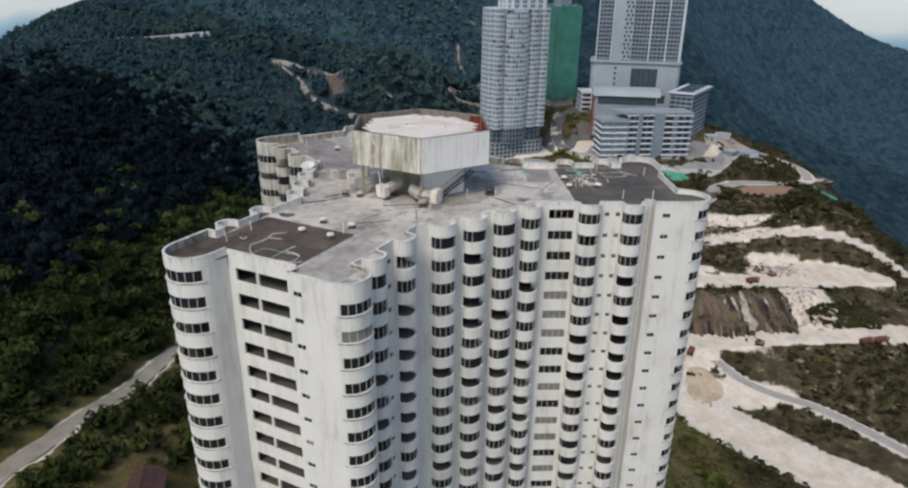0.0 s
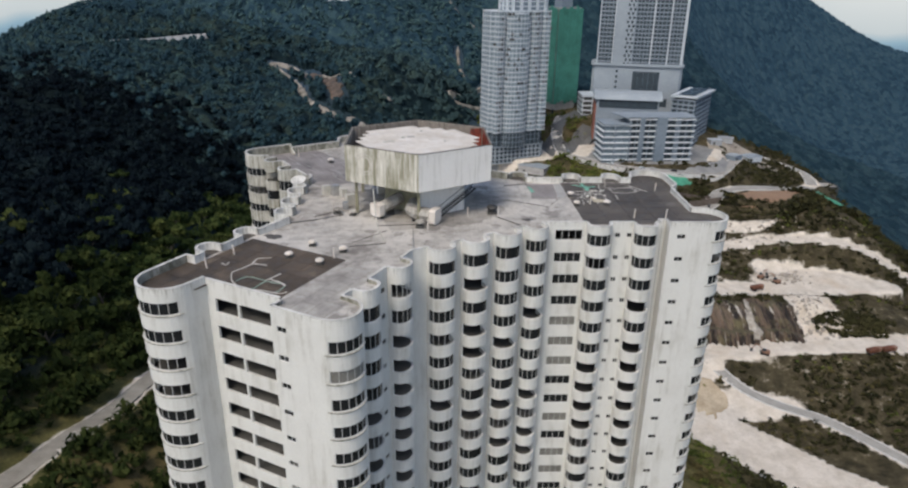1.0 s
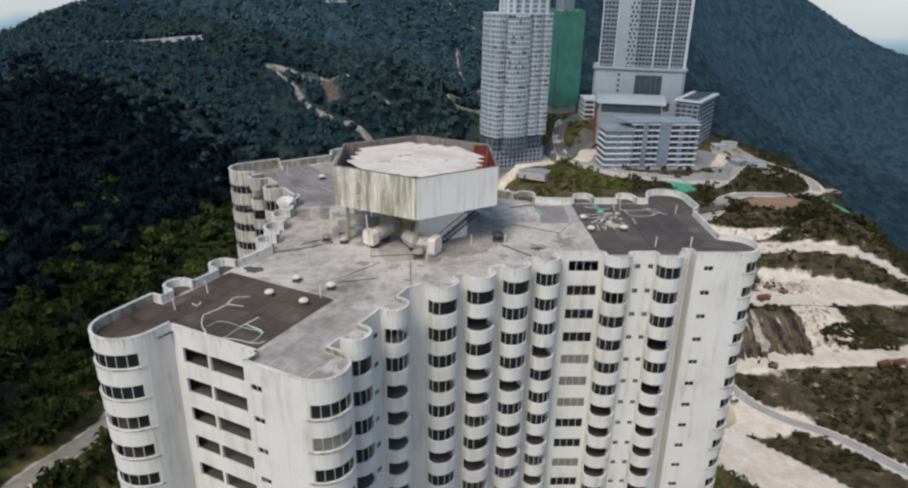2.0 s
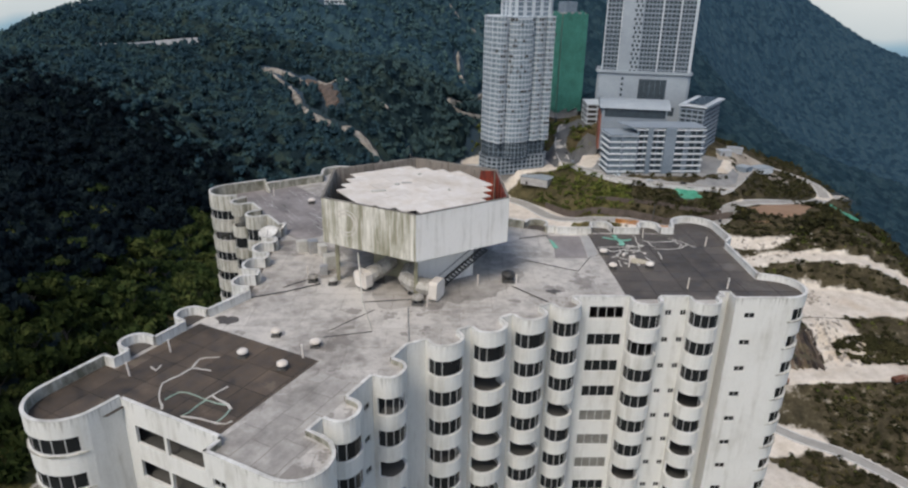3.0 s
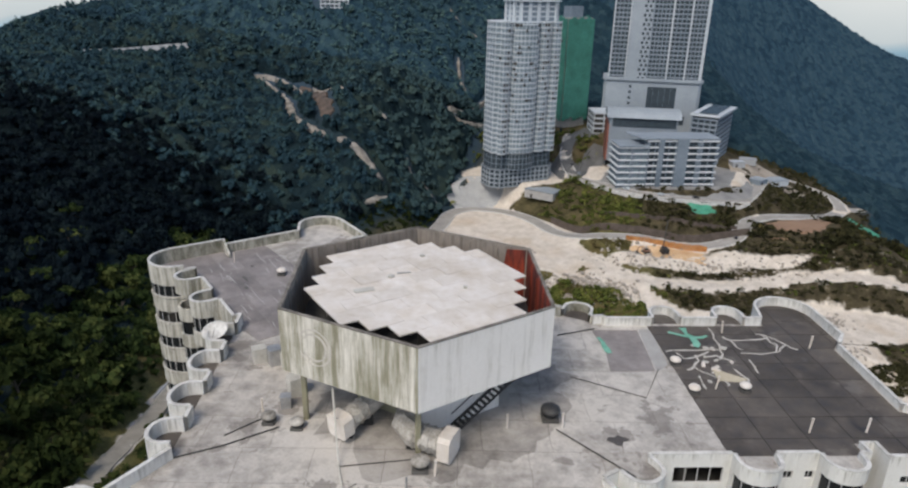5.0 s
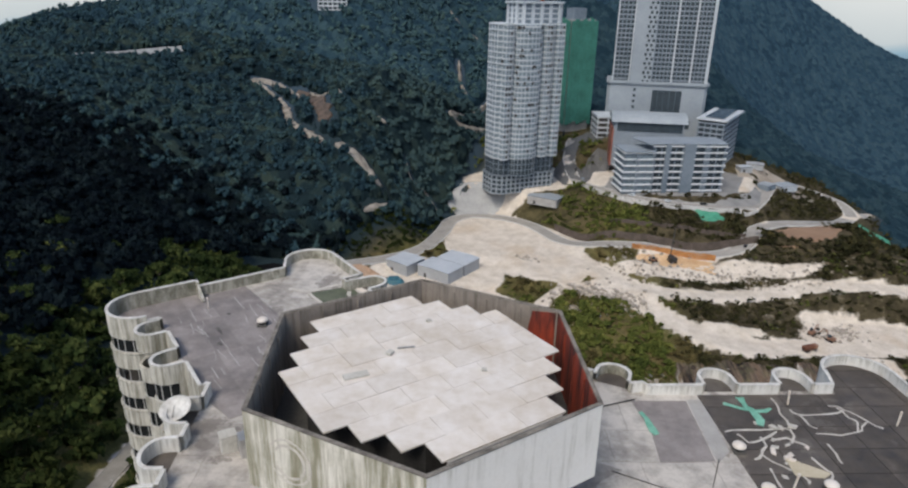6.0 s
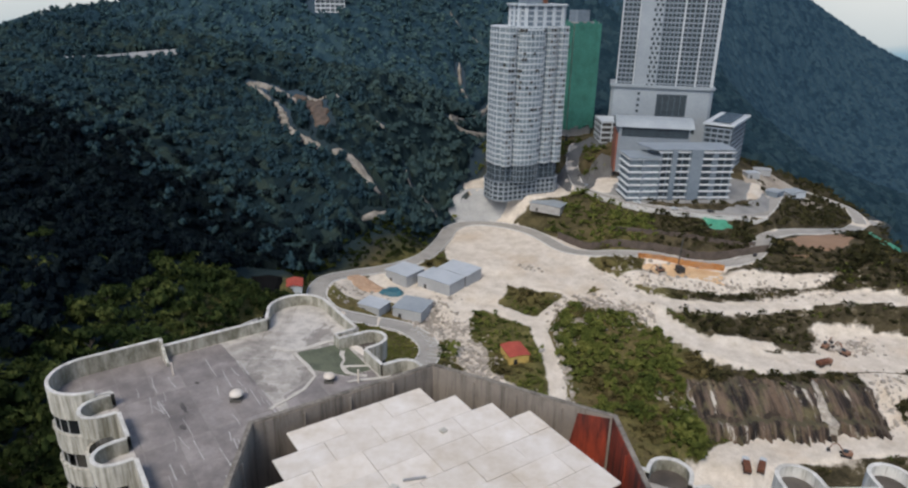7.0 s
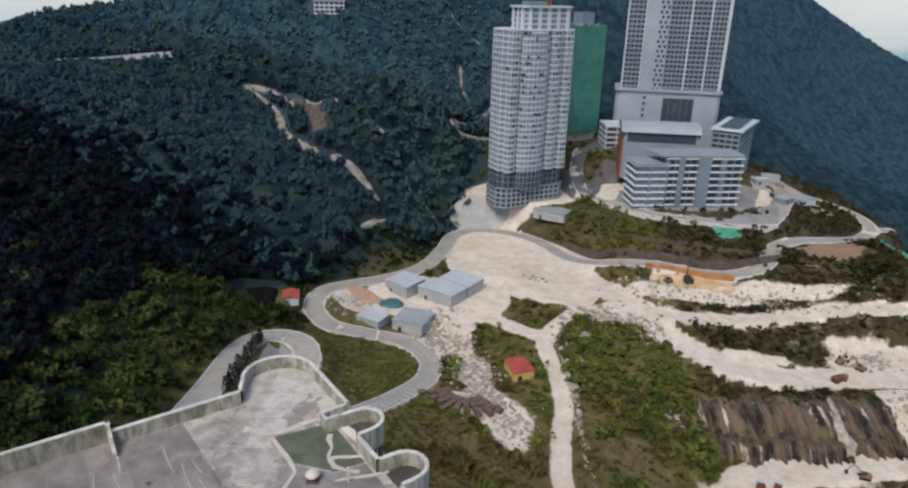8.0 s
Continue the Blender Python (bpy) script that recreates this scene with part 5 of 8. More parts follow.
def fan_duct(pts, r, ribs, label):
    t = thing("ventilation_duct", label=label, category="duct", group="ventilation ducts under the plant room")
    bm = bmesh.new()
    tube(bm, pts, r, 8)
    part("duct_run", bm, DUCT_STAINED, t, smooth=False)
    pts = [Vector(p) for p in pts]
    for k in range(ribs):
        p = pts[0].lerp(pts[1], (k + 0.5) / ribs)
        d = (pts[1] - pts[0]).normalized()
        bm = bmesh.new()
        lathe(bm, [(r * 0.9, -0.07), (r + 0.08, -0.07), (r + 0.08, 0.07), (r * 0.9, 0.07)], 8)
        part("flange", bm, DUCT_STAINED, t, m=Matrix.Translation(p) @ d.to_track_quat("Z", "Y").to_matrix().to_4x4())
    d = (pts[0] - pts[1]).normalized()
    bm = bmesh.new()
    chamfer_box(bm, -r * 1.12, r * 1.12, -r * 1.12, r * 1.12, -0.05, 0.85, r * 0.3)
    part("fan_box", bm, PANEL_WHITE, t, "pale fan box with cut corners", m=Matrix.Translation(pts[0]) @ d.to_track_quat("Z", "Y").to_matrix().to_4x4())
    for p in (pts[0], pts[1]):
        bm = bmesh.new()
        box(bm, p.x - 0.5, p.x + 0.5, p.y - 0.12, p.y + 0.12, DECK_Z, p.z - r * 0.8)
        part("duct_foot", bm, STEEL_DARK, t)
    return t


fan_duct([(-9.9, 90.4, 57.0), (-8.6, 92.0, 57.2), (-7.4, 93.4, 57.6)], 0.8, 3, "weathered round duct with a pale fan box")
fan_duct([(-2.9, 88.4, 56.8), (-5.0, 89.3, 56.85), (-5.7, 90.2, 57.0), (-5.4, 92.0, 57.2)], 0.9, 4, "stained ribbed duct with a pale fan box")

# small plant on the deck
def cap_vent(x, y, s, material, label):
    t = thing("roof_vent", Matrix.Translation((x, y, DECK_Z + 0.03)) @ Matrix.Scale(s, 4), label, "vent", "roof vents")
    bm = bmesh.new()
    chamfer_box(bm, -0.55, 0.55, -0.55, 0.55, 0, 0.22, 0.05)
    part("curb", bm, RAW, t)
    bm = bmesh.new()
    lathe(bm, [(0.42, 0.2), (0.42, 0.3), (0.36, 0.32), (0.36, 0.72)], 12)
    part("neck", bm, STEEL_DARK, t)
    bm = bmesh.new()
    lathe(bm, [(0.48, 0.58), (0.62, 0.58), (0.66, 0.66), (0.64, 0.82), (0.5, 0.95), (0.2, 1.03), (0.02, 1.04)], 14)
    part("cap", bm, material, t, smooth=True)


for x, y in ((-18.7, 76.5), (-14.9, 74.7), (-16.8, 80.2), (-12.9, 78.4), (17.1, 101.1), (17.3, 96.8), (21.6, 97.2), (-14.5, 121.6)):
    cap_vent(x, y, 0.72, PANEL_WHITE, "white mushroom vent on a roof curb")
for x, y in ((-21.3, 118.8),):
    cap_vent(x, y, 0.8, PANEL_WHITE, "small white vent on grey felt")
cap_vent(5.1, 93.0, 1.15, STEEL_DARK, "dark capped vent on the pale deck")
cap_vent(-4.4, 87.1, 1.0, DUCT_STAINED, "stained domed vent beside the duct")
cap_vent(-15.8, 92.0, 0.85, DUCT_STAINED, "grey capped vent beside the plant room")
cap_vent(-13.6, 91.4, 0.8, DUCT_STAINED, "grey capped vent beside the plant room")

pole_bm = bmesh.new()
lathe(pole_bm, [(0.075, 0), (0.075, 1.15), (0.1, 1.15), (0.1, 1.25)], 8)
pole_me = mesh_of("vent_pipe", pole_bm, PANEL_WHITE)
for x, y in ((19.3, 97.4), (24.2, 91.8), (28.5, 91.9), (1.8, 91.8), (5.9, 91.9), (30.5, 104.4), (23.4, 107.0), (-26.9, 73.3), (-25.1, 77.1), (-3.4, 86.5), (-13.6, 76.5), (-16.6, 93.2), (-12.1, 121.5), (-27.6, 122.2)):
    ob = new("vent_pipe", pole_me)
    ob.matrix_basis = pose(x, y, DECK_Z + 0.02, r2.uniform(-4, 4), r2.uniform(-4, 4), 0)
    tagged(ob, "short white vent pipe standing on the roof", "pipe", "vent pipes on the roof")


def crate(x, y, z, w, d, h, turn, material, name, label, category):
    bm = bmesh.new()
    chamfer_box(bm, -w / 2, w / 2, -d / 2, d / 2, 0, h, 0.05)
    box(bm, -w / 2 - 0.03, w / 2 + 0.03, -d / 2 - 0.03, d / 2 + 0.03, h + 0.003, h + 0.06)
    solid(name, bm, material, pose(x, y, z, 0, 0, turn), label, category)


for x, y, w, d, h, turn, mat in ((-18.8, 100.6, 1.1, 0.9, 1.3, 30, DUCT), (-17.4, 100.2, 1.0, 1.0, 1.5, 30, METAL), (-16.2, 99.6, 0.8, 1.2, 1.2, 30, DUCT), (-14.6, 95.9, 1.3, 1.1, 1.5, 30, DUCT), (-15.0, 94.0, 0.8, 0.7, 1.0, 10, METAL)):
    crate(x, y, DECK_Z, w, d, h, turn, mat, "plant_cabinet", "weathered plant cabinet beside the streaked plant room", "cabinet")

for pts, r in ((((-21.7, 87.6), (-18.3, 89.2), (-14.9, 91.4)), 0.09), (((-18.6, 90.3), (-16.2, 92.6)), 0.08), (((-9.9, 87.2), (-4.6, 88.1)), 0.07), (((-12.5, 80.0), (-8.3, 81.2)), 0.06),
               (((-5.3, 86.2), (-4.8, 79.6)), 0.1), (((7.5, 105.9), (11.3, 107.3)), 0.09), (((5.4, 91.6), (10.0, 86.6)), 0.09), (((7.6, 98.8), (13.2, 95.9), (15.4, 100.2)), 0.06), (((-12.3, 81.2), (-8.5, 85.6)), 0.05)):
    bm = bmesh.new()
    tube(bm, [(x, y, DECK_Z + 0.03 + 0.6 * r) for x, y in pts], 0.6 * r, 6)
    solid("roof_pipe", bm, STEEL_DARK if r < 0.095 else METAL, label="pipe laid across the pale roof deck", category="pipe", group="pipes on the roof")
bm = bmesh.new()
tube(bm, [(-10.7, 90.6, 59.6), (-9.9, 87.2, DECK_Z + 0.1), (-8.3, 81.3, DECK_Z + 0.1)], 0.075, 6)
solid("leaning_pipe", bm, DUCT, label="long pale pipe leaning against the plant room", category="pipe")

# satellite dish in a balcony cup
dish = thing("satellite_dish", pose(*(wing(124.5) @ Vector((15.1, 11.9, 0))).xy, DECK_Z + 0.25), "white satellite dish lying in a balcony cup", "dish")
bm = bmesh.new()
lathe(bm, [(0.07, 0), (0.07, 0.85)], 8)
part("mast", bm, STEEL_DARK, dish)
bm = bmesh.new()
prof = [(0.02, 0.0), (0.45, 0.04), (0.85, 0.14), (1.16, 0.27), (1.16, 0.31), (0.85, 0.19), (0.45, 0.09), (0.02, 0.05)]
lathe(bm, prof, 20)
part("reflector", bm, RIM, dish, m=pose(0, 0, 0.85, 20, -6, 0), smooth=True)
bm = bmesh.new()
tube(bm, [(0, -0.8, 0.72), (0.05, -0.3, 1.5)], 0.025, 5)
part("feed_arm", bm, STEEL_DARK, dish)

# sealed cracks, spilt paint and scraps on the coverings
LINES = (
    (SEALANT, 0.10, "thin pale sealed crack on dark felt", [(18.3, 107.0), (19.3, 106.5), (20.2, 106.0)]),
    (SEALANT, 0.12, "thin pale sealed crack on dark felt", [(22.5, 107.8), (22.3, 105.7), (22.3, 104.2), (22.0, 103.6)]),
    (SEALANT, 0.14, "thin pale sealed crack on dark felt", [(23.3, 106.2), (23.6, 105.6), (26.6, 105.8), (27.5, 106.5), (26.5, 106.8)]),
    (SEALANT, 0.12, "thin pale sealed crack on dark felt", [(23.7, 105.5), (23.7, 104.4), (24.1, 103.8)]),
    (SEALANT, 0.13, "thin pale sealed crack on dark felt", [(27.2, 106.7), (27.4, 105.4), (27.6, 104.7), (27.0, 103.4)]),
    (SEALANT, 0.13, "thin pale sealed crack on dark felt", [(23.8, 103.3), (25.5, 103.2), (27.1, 103.5), (27.6, 104.1), (28.5, 104.8), (29.2, 103.9)]),
    (SEALANT, 0.12, "thin pale sealed crack on dark felt", [(27.5, 106.5), (28.3, 105.4), (28.6, 104.9)]),
    (SEALANT, 0.17, "thin pale sealed crack on dark felt", [(16.9, 103.4), (18.8, 103.6), (22.1, 103.7), (21.3, 102.1)]),
    (SEALANT, 0.17, "thin pale sealed crack on dark felt", [(17.9, 103.2), (18.1, 102.1), (19.3, 102.3), (20.9, 103.5)]),
    (SEALANT, 0.17, "thin pale sealed crack on dark felt", [(19.3, 102.7), (19.3, 101.7), (18.7, 100.8), (17.9, 100.1)]),
    (SEALANT, 0.14, "thin pale sealed crack on dark felt", [(18.7, 100.8), (19.0, 99.9), (20.1, 99.1)]),
    (SEALANT, 0.20, "thin pale sealed crack on dark felt", [(20.0, 102.4), (21.4, 102.8), (22.2, 101.8)]),
    (SEALANT, 0.15, "thin pale sealed crack on dark felt", [(22.0, 100.5), (22.5, 99.2), (22.6, 98.8), (22.0, 97.7)]),
    (SEALANT, 0.12, "thin pale sealed crack on dark felt", [(24.0, 102.0), (24.0, 100.9), (23.9, 99.8)]),
    (SEALANT, 0.14, "thin pale sealed crack on dark felt", [(18.6, 99.4), (18.4, 98.1), (18.5, 97.4)]),
    (SEALANT, 0.14, "thin pale sealed crack on dark felt", [(20.6, 98.6), (20.6, 97.7)]),
    (GREEN_PAINT, 0.55, "green paint spilt on the roof", [(19.8, 107.7), (20.0, 106.5), (20.3, 105.8), (20.0, 104.1)]),
    (GREEN_PAINT, 0.30, "green paint spilt on the roof", [(18.3, 107.0), (20.3, 106.0), (21.7, 106.3)]),
    (GREEN_PAINT, 0.45, "green paint spilt on the roof", [(11.4, 105.6), (11.6, 104.0), (11.9, 102.8)]),
    (SEALANT, 0.14, "pale sealed crack on dark felt", [(-22.5, 68.8), (-23.1, 70.1), (-23.8, 72.3), (-23.0, 73.5), (-22.4, 74.5), (-22.3, 75.5), (-21.9, 76.2), (-20.7, 76.3)]),
    (SEALANT, 0.12, "pale sealed crack on dark felt", [(-22.3, 74.5), (-21.5, 74.5), (-20.6, 74.2)]),
    (SEALANT, 0.12, "pale sealed crack on dark felt", [(-25.7, 74.6), (-25.2, 74.2), (-25.1, 74.9)]),
    (PALE_GREEN, 0.12, "faded green line on dark felt", [(-22.8, 69.9), (-21.9, 71.1), (-19.6, 70.1), (-17.3, 69.0), (-18.0, 67.3)]),
    (PALE_GREEN, 0.13, "faded green line on dark felt", [(-20.7, 68.0), (-19.7, 70.1)]),
    (SEALANT, 0.15, "pale sealed crack on dark felt", [(-19.7, 70.1), (-18.6, 71.9)]),
    (SEALANT, 0.17, "pale sealed crack on dark felt", [(-19.4, 70.6), (-18.3, 70.0), (-17.3, 69.0)]),
    (SEALANT, 0.17, "pale sealed crack on dark felt", [(-20.7, 68.0), (-19.3, 67.7), (-17.8, 67.2), (-16.9, 67.5)]),
    (SEALANT, 0.42, "broad white sealed joint on the felt", [(-20.7, 127.0), (-18.5, 126.5), (-16.4, 127.7), (-14.4, 128.9)]),
    (SEALANT, 0.42, "broad white sealed joint on the felt", [(-18.3, 126.2), (-17.0, 124.2), (-15.9, 122.4), (-16.4, 120.4), (-18.4, 117.6)]),
    (PANEL_WHITE, 0.5, "broad white sealed joint on the felt", [(-14.4, 129.0), (-12.8, 126.9), (-11.0, 124.6)]),
    (SEALANT, 0.3, "white sealed crack on green felt", [(-14.2, 126.6), (-13.9, 125.0), (-13.6, 123.7), (-12.6, 122.6), (-11.5, 122.4)]),
    (SEALANT, 0.3, "white sealed crack on green felt", [(-13.7, 123.8), (-12.4, 124.1), (-11.3, 124.0)]),
    (SEALANT, 0.26, "white sealed crack on green felt", [(-13.0, 121.6), (-11.0, 122.0), (-9.4, 122.5)]),
)
r3 = random.Random(3)
for k, (mat, w, label, pts) in enumerate(LINES):
    bm = bmesh.new()
    line = [tuple(p + np.array((r3.uniform(-0.12, 0.12), r3.uniform(-0.12, 0.12)))) for p in resample(pts, 0.7)]
    ribbon(bm, line, w, DECK_Z + 0.03, DECK_Z + 0.05 + 0.001 * k, 0.45, r3)
    solid("sealed_crack" if mat is not GREEN_PAINT else "paint_spill", bm, mat, label=label, category="roof marking")
for k in range(14):     # scraps round the dark bay
    x, y = r3.gauss(20.6, 1.5), r3.gauss(100.8, 1.6)
    bm = bmesh.new()
    w, d = r3.uniform(0.25, 0.8), r3.uniform(0.15, 0.4)
    prism(bm, [(-w / 2, -d / 2), (w * 0.4, -d / 2 * r3.uniform(0.5, 1.2)), (w / 2, d / 2), (-w * 0.3, d / 2 * r3.uniform(0.6, 1.2))], 0, r3.uniform(0.04, 0.16))
    solid("scrap_board", bm, r3.choice((SEALANT, PANEL_WHITE, DUCT)), pose(x, y, DECK_Z + 0.03, 0, 0, r3.uniform(0, 180)), "scrap of pale board lying on dark felt", "scrap", "scraps on the roof")

for k in range(48):     # pale drip lines on the rear wing's felt
    u, v = r3.uniform(15, 31), r3.uniform(-1.5, 8.0)
    w = wing(124.5)
    a, b = w @ Vector((u, v, 0)), w @ Vector((u + r3.uniform(0.8, 3.2), v + r3.uniform(-0.3, 0.3), 0))
    bm = bmesh.new()
    ribbon(bm, [(a.x, a.y), ((a.x + b.x) / 2 + r3.uniform(-0.1, 0.1), (a.y + b.y) / 2), (b.x, b.y)], r3.uniform(0.03, 0.075), DECK_Z + 0.03, DECK_Z + 0.046, 0.4, r3)
    solid("drip_mark", bm, DRIP, label="thin white drip mark on worn grey felt", category="roof marking", group="drip marks on the felt")
DAMP = mottled("damp_stain", (0.05, 0.044, 0.04), (0.11, 0.098, 0.09), 0.8, 5, 0.6)
for turn, u, v, long, wide in ((124.5, 27.6, 5.2, 0.9, 0.22), (124.5, 25.2, 5.9, 0.5, 0.25), (124.5, 30.6, 3.4, 0.25, 0.2), (124.5, 22.4, 1.0, 0.5, 0.12), (124.5, 17.5, 4.6, 0.7, 0.3), (243, 20.9, -8.6, 1.0, 1.1), (2, 14.5, -7.8, 0.8, 0.6)):
    ring = []
    for k in range(14):
        a = 2 * math.pi * k / 14
        f = r3.uniform(0.55, 1.2)
        ring.append((u + long * f * math.cos(a), v + wide * f * math.sin(a)))
    bm = bmesh.new()
    prism(bm, ring, DECK_Z + 0.01, DECK_Z + 0.036)
    solid("damp_stain", bm, DAMP, wing(turn), "dark damp stain on the roof", "roof marking", "damp stains on the roof")
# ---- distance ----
# glows by itself: haze, far ranges and sky are painted by height
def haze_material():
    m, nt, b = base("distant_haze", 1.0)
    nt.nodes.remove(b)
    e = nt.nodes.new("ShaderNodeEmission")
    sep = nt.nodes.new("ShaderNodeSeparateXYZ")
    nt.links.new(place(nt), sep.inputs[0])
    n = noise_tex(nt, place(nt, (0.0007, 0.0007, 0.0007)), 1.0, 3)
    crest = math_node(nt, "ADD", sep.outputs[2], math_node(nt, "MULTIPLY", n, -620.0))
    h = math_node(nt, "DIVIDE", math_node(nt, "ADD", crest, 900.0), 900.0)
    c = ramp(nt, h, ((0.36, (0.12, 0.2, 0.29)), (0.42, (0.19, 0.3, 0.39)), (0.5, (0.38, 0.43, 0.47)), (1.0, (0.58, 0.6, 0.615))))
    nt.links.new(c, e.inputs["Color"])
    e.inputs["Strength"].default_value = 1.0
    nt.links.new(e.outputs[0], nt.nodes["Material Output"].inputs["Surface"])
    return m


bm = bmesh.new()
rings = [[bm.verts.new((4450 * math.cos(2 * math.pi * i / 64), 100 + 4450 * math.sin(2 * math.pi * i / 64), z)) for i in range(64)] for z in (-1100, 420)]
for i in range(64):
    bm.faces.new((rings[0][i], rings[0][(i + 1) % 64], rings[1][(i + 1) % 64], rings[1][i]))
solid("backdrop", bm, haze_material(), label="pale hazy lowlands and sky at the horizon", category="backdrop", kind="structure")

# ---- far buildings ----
# distance haze is put into these renders as a blue-grey cast
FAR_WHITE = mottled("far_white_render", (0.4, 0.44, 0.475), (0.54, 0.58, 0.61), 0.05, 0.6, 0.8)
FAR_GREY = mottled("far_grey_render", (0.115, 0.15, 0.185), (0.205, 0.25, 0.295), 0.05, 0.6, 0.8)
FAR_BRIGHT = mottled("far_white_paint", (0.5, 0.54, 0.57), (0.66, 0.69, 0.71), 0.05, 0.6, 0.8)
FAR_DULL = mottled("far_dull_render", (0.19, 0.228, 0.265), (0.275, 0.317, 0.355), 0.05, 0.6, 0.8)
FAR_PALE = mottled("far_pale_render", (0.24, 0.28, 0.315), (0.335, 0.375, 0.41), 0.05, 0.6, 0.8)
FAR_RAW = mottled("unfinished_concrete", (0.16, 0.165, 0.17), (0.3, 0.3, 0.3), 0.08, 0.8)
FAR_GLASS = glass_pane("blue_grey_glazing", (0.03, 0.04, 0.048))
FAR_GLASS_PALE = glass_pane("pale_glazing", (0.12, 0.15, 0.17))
NET = mottled("green_debris_net", (0.02, 0.11, 0.085), (0.05, 0.22, 0.17), 0.12, 0.7, 0.8)
TERRACOTTA = mottled("terracotta_wall", (0.2, 0.07, 0.05), (0.32, 0.12, 0.08), 0.1, 1)
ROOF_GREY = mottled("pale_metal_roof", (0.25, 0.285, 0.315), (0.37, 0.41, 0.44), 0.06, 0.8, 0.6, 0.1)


def block_ring(hl, hd, cut):
    return [(-hl + cut, -hd), (hl - cut, -hd), (hl, -hd + cut), (hl, hd - cut), (hl - cut, hd), (-hl + cut, hd), (-hl, hd - cut), (-hl, -hd + cut)]


def storeyed(t, ring, z0, storeys, sh, bay, core, slab_mat, pier_mat, slab=(0.55, 1.0), pier=(0.5, 0.7), skip_top=False):
    """A glazed core with a projecting band at each floor and piers at each bay, as parts of t. slab: projection, depth; pier: projection, width."""
    bm = bmesh.new()
    prism(bm, ring, z0, z0 + storeys * sh)
    part("glazing", bm, core, t)
    n = len(ring)

    def grown(d):
        out = []
        for i in range(n):
            p, a, b = Vector(ring[i]), Vector(ring[i - 1]), Vector(ring[(i + 1) % n])
            n0, n1 = Vector(((p - a).y, -(p - a).x)).normalized(), Vector(((b - p).y, -(b - p).x)).normalized()
            k = (n0 + n1).normalized()
            out.append(tuple(p + k * (d / max(0.5, k.dot(n0)))))
        return out

    bm = bmesh.new()
    prism(bm, grown(slab[0]), 0, slab[1])
    slab_me = mesh_of("floor_band", bm, slab_mat)
    for k in range(storeys + 1):
        part("floor_band", slab_me, None, t, m=Matrix.Translation((0, 0, z0 + k * sh - slab[1] / 2)))
    for i in range(n):
        a, b = Vector(ring[i]), Vector(ring[(i + 1) % n])
        d = b - a
        if d.length < 1.5:
            continue
        m = max(1, round(d.length / bay))
        nrm = Vector((d.y, -d.x)).normalized()
        ang = math.atan2(d.y, d.x)
        bm = bmesh.new()
        box(bm, -pier[1] / 2, pier[1] / 2, -pier[0], 0.1, z0, z0 + storeys * sh)
        pier_me = mesh_of("pier", bm, pier_mat)
        for k in range(m + 1):
            p = a + d * (k / m)
            part("pier", pier_me, None, t, m=Matrix.Translation((*p, 0)) @ Matrix.Rotation(ang, 4, "Z"))


def plain(t, name, ring, z0, z1, mat, label=""):
    bm = bmesh.new()
    prism(bm, ring, z0, z1)
    return part(name, bm, mat, t, label)


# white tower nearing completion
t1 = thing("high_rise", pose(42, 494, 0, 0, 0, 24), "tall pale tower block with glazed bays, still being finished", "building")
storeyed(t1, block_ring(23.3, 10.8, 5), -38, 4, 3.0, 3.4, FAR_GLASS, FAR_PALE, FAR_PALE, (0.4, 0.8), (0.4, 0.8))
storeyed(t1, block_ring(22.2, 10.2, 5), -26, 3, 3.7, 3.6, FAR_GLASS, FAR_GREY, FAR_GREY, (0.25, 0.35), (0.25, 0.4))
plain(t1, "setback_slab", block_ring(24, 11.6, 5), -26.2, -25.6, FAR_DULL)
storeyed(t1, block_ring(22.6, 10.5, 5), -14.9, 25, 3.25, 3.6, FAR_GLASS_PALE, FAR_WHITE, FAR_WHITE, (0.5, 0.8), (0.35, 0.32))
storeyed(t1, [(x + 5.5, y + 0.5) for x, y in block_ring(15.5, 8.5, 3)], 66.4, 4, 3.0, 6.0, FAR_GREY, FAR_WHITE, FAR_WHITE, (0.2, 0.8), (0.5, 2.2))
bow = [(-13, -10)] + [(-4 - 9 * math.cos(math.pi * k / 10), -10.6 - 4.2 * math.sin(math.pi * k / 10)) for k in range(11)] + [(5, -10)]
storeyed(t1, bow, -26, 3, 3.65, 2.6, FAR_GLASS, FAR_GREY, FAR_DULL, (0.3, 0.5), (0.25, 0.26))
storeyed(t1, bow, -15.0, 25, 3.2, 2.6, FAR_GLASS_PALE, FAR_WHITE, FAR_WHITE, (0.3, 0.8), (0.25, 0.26))
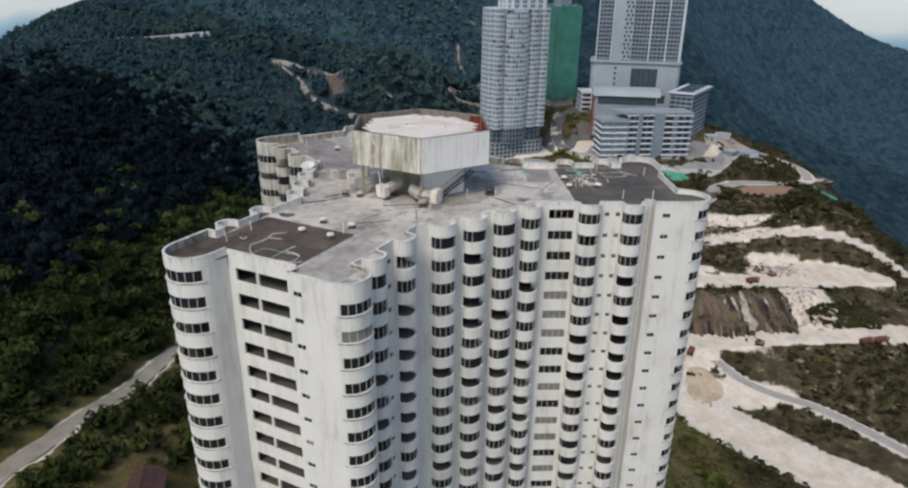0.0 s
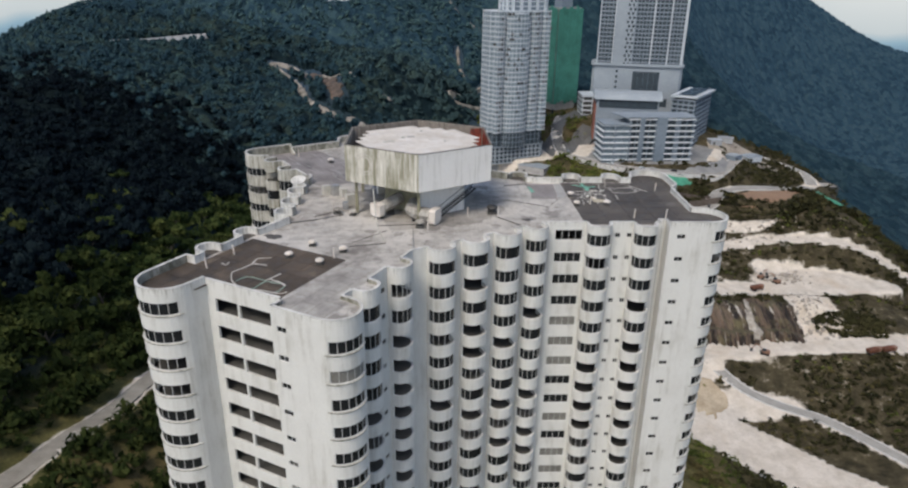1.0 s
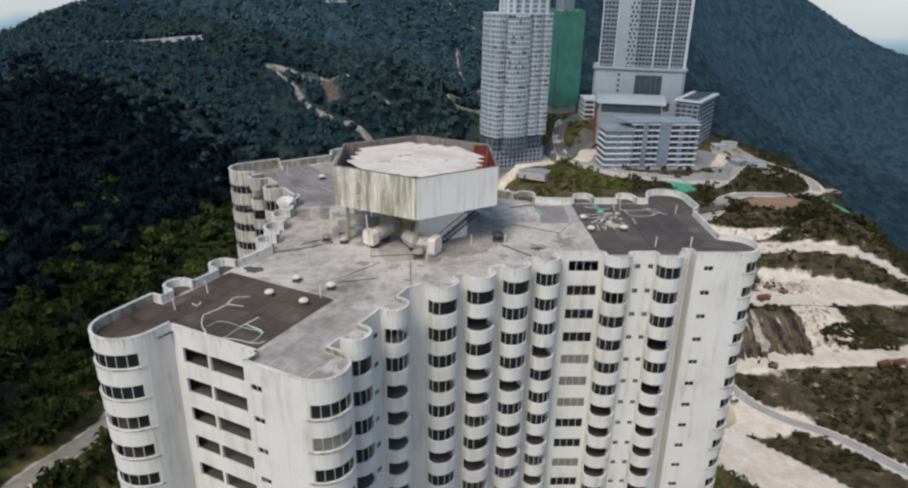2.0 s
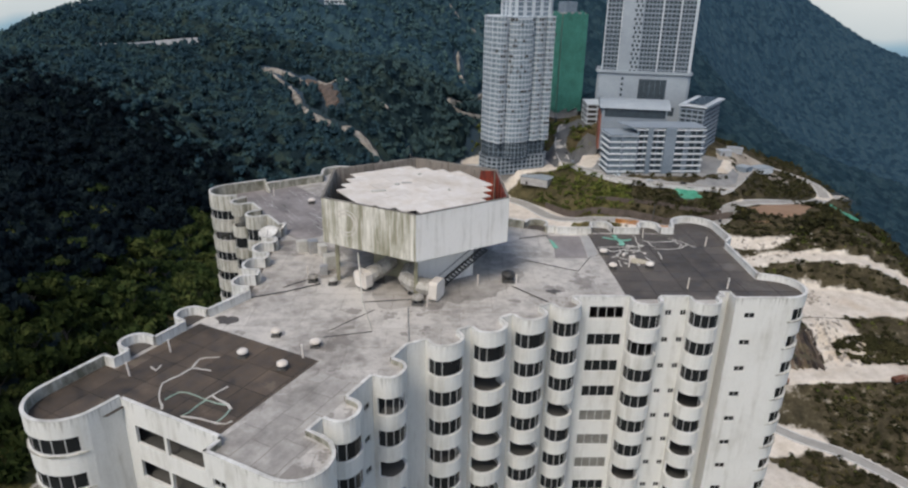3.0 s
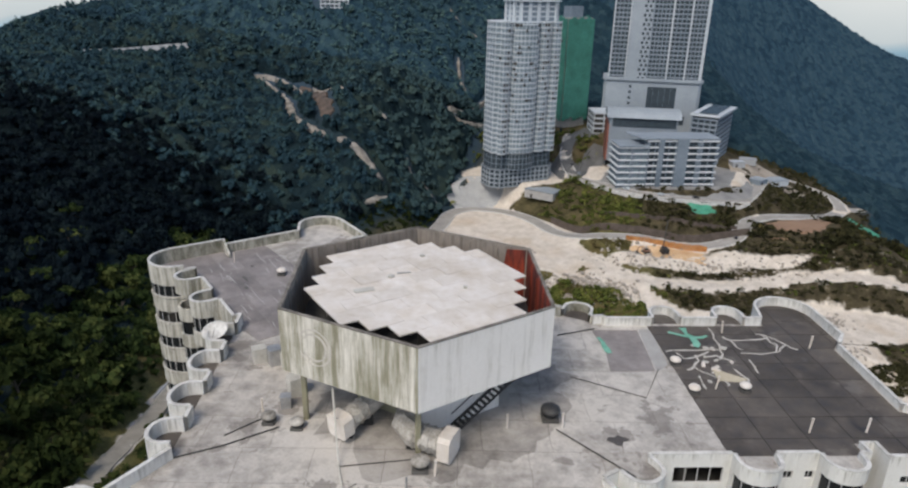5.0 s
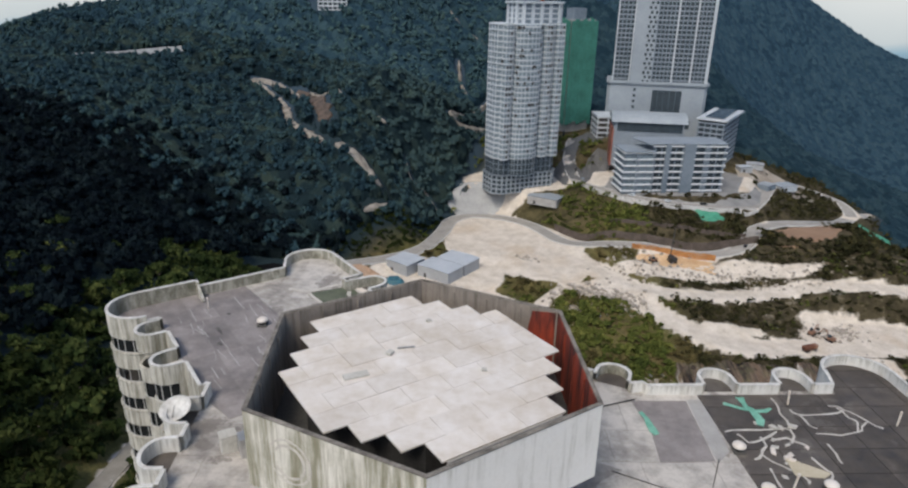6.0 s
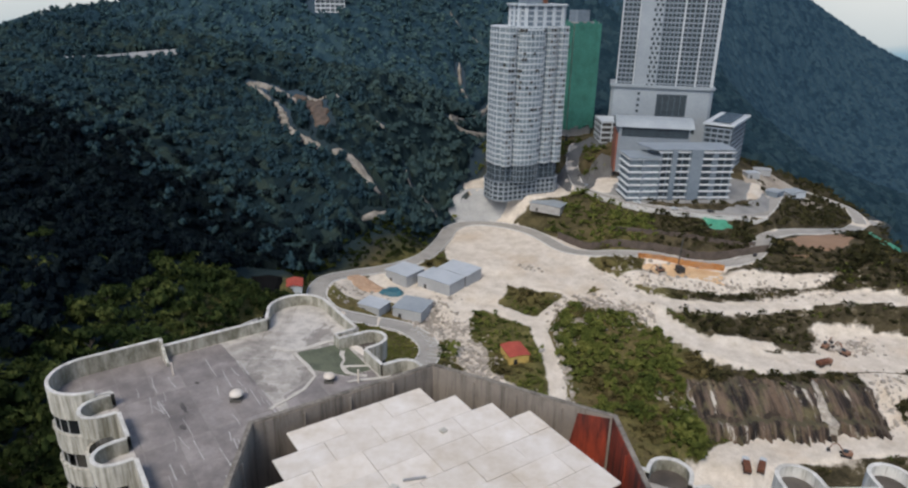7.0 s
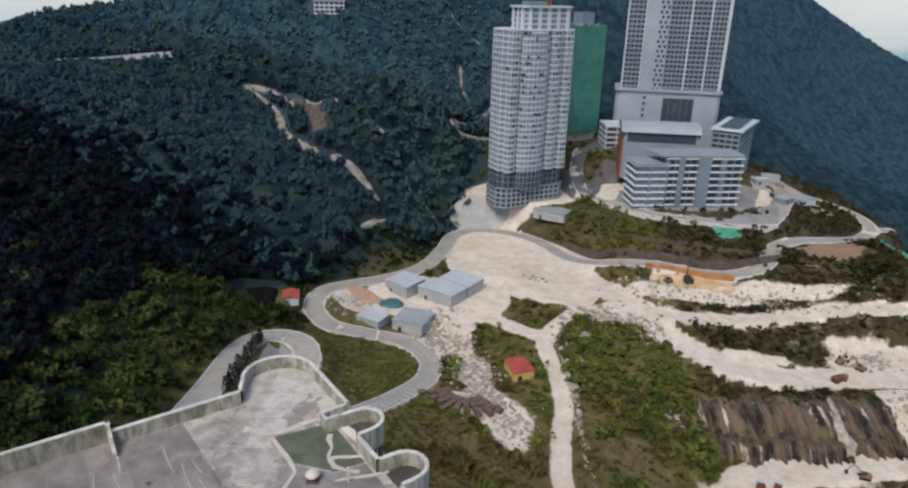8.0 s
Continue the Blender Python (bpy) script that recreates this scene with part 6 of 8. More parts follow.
for x in (-18, 9.5, 18):
    bm = bmesh.new()
    chamfer_box(bm, x - 2.9, x + 2.9, -12.7, -10, -14.9, 67.0, 1.3)
    bay_ob = part("bay", bm, FAR_GLASS_PALE, t1, "projecting glazed bay")
    bm = bmesh.new()
    chamfer_box(bm, x - 3.15, x + 3.15, -13.0, -9.9, -0.45, 0.45, 1.35)
    band = mesh_of("bay_band", bm, FAR_WHITE)
    for k in range(26):
        part("bay_band", band, None, bay_ob, m=Matrix.Translation((0, 0, -14.9 + k * 3.25)))
    for dx in (-2.0, 0.0, 2.0):
        bm = bmesh.new()
        box(bm, x + dx - 0.1, x + dx + 0.1, -12.92, -12.6, -14.9, 67.0)
        part("mullion", bm, FAR_WHITE, bay_ob)
r7 = random.Random(17)
for k in range(170):        # dark plates stand for the unlit depth of open bays over the glazed front
    face = r7.random()
    lev = -14.2 + 3.25 * r7.randint(0, 24)
    if face < 0.34:
        x = r7.choice((-18, 9.5, 18)) + r7.choice((-1.0, 1.0))
        ring = [(x - 0.7, -12.84), (x + 0.7, -12.84), (x + 0.7, -12.66), (x - 0.7, -12.66)]
    elif face < 0.62:
        q = r7.uniform(0.12, 0.88) * math.pi
        cx, cy = -4 - 9 * math.cos(q), -10.6 - 4.2 * math.sin(q)
        d, n = Vector((9 * math.sin(q), -4.2 * math.cos(q))).normalized(), Vector((-math.cos(q) * 4.2, -math.sin(q) * 9)).normalized()
        ring = [tuple(Vector((cx, cy)) + d * o + n * w) for o, w in ((-0.7, 0.3), (0.7, 0.3), (0.7, -0.3), (-0.7, -0.3))]
    else:
        x = r7.uniform(-22, 22)
        ring = [(x - 0.8, -10.72), (x + 0.8, -10.72), (x + 0.8, -10.48), (x - 0.8, -10.48)]
    plain(t1, "open_bay", ring, lev, lev + 1.7, STEEL_DARK)
plain(t1, "crown_slab", [(x + 5.5, y + 0.5) for x, y in block_ring(17.2, 10, 3)], 78.2, 79.2, FAR_WHITE)
plain(t1, "lift_house", block_ring(6, 5, 1), 79.2, 81.6, FAR_GREY)
plain(t1, "roof_tank", [(x + 9, y) for x, y in block_ring(2, 2, 0.6)], 79.2, 83, RUST, "rusty red roof tank")

# netted tower behind it
t2 = thing("netted_tower", pose(87, 578, 0, 0, 0, 24), "tower wrapped in green debris netting", "building")
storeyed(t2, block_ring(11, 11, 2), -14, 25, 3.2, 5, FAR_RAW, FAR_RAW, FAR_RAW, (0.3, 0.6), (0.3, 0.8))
for k in range(7):
    for sgn, depth in ((-1, 11), (1, 11)):
        bm = bmesh.new()
        x0 = -11.4 + k * 3.27
        chamfer_box(bm, x0, x0 + 3.2, (sgn * depth) + (sgn * 0.75 if sgn > 0 else -1.15) - 0.0, (sgn * depth) + (1.15 if sgn > 0 else -0.75), -9 + (k % 3) * 1.3, 65.5 + (k % 2) * 1.2, 0.12)
        part("debris_net", bm, NET, t2, "green net strip")
for sgn in (-1, 1):
    for k in range(6):
        bm = bmesh.new()
        y0 = -11.2 + k * 3.75
        chamfer_box(bm, min(sgn * 11.7, sgn * 12.1), max(sgn * 11.7, sgn * 12.1), y0, y0 + 3.68, -9 + (k % 2), 65.5 + (k % 3), 0.1)
        part("debris_net", bm, NET, t2, "green net strip")
plain(t2, "lift_house", block_ring(6, 5, 1), 66.3, 74, FAR_GREY)

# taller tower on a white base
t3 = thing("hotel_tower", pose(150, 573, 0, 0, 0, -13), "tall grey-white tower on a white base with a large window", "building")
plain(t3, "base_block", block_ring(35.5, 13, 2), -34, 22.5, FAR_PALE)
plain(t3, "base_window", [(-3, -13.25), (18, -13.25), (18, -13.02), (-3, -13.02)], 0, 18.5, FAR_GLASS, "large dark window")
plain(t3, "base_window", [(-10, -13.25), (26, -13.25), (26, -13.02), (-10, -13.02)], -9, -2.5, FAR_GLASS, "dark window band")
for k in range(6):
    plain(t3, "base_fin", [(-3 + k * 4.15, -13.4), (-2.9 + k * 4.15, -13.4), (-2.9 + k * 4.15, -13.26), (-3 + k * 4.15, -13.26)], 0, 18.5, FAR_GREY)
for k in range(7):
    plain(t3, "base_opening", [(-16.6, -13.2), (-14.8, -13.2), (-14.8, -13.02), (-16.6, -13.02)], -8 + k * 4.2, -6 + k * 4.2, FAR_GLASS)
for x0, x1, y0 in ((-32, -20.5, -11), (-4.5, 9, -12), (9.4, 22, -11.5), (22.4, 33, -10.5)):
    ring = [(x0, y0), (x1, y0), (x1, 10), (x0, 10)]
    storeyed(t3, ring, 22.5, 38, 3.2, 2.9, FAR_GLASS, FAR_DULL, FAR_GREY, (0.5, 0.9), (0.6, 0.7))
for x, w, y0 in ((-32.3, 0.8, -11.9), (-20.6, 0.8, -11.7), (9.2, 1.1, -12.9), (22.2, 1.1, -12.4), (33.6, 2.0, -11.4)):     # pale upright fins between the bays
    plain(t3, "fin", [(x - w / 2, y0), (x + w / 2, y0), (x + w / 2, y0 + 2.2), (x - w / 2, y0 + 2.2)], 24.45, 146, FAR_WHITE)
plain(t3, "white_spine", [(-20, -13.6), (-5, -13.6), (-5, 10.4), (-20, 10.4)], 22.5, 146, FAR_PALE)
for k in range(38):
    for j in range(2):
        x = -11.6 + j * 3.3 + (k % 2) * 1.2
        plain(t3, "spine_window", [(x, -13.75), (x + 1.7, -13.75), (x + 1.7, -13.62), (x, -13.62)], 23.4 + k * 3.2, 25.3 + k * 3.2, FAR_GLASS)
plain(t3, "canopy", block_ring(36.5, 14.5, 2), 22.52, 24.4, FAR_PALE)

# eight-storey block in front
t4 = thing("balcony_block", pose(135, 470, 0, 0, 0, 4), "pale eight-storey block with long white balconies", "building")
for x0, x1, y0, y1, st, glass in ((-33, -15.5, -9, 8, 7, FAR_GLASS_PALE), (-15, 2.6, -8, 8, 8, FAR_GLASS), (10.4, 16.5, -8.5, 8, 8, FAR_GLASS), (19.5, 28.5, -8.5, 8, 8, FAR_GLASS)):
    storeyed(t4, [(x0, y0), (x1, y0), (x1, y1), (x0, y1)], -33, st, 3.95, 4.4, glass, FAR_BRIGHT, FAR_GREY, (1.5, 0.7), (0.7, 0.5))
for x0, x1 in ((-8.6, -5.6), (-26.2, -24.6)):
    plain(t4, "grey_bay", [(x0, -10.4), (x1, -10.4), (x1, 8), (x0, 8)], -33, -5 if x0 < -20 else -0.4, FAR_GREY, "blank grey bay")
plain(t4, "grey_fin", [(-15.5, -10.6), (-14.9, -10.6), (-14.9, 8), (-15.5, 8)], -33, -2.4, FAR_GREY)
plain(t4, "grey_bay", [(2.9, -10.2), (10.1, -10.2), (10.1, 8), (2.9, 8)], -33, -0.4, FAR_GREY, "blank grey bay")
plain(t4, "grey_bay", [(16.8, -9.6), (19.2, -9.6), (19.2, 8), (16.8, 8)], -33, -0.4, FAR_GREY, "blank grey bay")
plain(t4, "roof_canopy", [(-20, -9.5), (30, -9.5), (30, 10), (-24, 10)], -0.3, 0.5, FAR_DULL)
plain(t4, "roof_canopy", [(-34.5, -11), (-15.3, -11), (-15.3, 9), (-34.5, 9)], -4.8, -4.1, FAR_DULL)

# hall with a curved roof
t5 = thing("event_hall", pose(130, 514, 9, 0, 0, -9), "hall with a curved pale metal roof and a terracotta end", "building")
plain(t5, "wall", [(-23, -12), (22, -12), (22, 14), (-23, 14)], -34, -4, FAR_DULL)
plain(t5, "glazing", [(-21, -12.4), (21, -12.4), (21, -12.05), (-21, -12.05)], -10, -4.3, FAR_GLASS)
plain(t5, "end_wall", [(-24.2, -12.3), (-23.05, -12.3), (-23.05, 14), (-24.2, 14)], -34, -9, TERRACOTTA, "terracotta end wall")
bm = bmesh.new()
prof = [(-14 + 28 * k / 10, -3.9 + 5.2 * math.sin(math.pi * k / 10) ** 0.7) for k in range(11)]
lo, hi = [bm.verts.new((-25, y, z)) for y, z in prof], [bm.verts.new((24, y, z)) for y, z in prof]
for k in range(10):
    bm.faces.new((lo[k], lo[k + 1], hi[k + 1], hi[k]))
bm.faces.new(lo)
bm.faces.new(hi[::-1])
bm.faces.new((lo[0], hi[0], hi[-1], lo[-1]))
part("curved_roof", bm, ROOF_GREY, t5)

# side wing with panels on its roof
t6 = thing("side_wing", pose(182, 523, 2, 0, 0, -33), "grey side wing with solar panels on a white roof frame", "building")
storeyed(t6, [(-8, -24), (8, -24), (8, 22), (-8, 22)], -33, 11, 3.3, 4.5, FAR_GLASS, FAR_DULL, FAR_GREY, (0.8, 1.0), (0.5, 0.8))
plain(t6, "roof_frame", [(-9.5, -26), (10, -26), (11, 24), (-9.5, 24)], 5.2, 6.4, FAR_WHITE)
for k in range(6):
    plain(t6, "solar_panel", [(-5, -22 + k * 7.2), (7, -22 + k * 7.2), (7, -16 + k * 7.2), (-5, -16 + k * 7.2)], 6.9, 7.05, FAR_GLASS)
    plain(t6, "panel_foot", [(2.6, -19.5 + k * 7.2), (3.4, -19.5 + k * 7.2), (3.4, -18.7 + k * 7.2), (2.6, -18.7 + k * 7.2)], 6.4, 6.9, METAL)
t7 = thing("car_park", pose(112, 550, 0, 0, 0, 0), "low open car park with white bands", "building")
storeyed(t7, [(-10, -9), (12, -9), (12, 12), (-10, 12)], -32, 9, 3.7, 7, STEEL_DARK, FAR_WHITE, FAR_WHITE, (0.6, 1.2), (0.4, 0.7))

# summit station on the ridge
t8 = thing("summit_building", pose(-103, 656, 68.5, 0, 0, 10), "small white building on the wooded ridge", "building")
storeyed(t8, [(-13, -5), (10, -5), (10, 5), (-13, 5)], -1.5, 3, 3.2, 4, FAR_GLASS, FAR_BRIGHT, FAR_BRIGHT, (0.6, 1.0), (0.4, 0.7))
plain(t8, "roof", [(-15, -6.5), (12, -6.5), (12, 6.5), (-15, 6.5)], 8.6, 9.6, ROOF_GREY)

# ---- the building site and the things along the roads ----
r4 = random.Random(8)
SHED_BLUE = mottled("pale_blue_sheeting", (0.46, 0.5, 0.53), (0.6, 0.63, 0.66), 0.15, 1.5, 0.5, 0.2)
SHED_WALL = mottled("grey_sheeting", (0.3, 0.315, 0.33), (0.42, 0.435, 0.445), 0.15, 1.5, 0.6)
ROOF_RED = mottled("red_sheet_roof", (0.3, 0.05, 0.035), (0.45, 0.09, 0.06), 0.3, 2)
WALL_YELLOW = mottled("yellow_wall", (0.5, 0.33, 0.08), (0.64, 0.46, 0.15), 0.3, 2)
ORANGE_EARTH = mottled("orange_clay", (0.46, 0.28, 0.14), (0.66, 0.47, 0.29), 0.15, 1.2)
SHEET_PILE = mottled("rust_orange_piles", (0.34, 0.14, 0.045), (0.62, 0.33, 0.13), 0.25, 2)
TARP_BLUE = mottled("blue_tarpaulin", (0.02, 0.08, 0.11), (0.045, 0.16, 0.2), 0.4, 3, 0.6)
TARP_GREEN = mottled("green_tarpaulin", (0.03, 0.2, 0.12), (0.08, 0.34, 0.22), 0.25, 2, 0.6)
TARP_ORANGE = mottled("orange_sheet", (0.33, 0.19, 0.11), (0.5, 0.35, 0.24), 0.4, 3, 0.7)
YARD_PALE = mottled("worn_forecourt", (0.17, 0.17, 0.17), (0.29, 0.285, 0.275), 0.1, 2, 0.9)
PALE_EARTH = mottled("pale_levelled_earth", (0.2, 0.165, 0.13), (0.42, 0.37, 0.31), 0.08, 1.0, 0.95)
OCHRE_SOIL = mottled("ochre_soil", (0.3, 0.225, 0.14), (0.58, 0.48, 0.35), 0.12, 1.2, 0.95)
YARD = mottled("yard_asphalt", (0.07, 0.072, 0.075), (0.14, 0.14, 0.14), 0.1, 2, 0.9)
LINER = mottled("black_pond_liner", (0.003, 0.003, 0.003), (0.007, 0.007, 0.007), 0.3, 3, 0.95)
LINER.node_tree.nodes["Principled BSDF"].inputs["Specular IOR Level"].default_value = 0.1
BROWN_PAD = mottled("brown_clay_pad", (0.2, 0.12, 0.075), (0.3, 0.19, 0.12), 0.06, 1.0)
DARK_STONE = mottled("dark_wall_stone", (0.05, 0.038, 0.032), (0.14, 0.11, 0.09), 0.25, 1.5)
STONE = mottled("broken_stone", (0.17, 0.145, 0.12), (0.46, 0.415, 0.36), 0.35, 3)
SHOTCRETE = mottled("sprayed_concrete", (0.26, 0.265, 0.265), (0.44, 0.44, 0.43), 0.08, 1.2)
MACHINE = mottled("machine_paint", (0.16, 0.085, 0.055), (0.3, 0.16, 0.1), 0.6, 4, 0.6)
RUBBER = mottled("tyre_rubber", (0.015, 0.015, 0.015), (0.03, 0.03, 0.03), 1.0, 6)
CONTAINER_ROWS = mottled("weathered_timber", (0.075, 0.05, 0.038), (0.17, 0.12, 0.09), 0.5, 4)


def site_shed(x, y, w, d, h, turn, roof, wall, label, name="site_shed", pitch=0.5, group="site sheds"):
    t = thing(name, pose(x, y, gz(x, y) - 0.3, 0, 0, turn), label, "shed", group)
    bm = bmesh.new()
    box(bm, -w / 2, w / 2, -d / 2, d / 2, 0, h)
    part("wall", bm, wall, t)
    bm = bmesh.new()
    prism(bm, [(-w / 2 - 0.4, 0), (0, pitch), (w / 2 + 0.4, 0), (w / 2 + 0.4, 0.12), (0, pitch + 0.12), (-w / 2 - 0.4, 0.12)], -d / 2 - 0.4, d / 2 + 0.4, Matrix.Translation((0, 0, h + 0.004)) @ Matrix.Rotation(radians(90), 4, "X"))
    part("roof", bm, roof, t)
    n = max(3, int(w / 1.6))
    for k in range(n + 1):
        bm = bmesh.new()
        px = -w / 2 - 0.35 + (w + 0.7) * k / n
        z = h + 0.128 + pitch * (1 - abs(px) / (w / 2 + 0.4))
        box(bm, px - 0.06, px + 0.06, -d / 2 - 0.35, d / 2 + 0.35, z - 0.03, z + 0.06)
        part("roof_rib", bm, roof, t)
    for sgn in (-1, 1):
        bm = bmesh.new()
        box(bm, -w * 0.3, -w * 0.3 + 1.6, min(sgn * d / 2, sgn * (d / 2 + 0.08)), max(sgn * d / 2, sgn * (d / 2 + 0.08)), 0.3, 2.6)
        part("door", bm, STEEL_DARK, t)
    return t


site_shed(-26.8, 392.6, 14.5, 14, 6.2, -38, SHED_BLUE, SHED_WALL, "pale grey two-storey cabin beside the road", pitch=0.25)
site_shed(-8, 384.6, 20, 13, 6.4, -36, SHED_BLUE, SHED_WALL, "large pale grey cabin on the bare yard", pitch=0.25)
site_shed(1.6, 395.6, 18, 13.6, 6.4, -36, SHED_BLUE, SHED_WALL, "large pale grey cabin on the bare yard", pitch=0.25)
site_shed(214, 527, 11, 7, 4, -20, SHED_WALL, SHED_WALL, "small white hut on the bare crest", pitch=0.4)
site_shed(200, 512, 9, 6, 4, 10, SHED_BLUE, SHED_WALL, "small grey hut on the bare crest", pitch=0.4)
site_shed(-20.8, 358, 14.5, 14, 5.2, -22, ROOF_GREY, SHED_WALL, "pale grey cabin beside the rubble", pitch=0.25)
site_shed(-39, 357.2, 11.8, 9.5, 4.4, -29, SHED_BLUE, SHED_WALL, "small pale cabin beside the road", pitch=0.2)
site_shed(24.2, 321.5, 8.6, 11, 4.0, 17, ROOF_RED, WALL_YELLOW, "yellow hut with a red sheet roof by the track", "red_roof_hut", 0.5, "")
site_shed(-75.5, 356, 7, 9, 3.4, 10, ROOF_RED, FAR_WHITE, "white hut with a red roof beside a black pond", "red_roof_hut", 1.0, "")
site_shed(58, 474, 20, 12, 5.2, -30, ROOF_GREY, RAW_LIGHT, "grey flat-roofed hut below the tower", "gate_hut", 0.3, "")
site_shed(224, 500, 14, 9, 4, 20, ROOF_GREY, FAR_WHITE, "white site office on the crest", "site_office", 0.4, "")
site_shed(208, 492, 9, 8, 4, 35, ROOF_GREY, FAR_GREY, "grey site office on the crest", "site_office", 0.4, "")
ROOF_MAROON = mottled("dark_maroon_roof", (0.035, 0.016, 0.015), (0.085, 0.042, 0.038), 0.4, 3)
site_shed(-58.9, 100.4, 7, 10, 3.0, 15, ROOF_MAROON, RAW, "old house with a dark red roof below the block", "old_house", 2.0, "")


def sheet_on_ground(name, ring, mat, lift, label, category, kind="", crumple=0.25):
    """A flat thing lying on the ground, following it."""
    bm = bmesh.new()
    cx, cy = sum(p[0] for p in ring) / len(ring), sum(p[1] for p in ring) / len(ring)
    rows = []
    for f in (0.0, 0.35, 0.7, 1.0):
        rows.append([bm.verts.new((cx + (x - cx) * f, cy + (y - cy) * f, gz(cx + (x - cx) * f, cy + (y - cy) * f) + lift + r4.uniform(-crumple, crumple) * 0.5 * (f < 1) + (0 if f < 1 else -lift - 0.15))) for x, y in ring])
    n = len(ring)
    for a, b in zip(rows[1:], rows[2:]):
        for i in range(n):
            bm.faces.new((a[i], a[(i + 1) % n], b[(i + 1) % n], b[i]))
    bm.faces.new(rows[1])
    for v in rows[0]:
        bm.verts.remove(v)
    solid(name, bm, mat, label=label, category=category, kind=kind)


def blob(cx, cy, rx, ry, n=18, wob=0.15, turn=0.0):
    out = []
    for i in range(n):
        a = 2 * math.pi * i / n
        k = 1 + r4.uniform(-wob, wob)
        x, y = rx * k * math.cos(a), ry * k * math.sin(a)
        out.append((cx + x * math.cos(turn) - y * math.sin(turn), cy + x * math.sin(turn) + y * math.cos(turn)))
    return out


sheet_on_ground("pond_liner", [(-97, 361), (-89, 363), (-82, 362), (-80.5, 352), (-79.5, 341.5), (-84, 341), (-88.5, 341.5), (-93, 352)], LINER, 1.5, "black lined pond beside the red-roofed hut", "pond", crumple=0.02)
sheet_on_ground("clay_pad", [(182, 415), (196, 410), (216, 416), (238, 437), (258, 462), (240, 460), (217, 442), (196, 436), (184, 430)], BROWN_PAD, 0.5, "levelled pad of brown clay beside the road", "ground", "structure", 0.1)
sheet_on_ground("bare_earth", [(192, 500), (196, 522), (210, 536), (226, 538), (244, 526), (252, 508), (238, 492), (220, 496), (206, 488)], PALE_EARTH, 0.6, "levelled pale earth with huts on the crest", "ground", "structure", 0.1)
sheet_on_ground("tarpaulin", blob(150, 437, 9, 4.5, 14, 0.3), TARP_GREEN, 0.7, "bright green tarpaulin on the slope", "tarpaulin", crumple=0.6)
sheet_on_ground("tarpaulin", blob(284, 486, 14, 6, 14, 0.25), TARP_GREEN, 0.7, "bright green tarpaulin on the slope", "tarpaulin", crumple=0.6)
sheet_on_ground("tarpaulin", blob(-32, 376.5, 6.5, 5.5, 12, 0.25), TARP_BLUE, 1.6, "blue tarpaulin over stores in the yard", "tarpaulin", crumple=0.8)
sheet_on_ground("tarpaulin", blob(-46.5, 381, 10, 6, 12, 0.25), TARP_ORANGE, 1.0, "orange-brown sheets heaped in the yard", "tarpaulin", crumple=0.8)
sheet_on_ground("clay_floor", blob(122, 397, 23, 8, 18, 0.1, -0.25), ORANGE_EARTH, 0.25, "orange clay floor of the piling pit", "ground", "structure", 0.2)
sheet_on_ground("paved_yard", [(78, 472), (84, 457), (100, 450), (135, 446), (170, 450), (192, 460), (201, 480), (198, 506), (170, 523), (120, 522), (90, 500)], YARD_PALE, 0.5, "worn grey forecourt round the block", "pavement", "structure", 0.02)
sheet_on_ground("paved_yard", [(72, 494), (68, 520), (76, 542), (86, 562), (100, 566), (108, 540), (120, 528), (104, 512), (92, 500), (84, 486)], YARD, 0.9, "grey paved yard between the towers", "pavement", "structure", 0.05)
sheet_on_ground("bare_earth", [(111, 270), (116, 272.5), (121, 271), (125, 263), (123, 254), (114, 245), (107, 248), (105.5, 256), (108, 264)], OCHRE_SOIL, 0.35, "ochre bare soil between the tracks", "ground", "structure", 0.3)
sheet_on_ground("sprayed_slope", blob(14, 489, 20, 9, 20, 0.12), SHOTCRETE, 0.5, "grey sprayed-concrete slope below the tower", "ground", "structure", 0.4)

# sheet-pile wall
pit = thing("sheet_pile_wall", label="rust-orange sheet piles holding the road bank", category="retaining wall")
line = resample([(99, 409.5), (112, 407), (126, 403.5), (142, 399)], 0.9)
bm = bmesh.new()
prism(bm, [(-0.45, -0.18), (-0.2, 0.18), (0.2, 0.18), (0.45, -0.18), (0.45, -0.1), (0.22, 0.26), (-0.22, 0.26), (-0.45, -0.1)], -2.5, 4.2)
pile_me = mesh_of("sheet_pile", bm, SHEET_PILE)
for i, p in enumerate(line[:-1]):
    d = line[i + 1] - p
    part("sheet_pile", pile_me, None, pit, m=Matrix.Translation((p[0], p[1], gz(p[0], p[1] - 4) + r4.uniform(-0.3, 0.3))) @ Matrix.Rotation(math.atan2(d[1], d[0]), 4, "Z"))


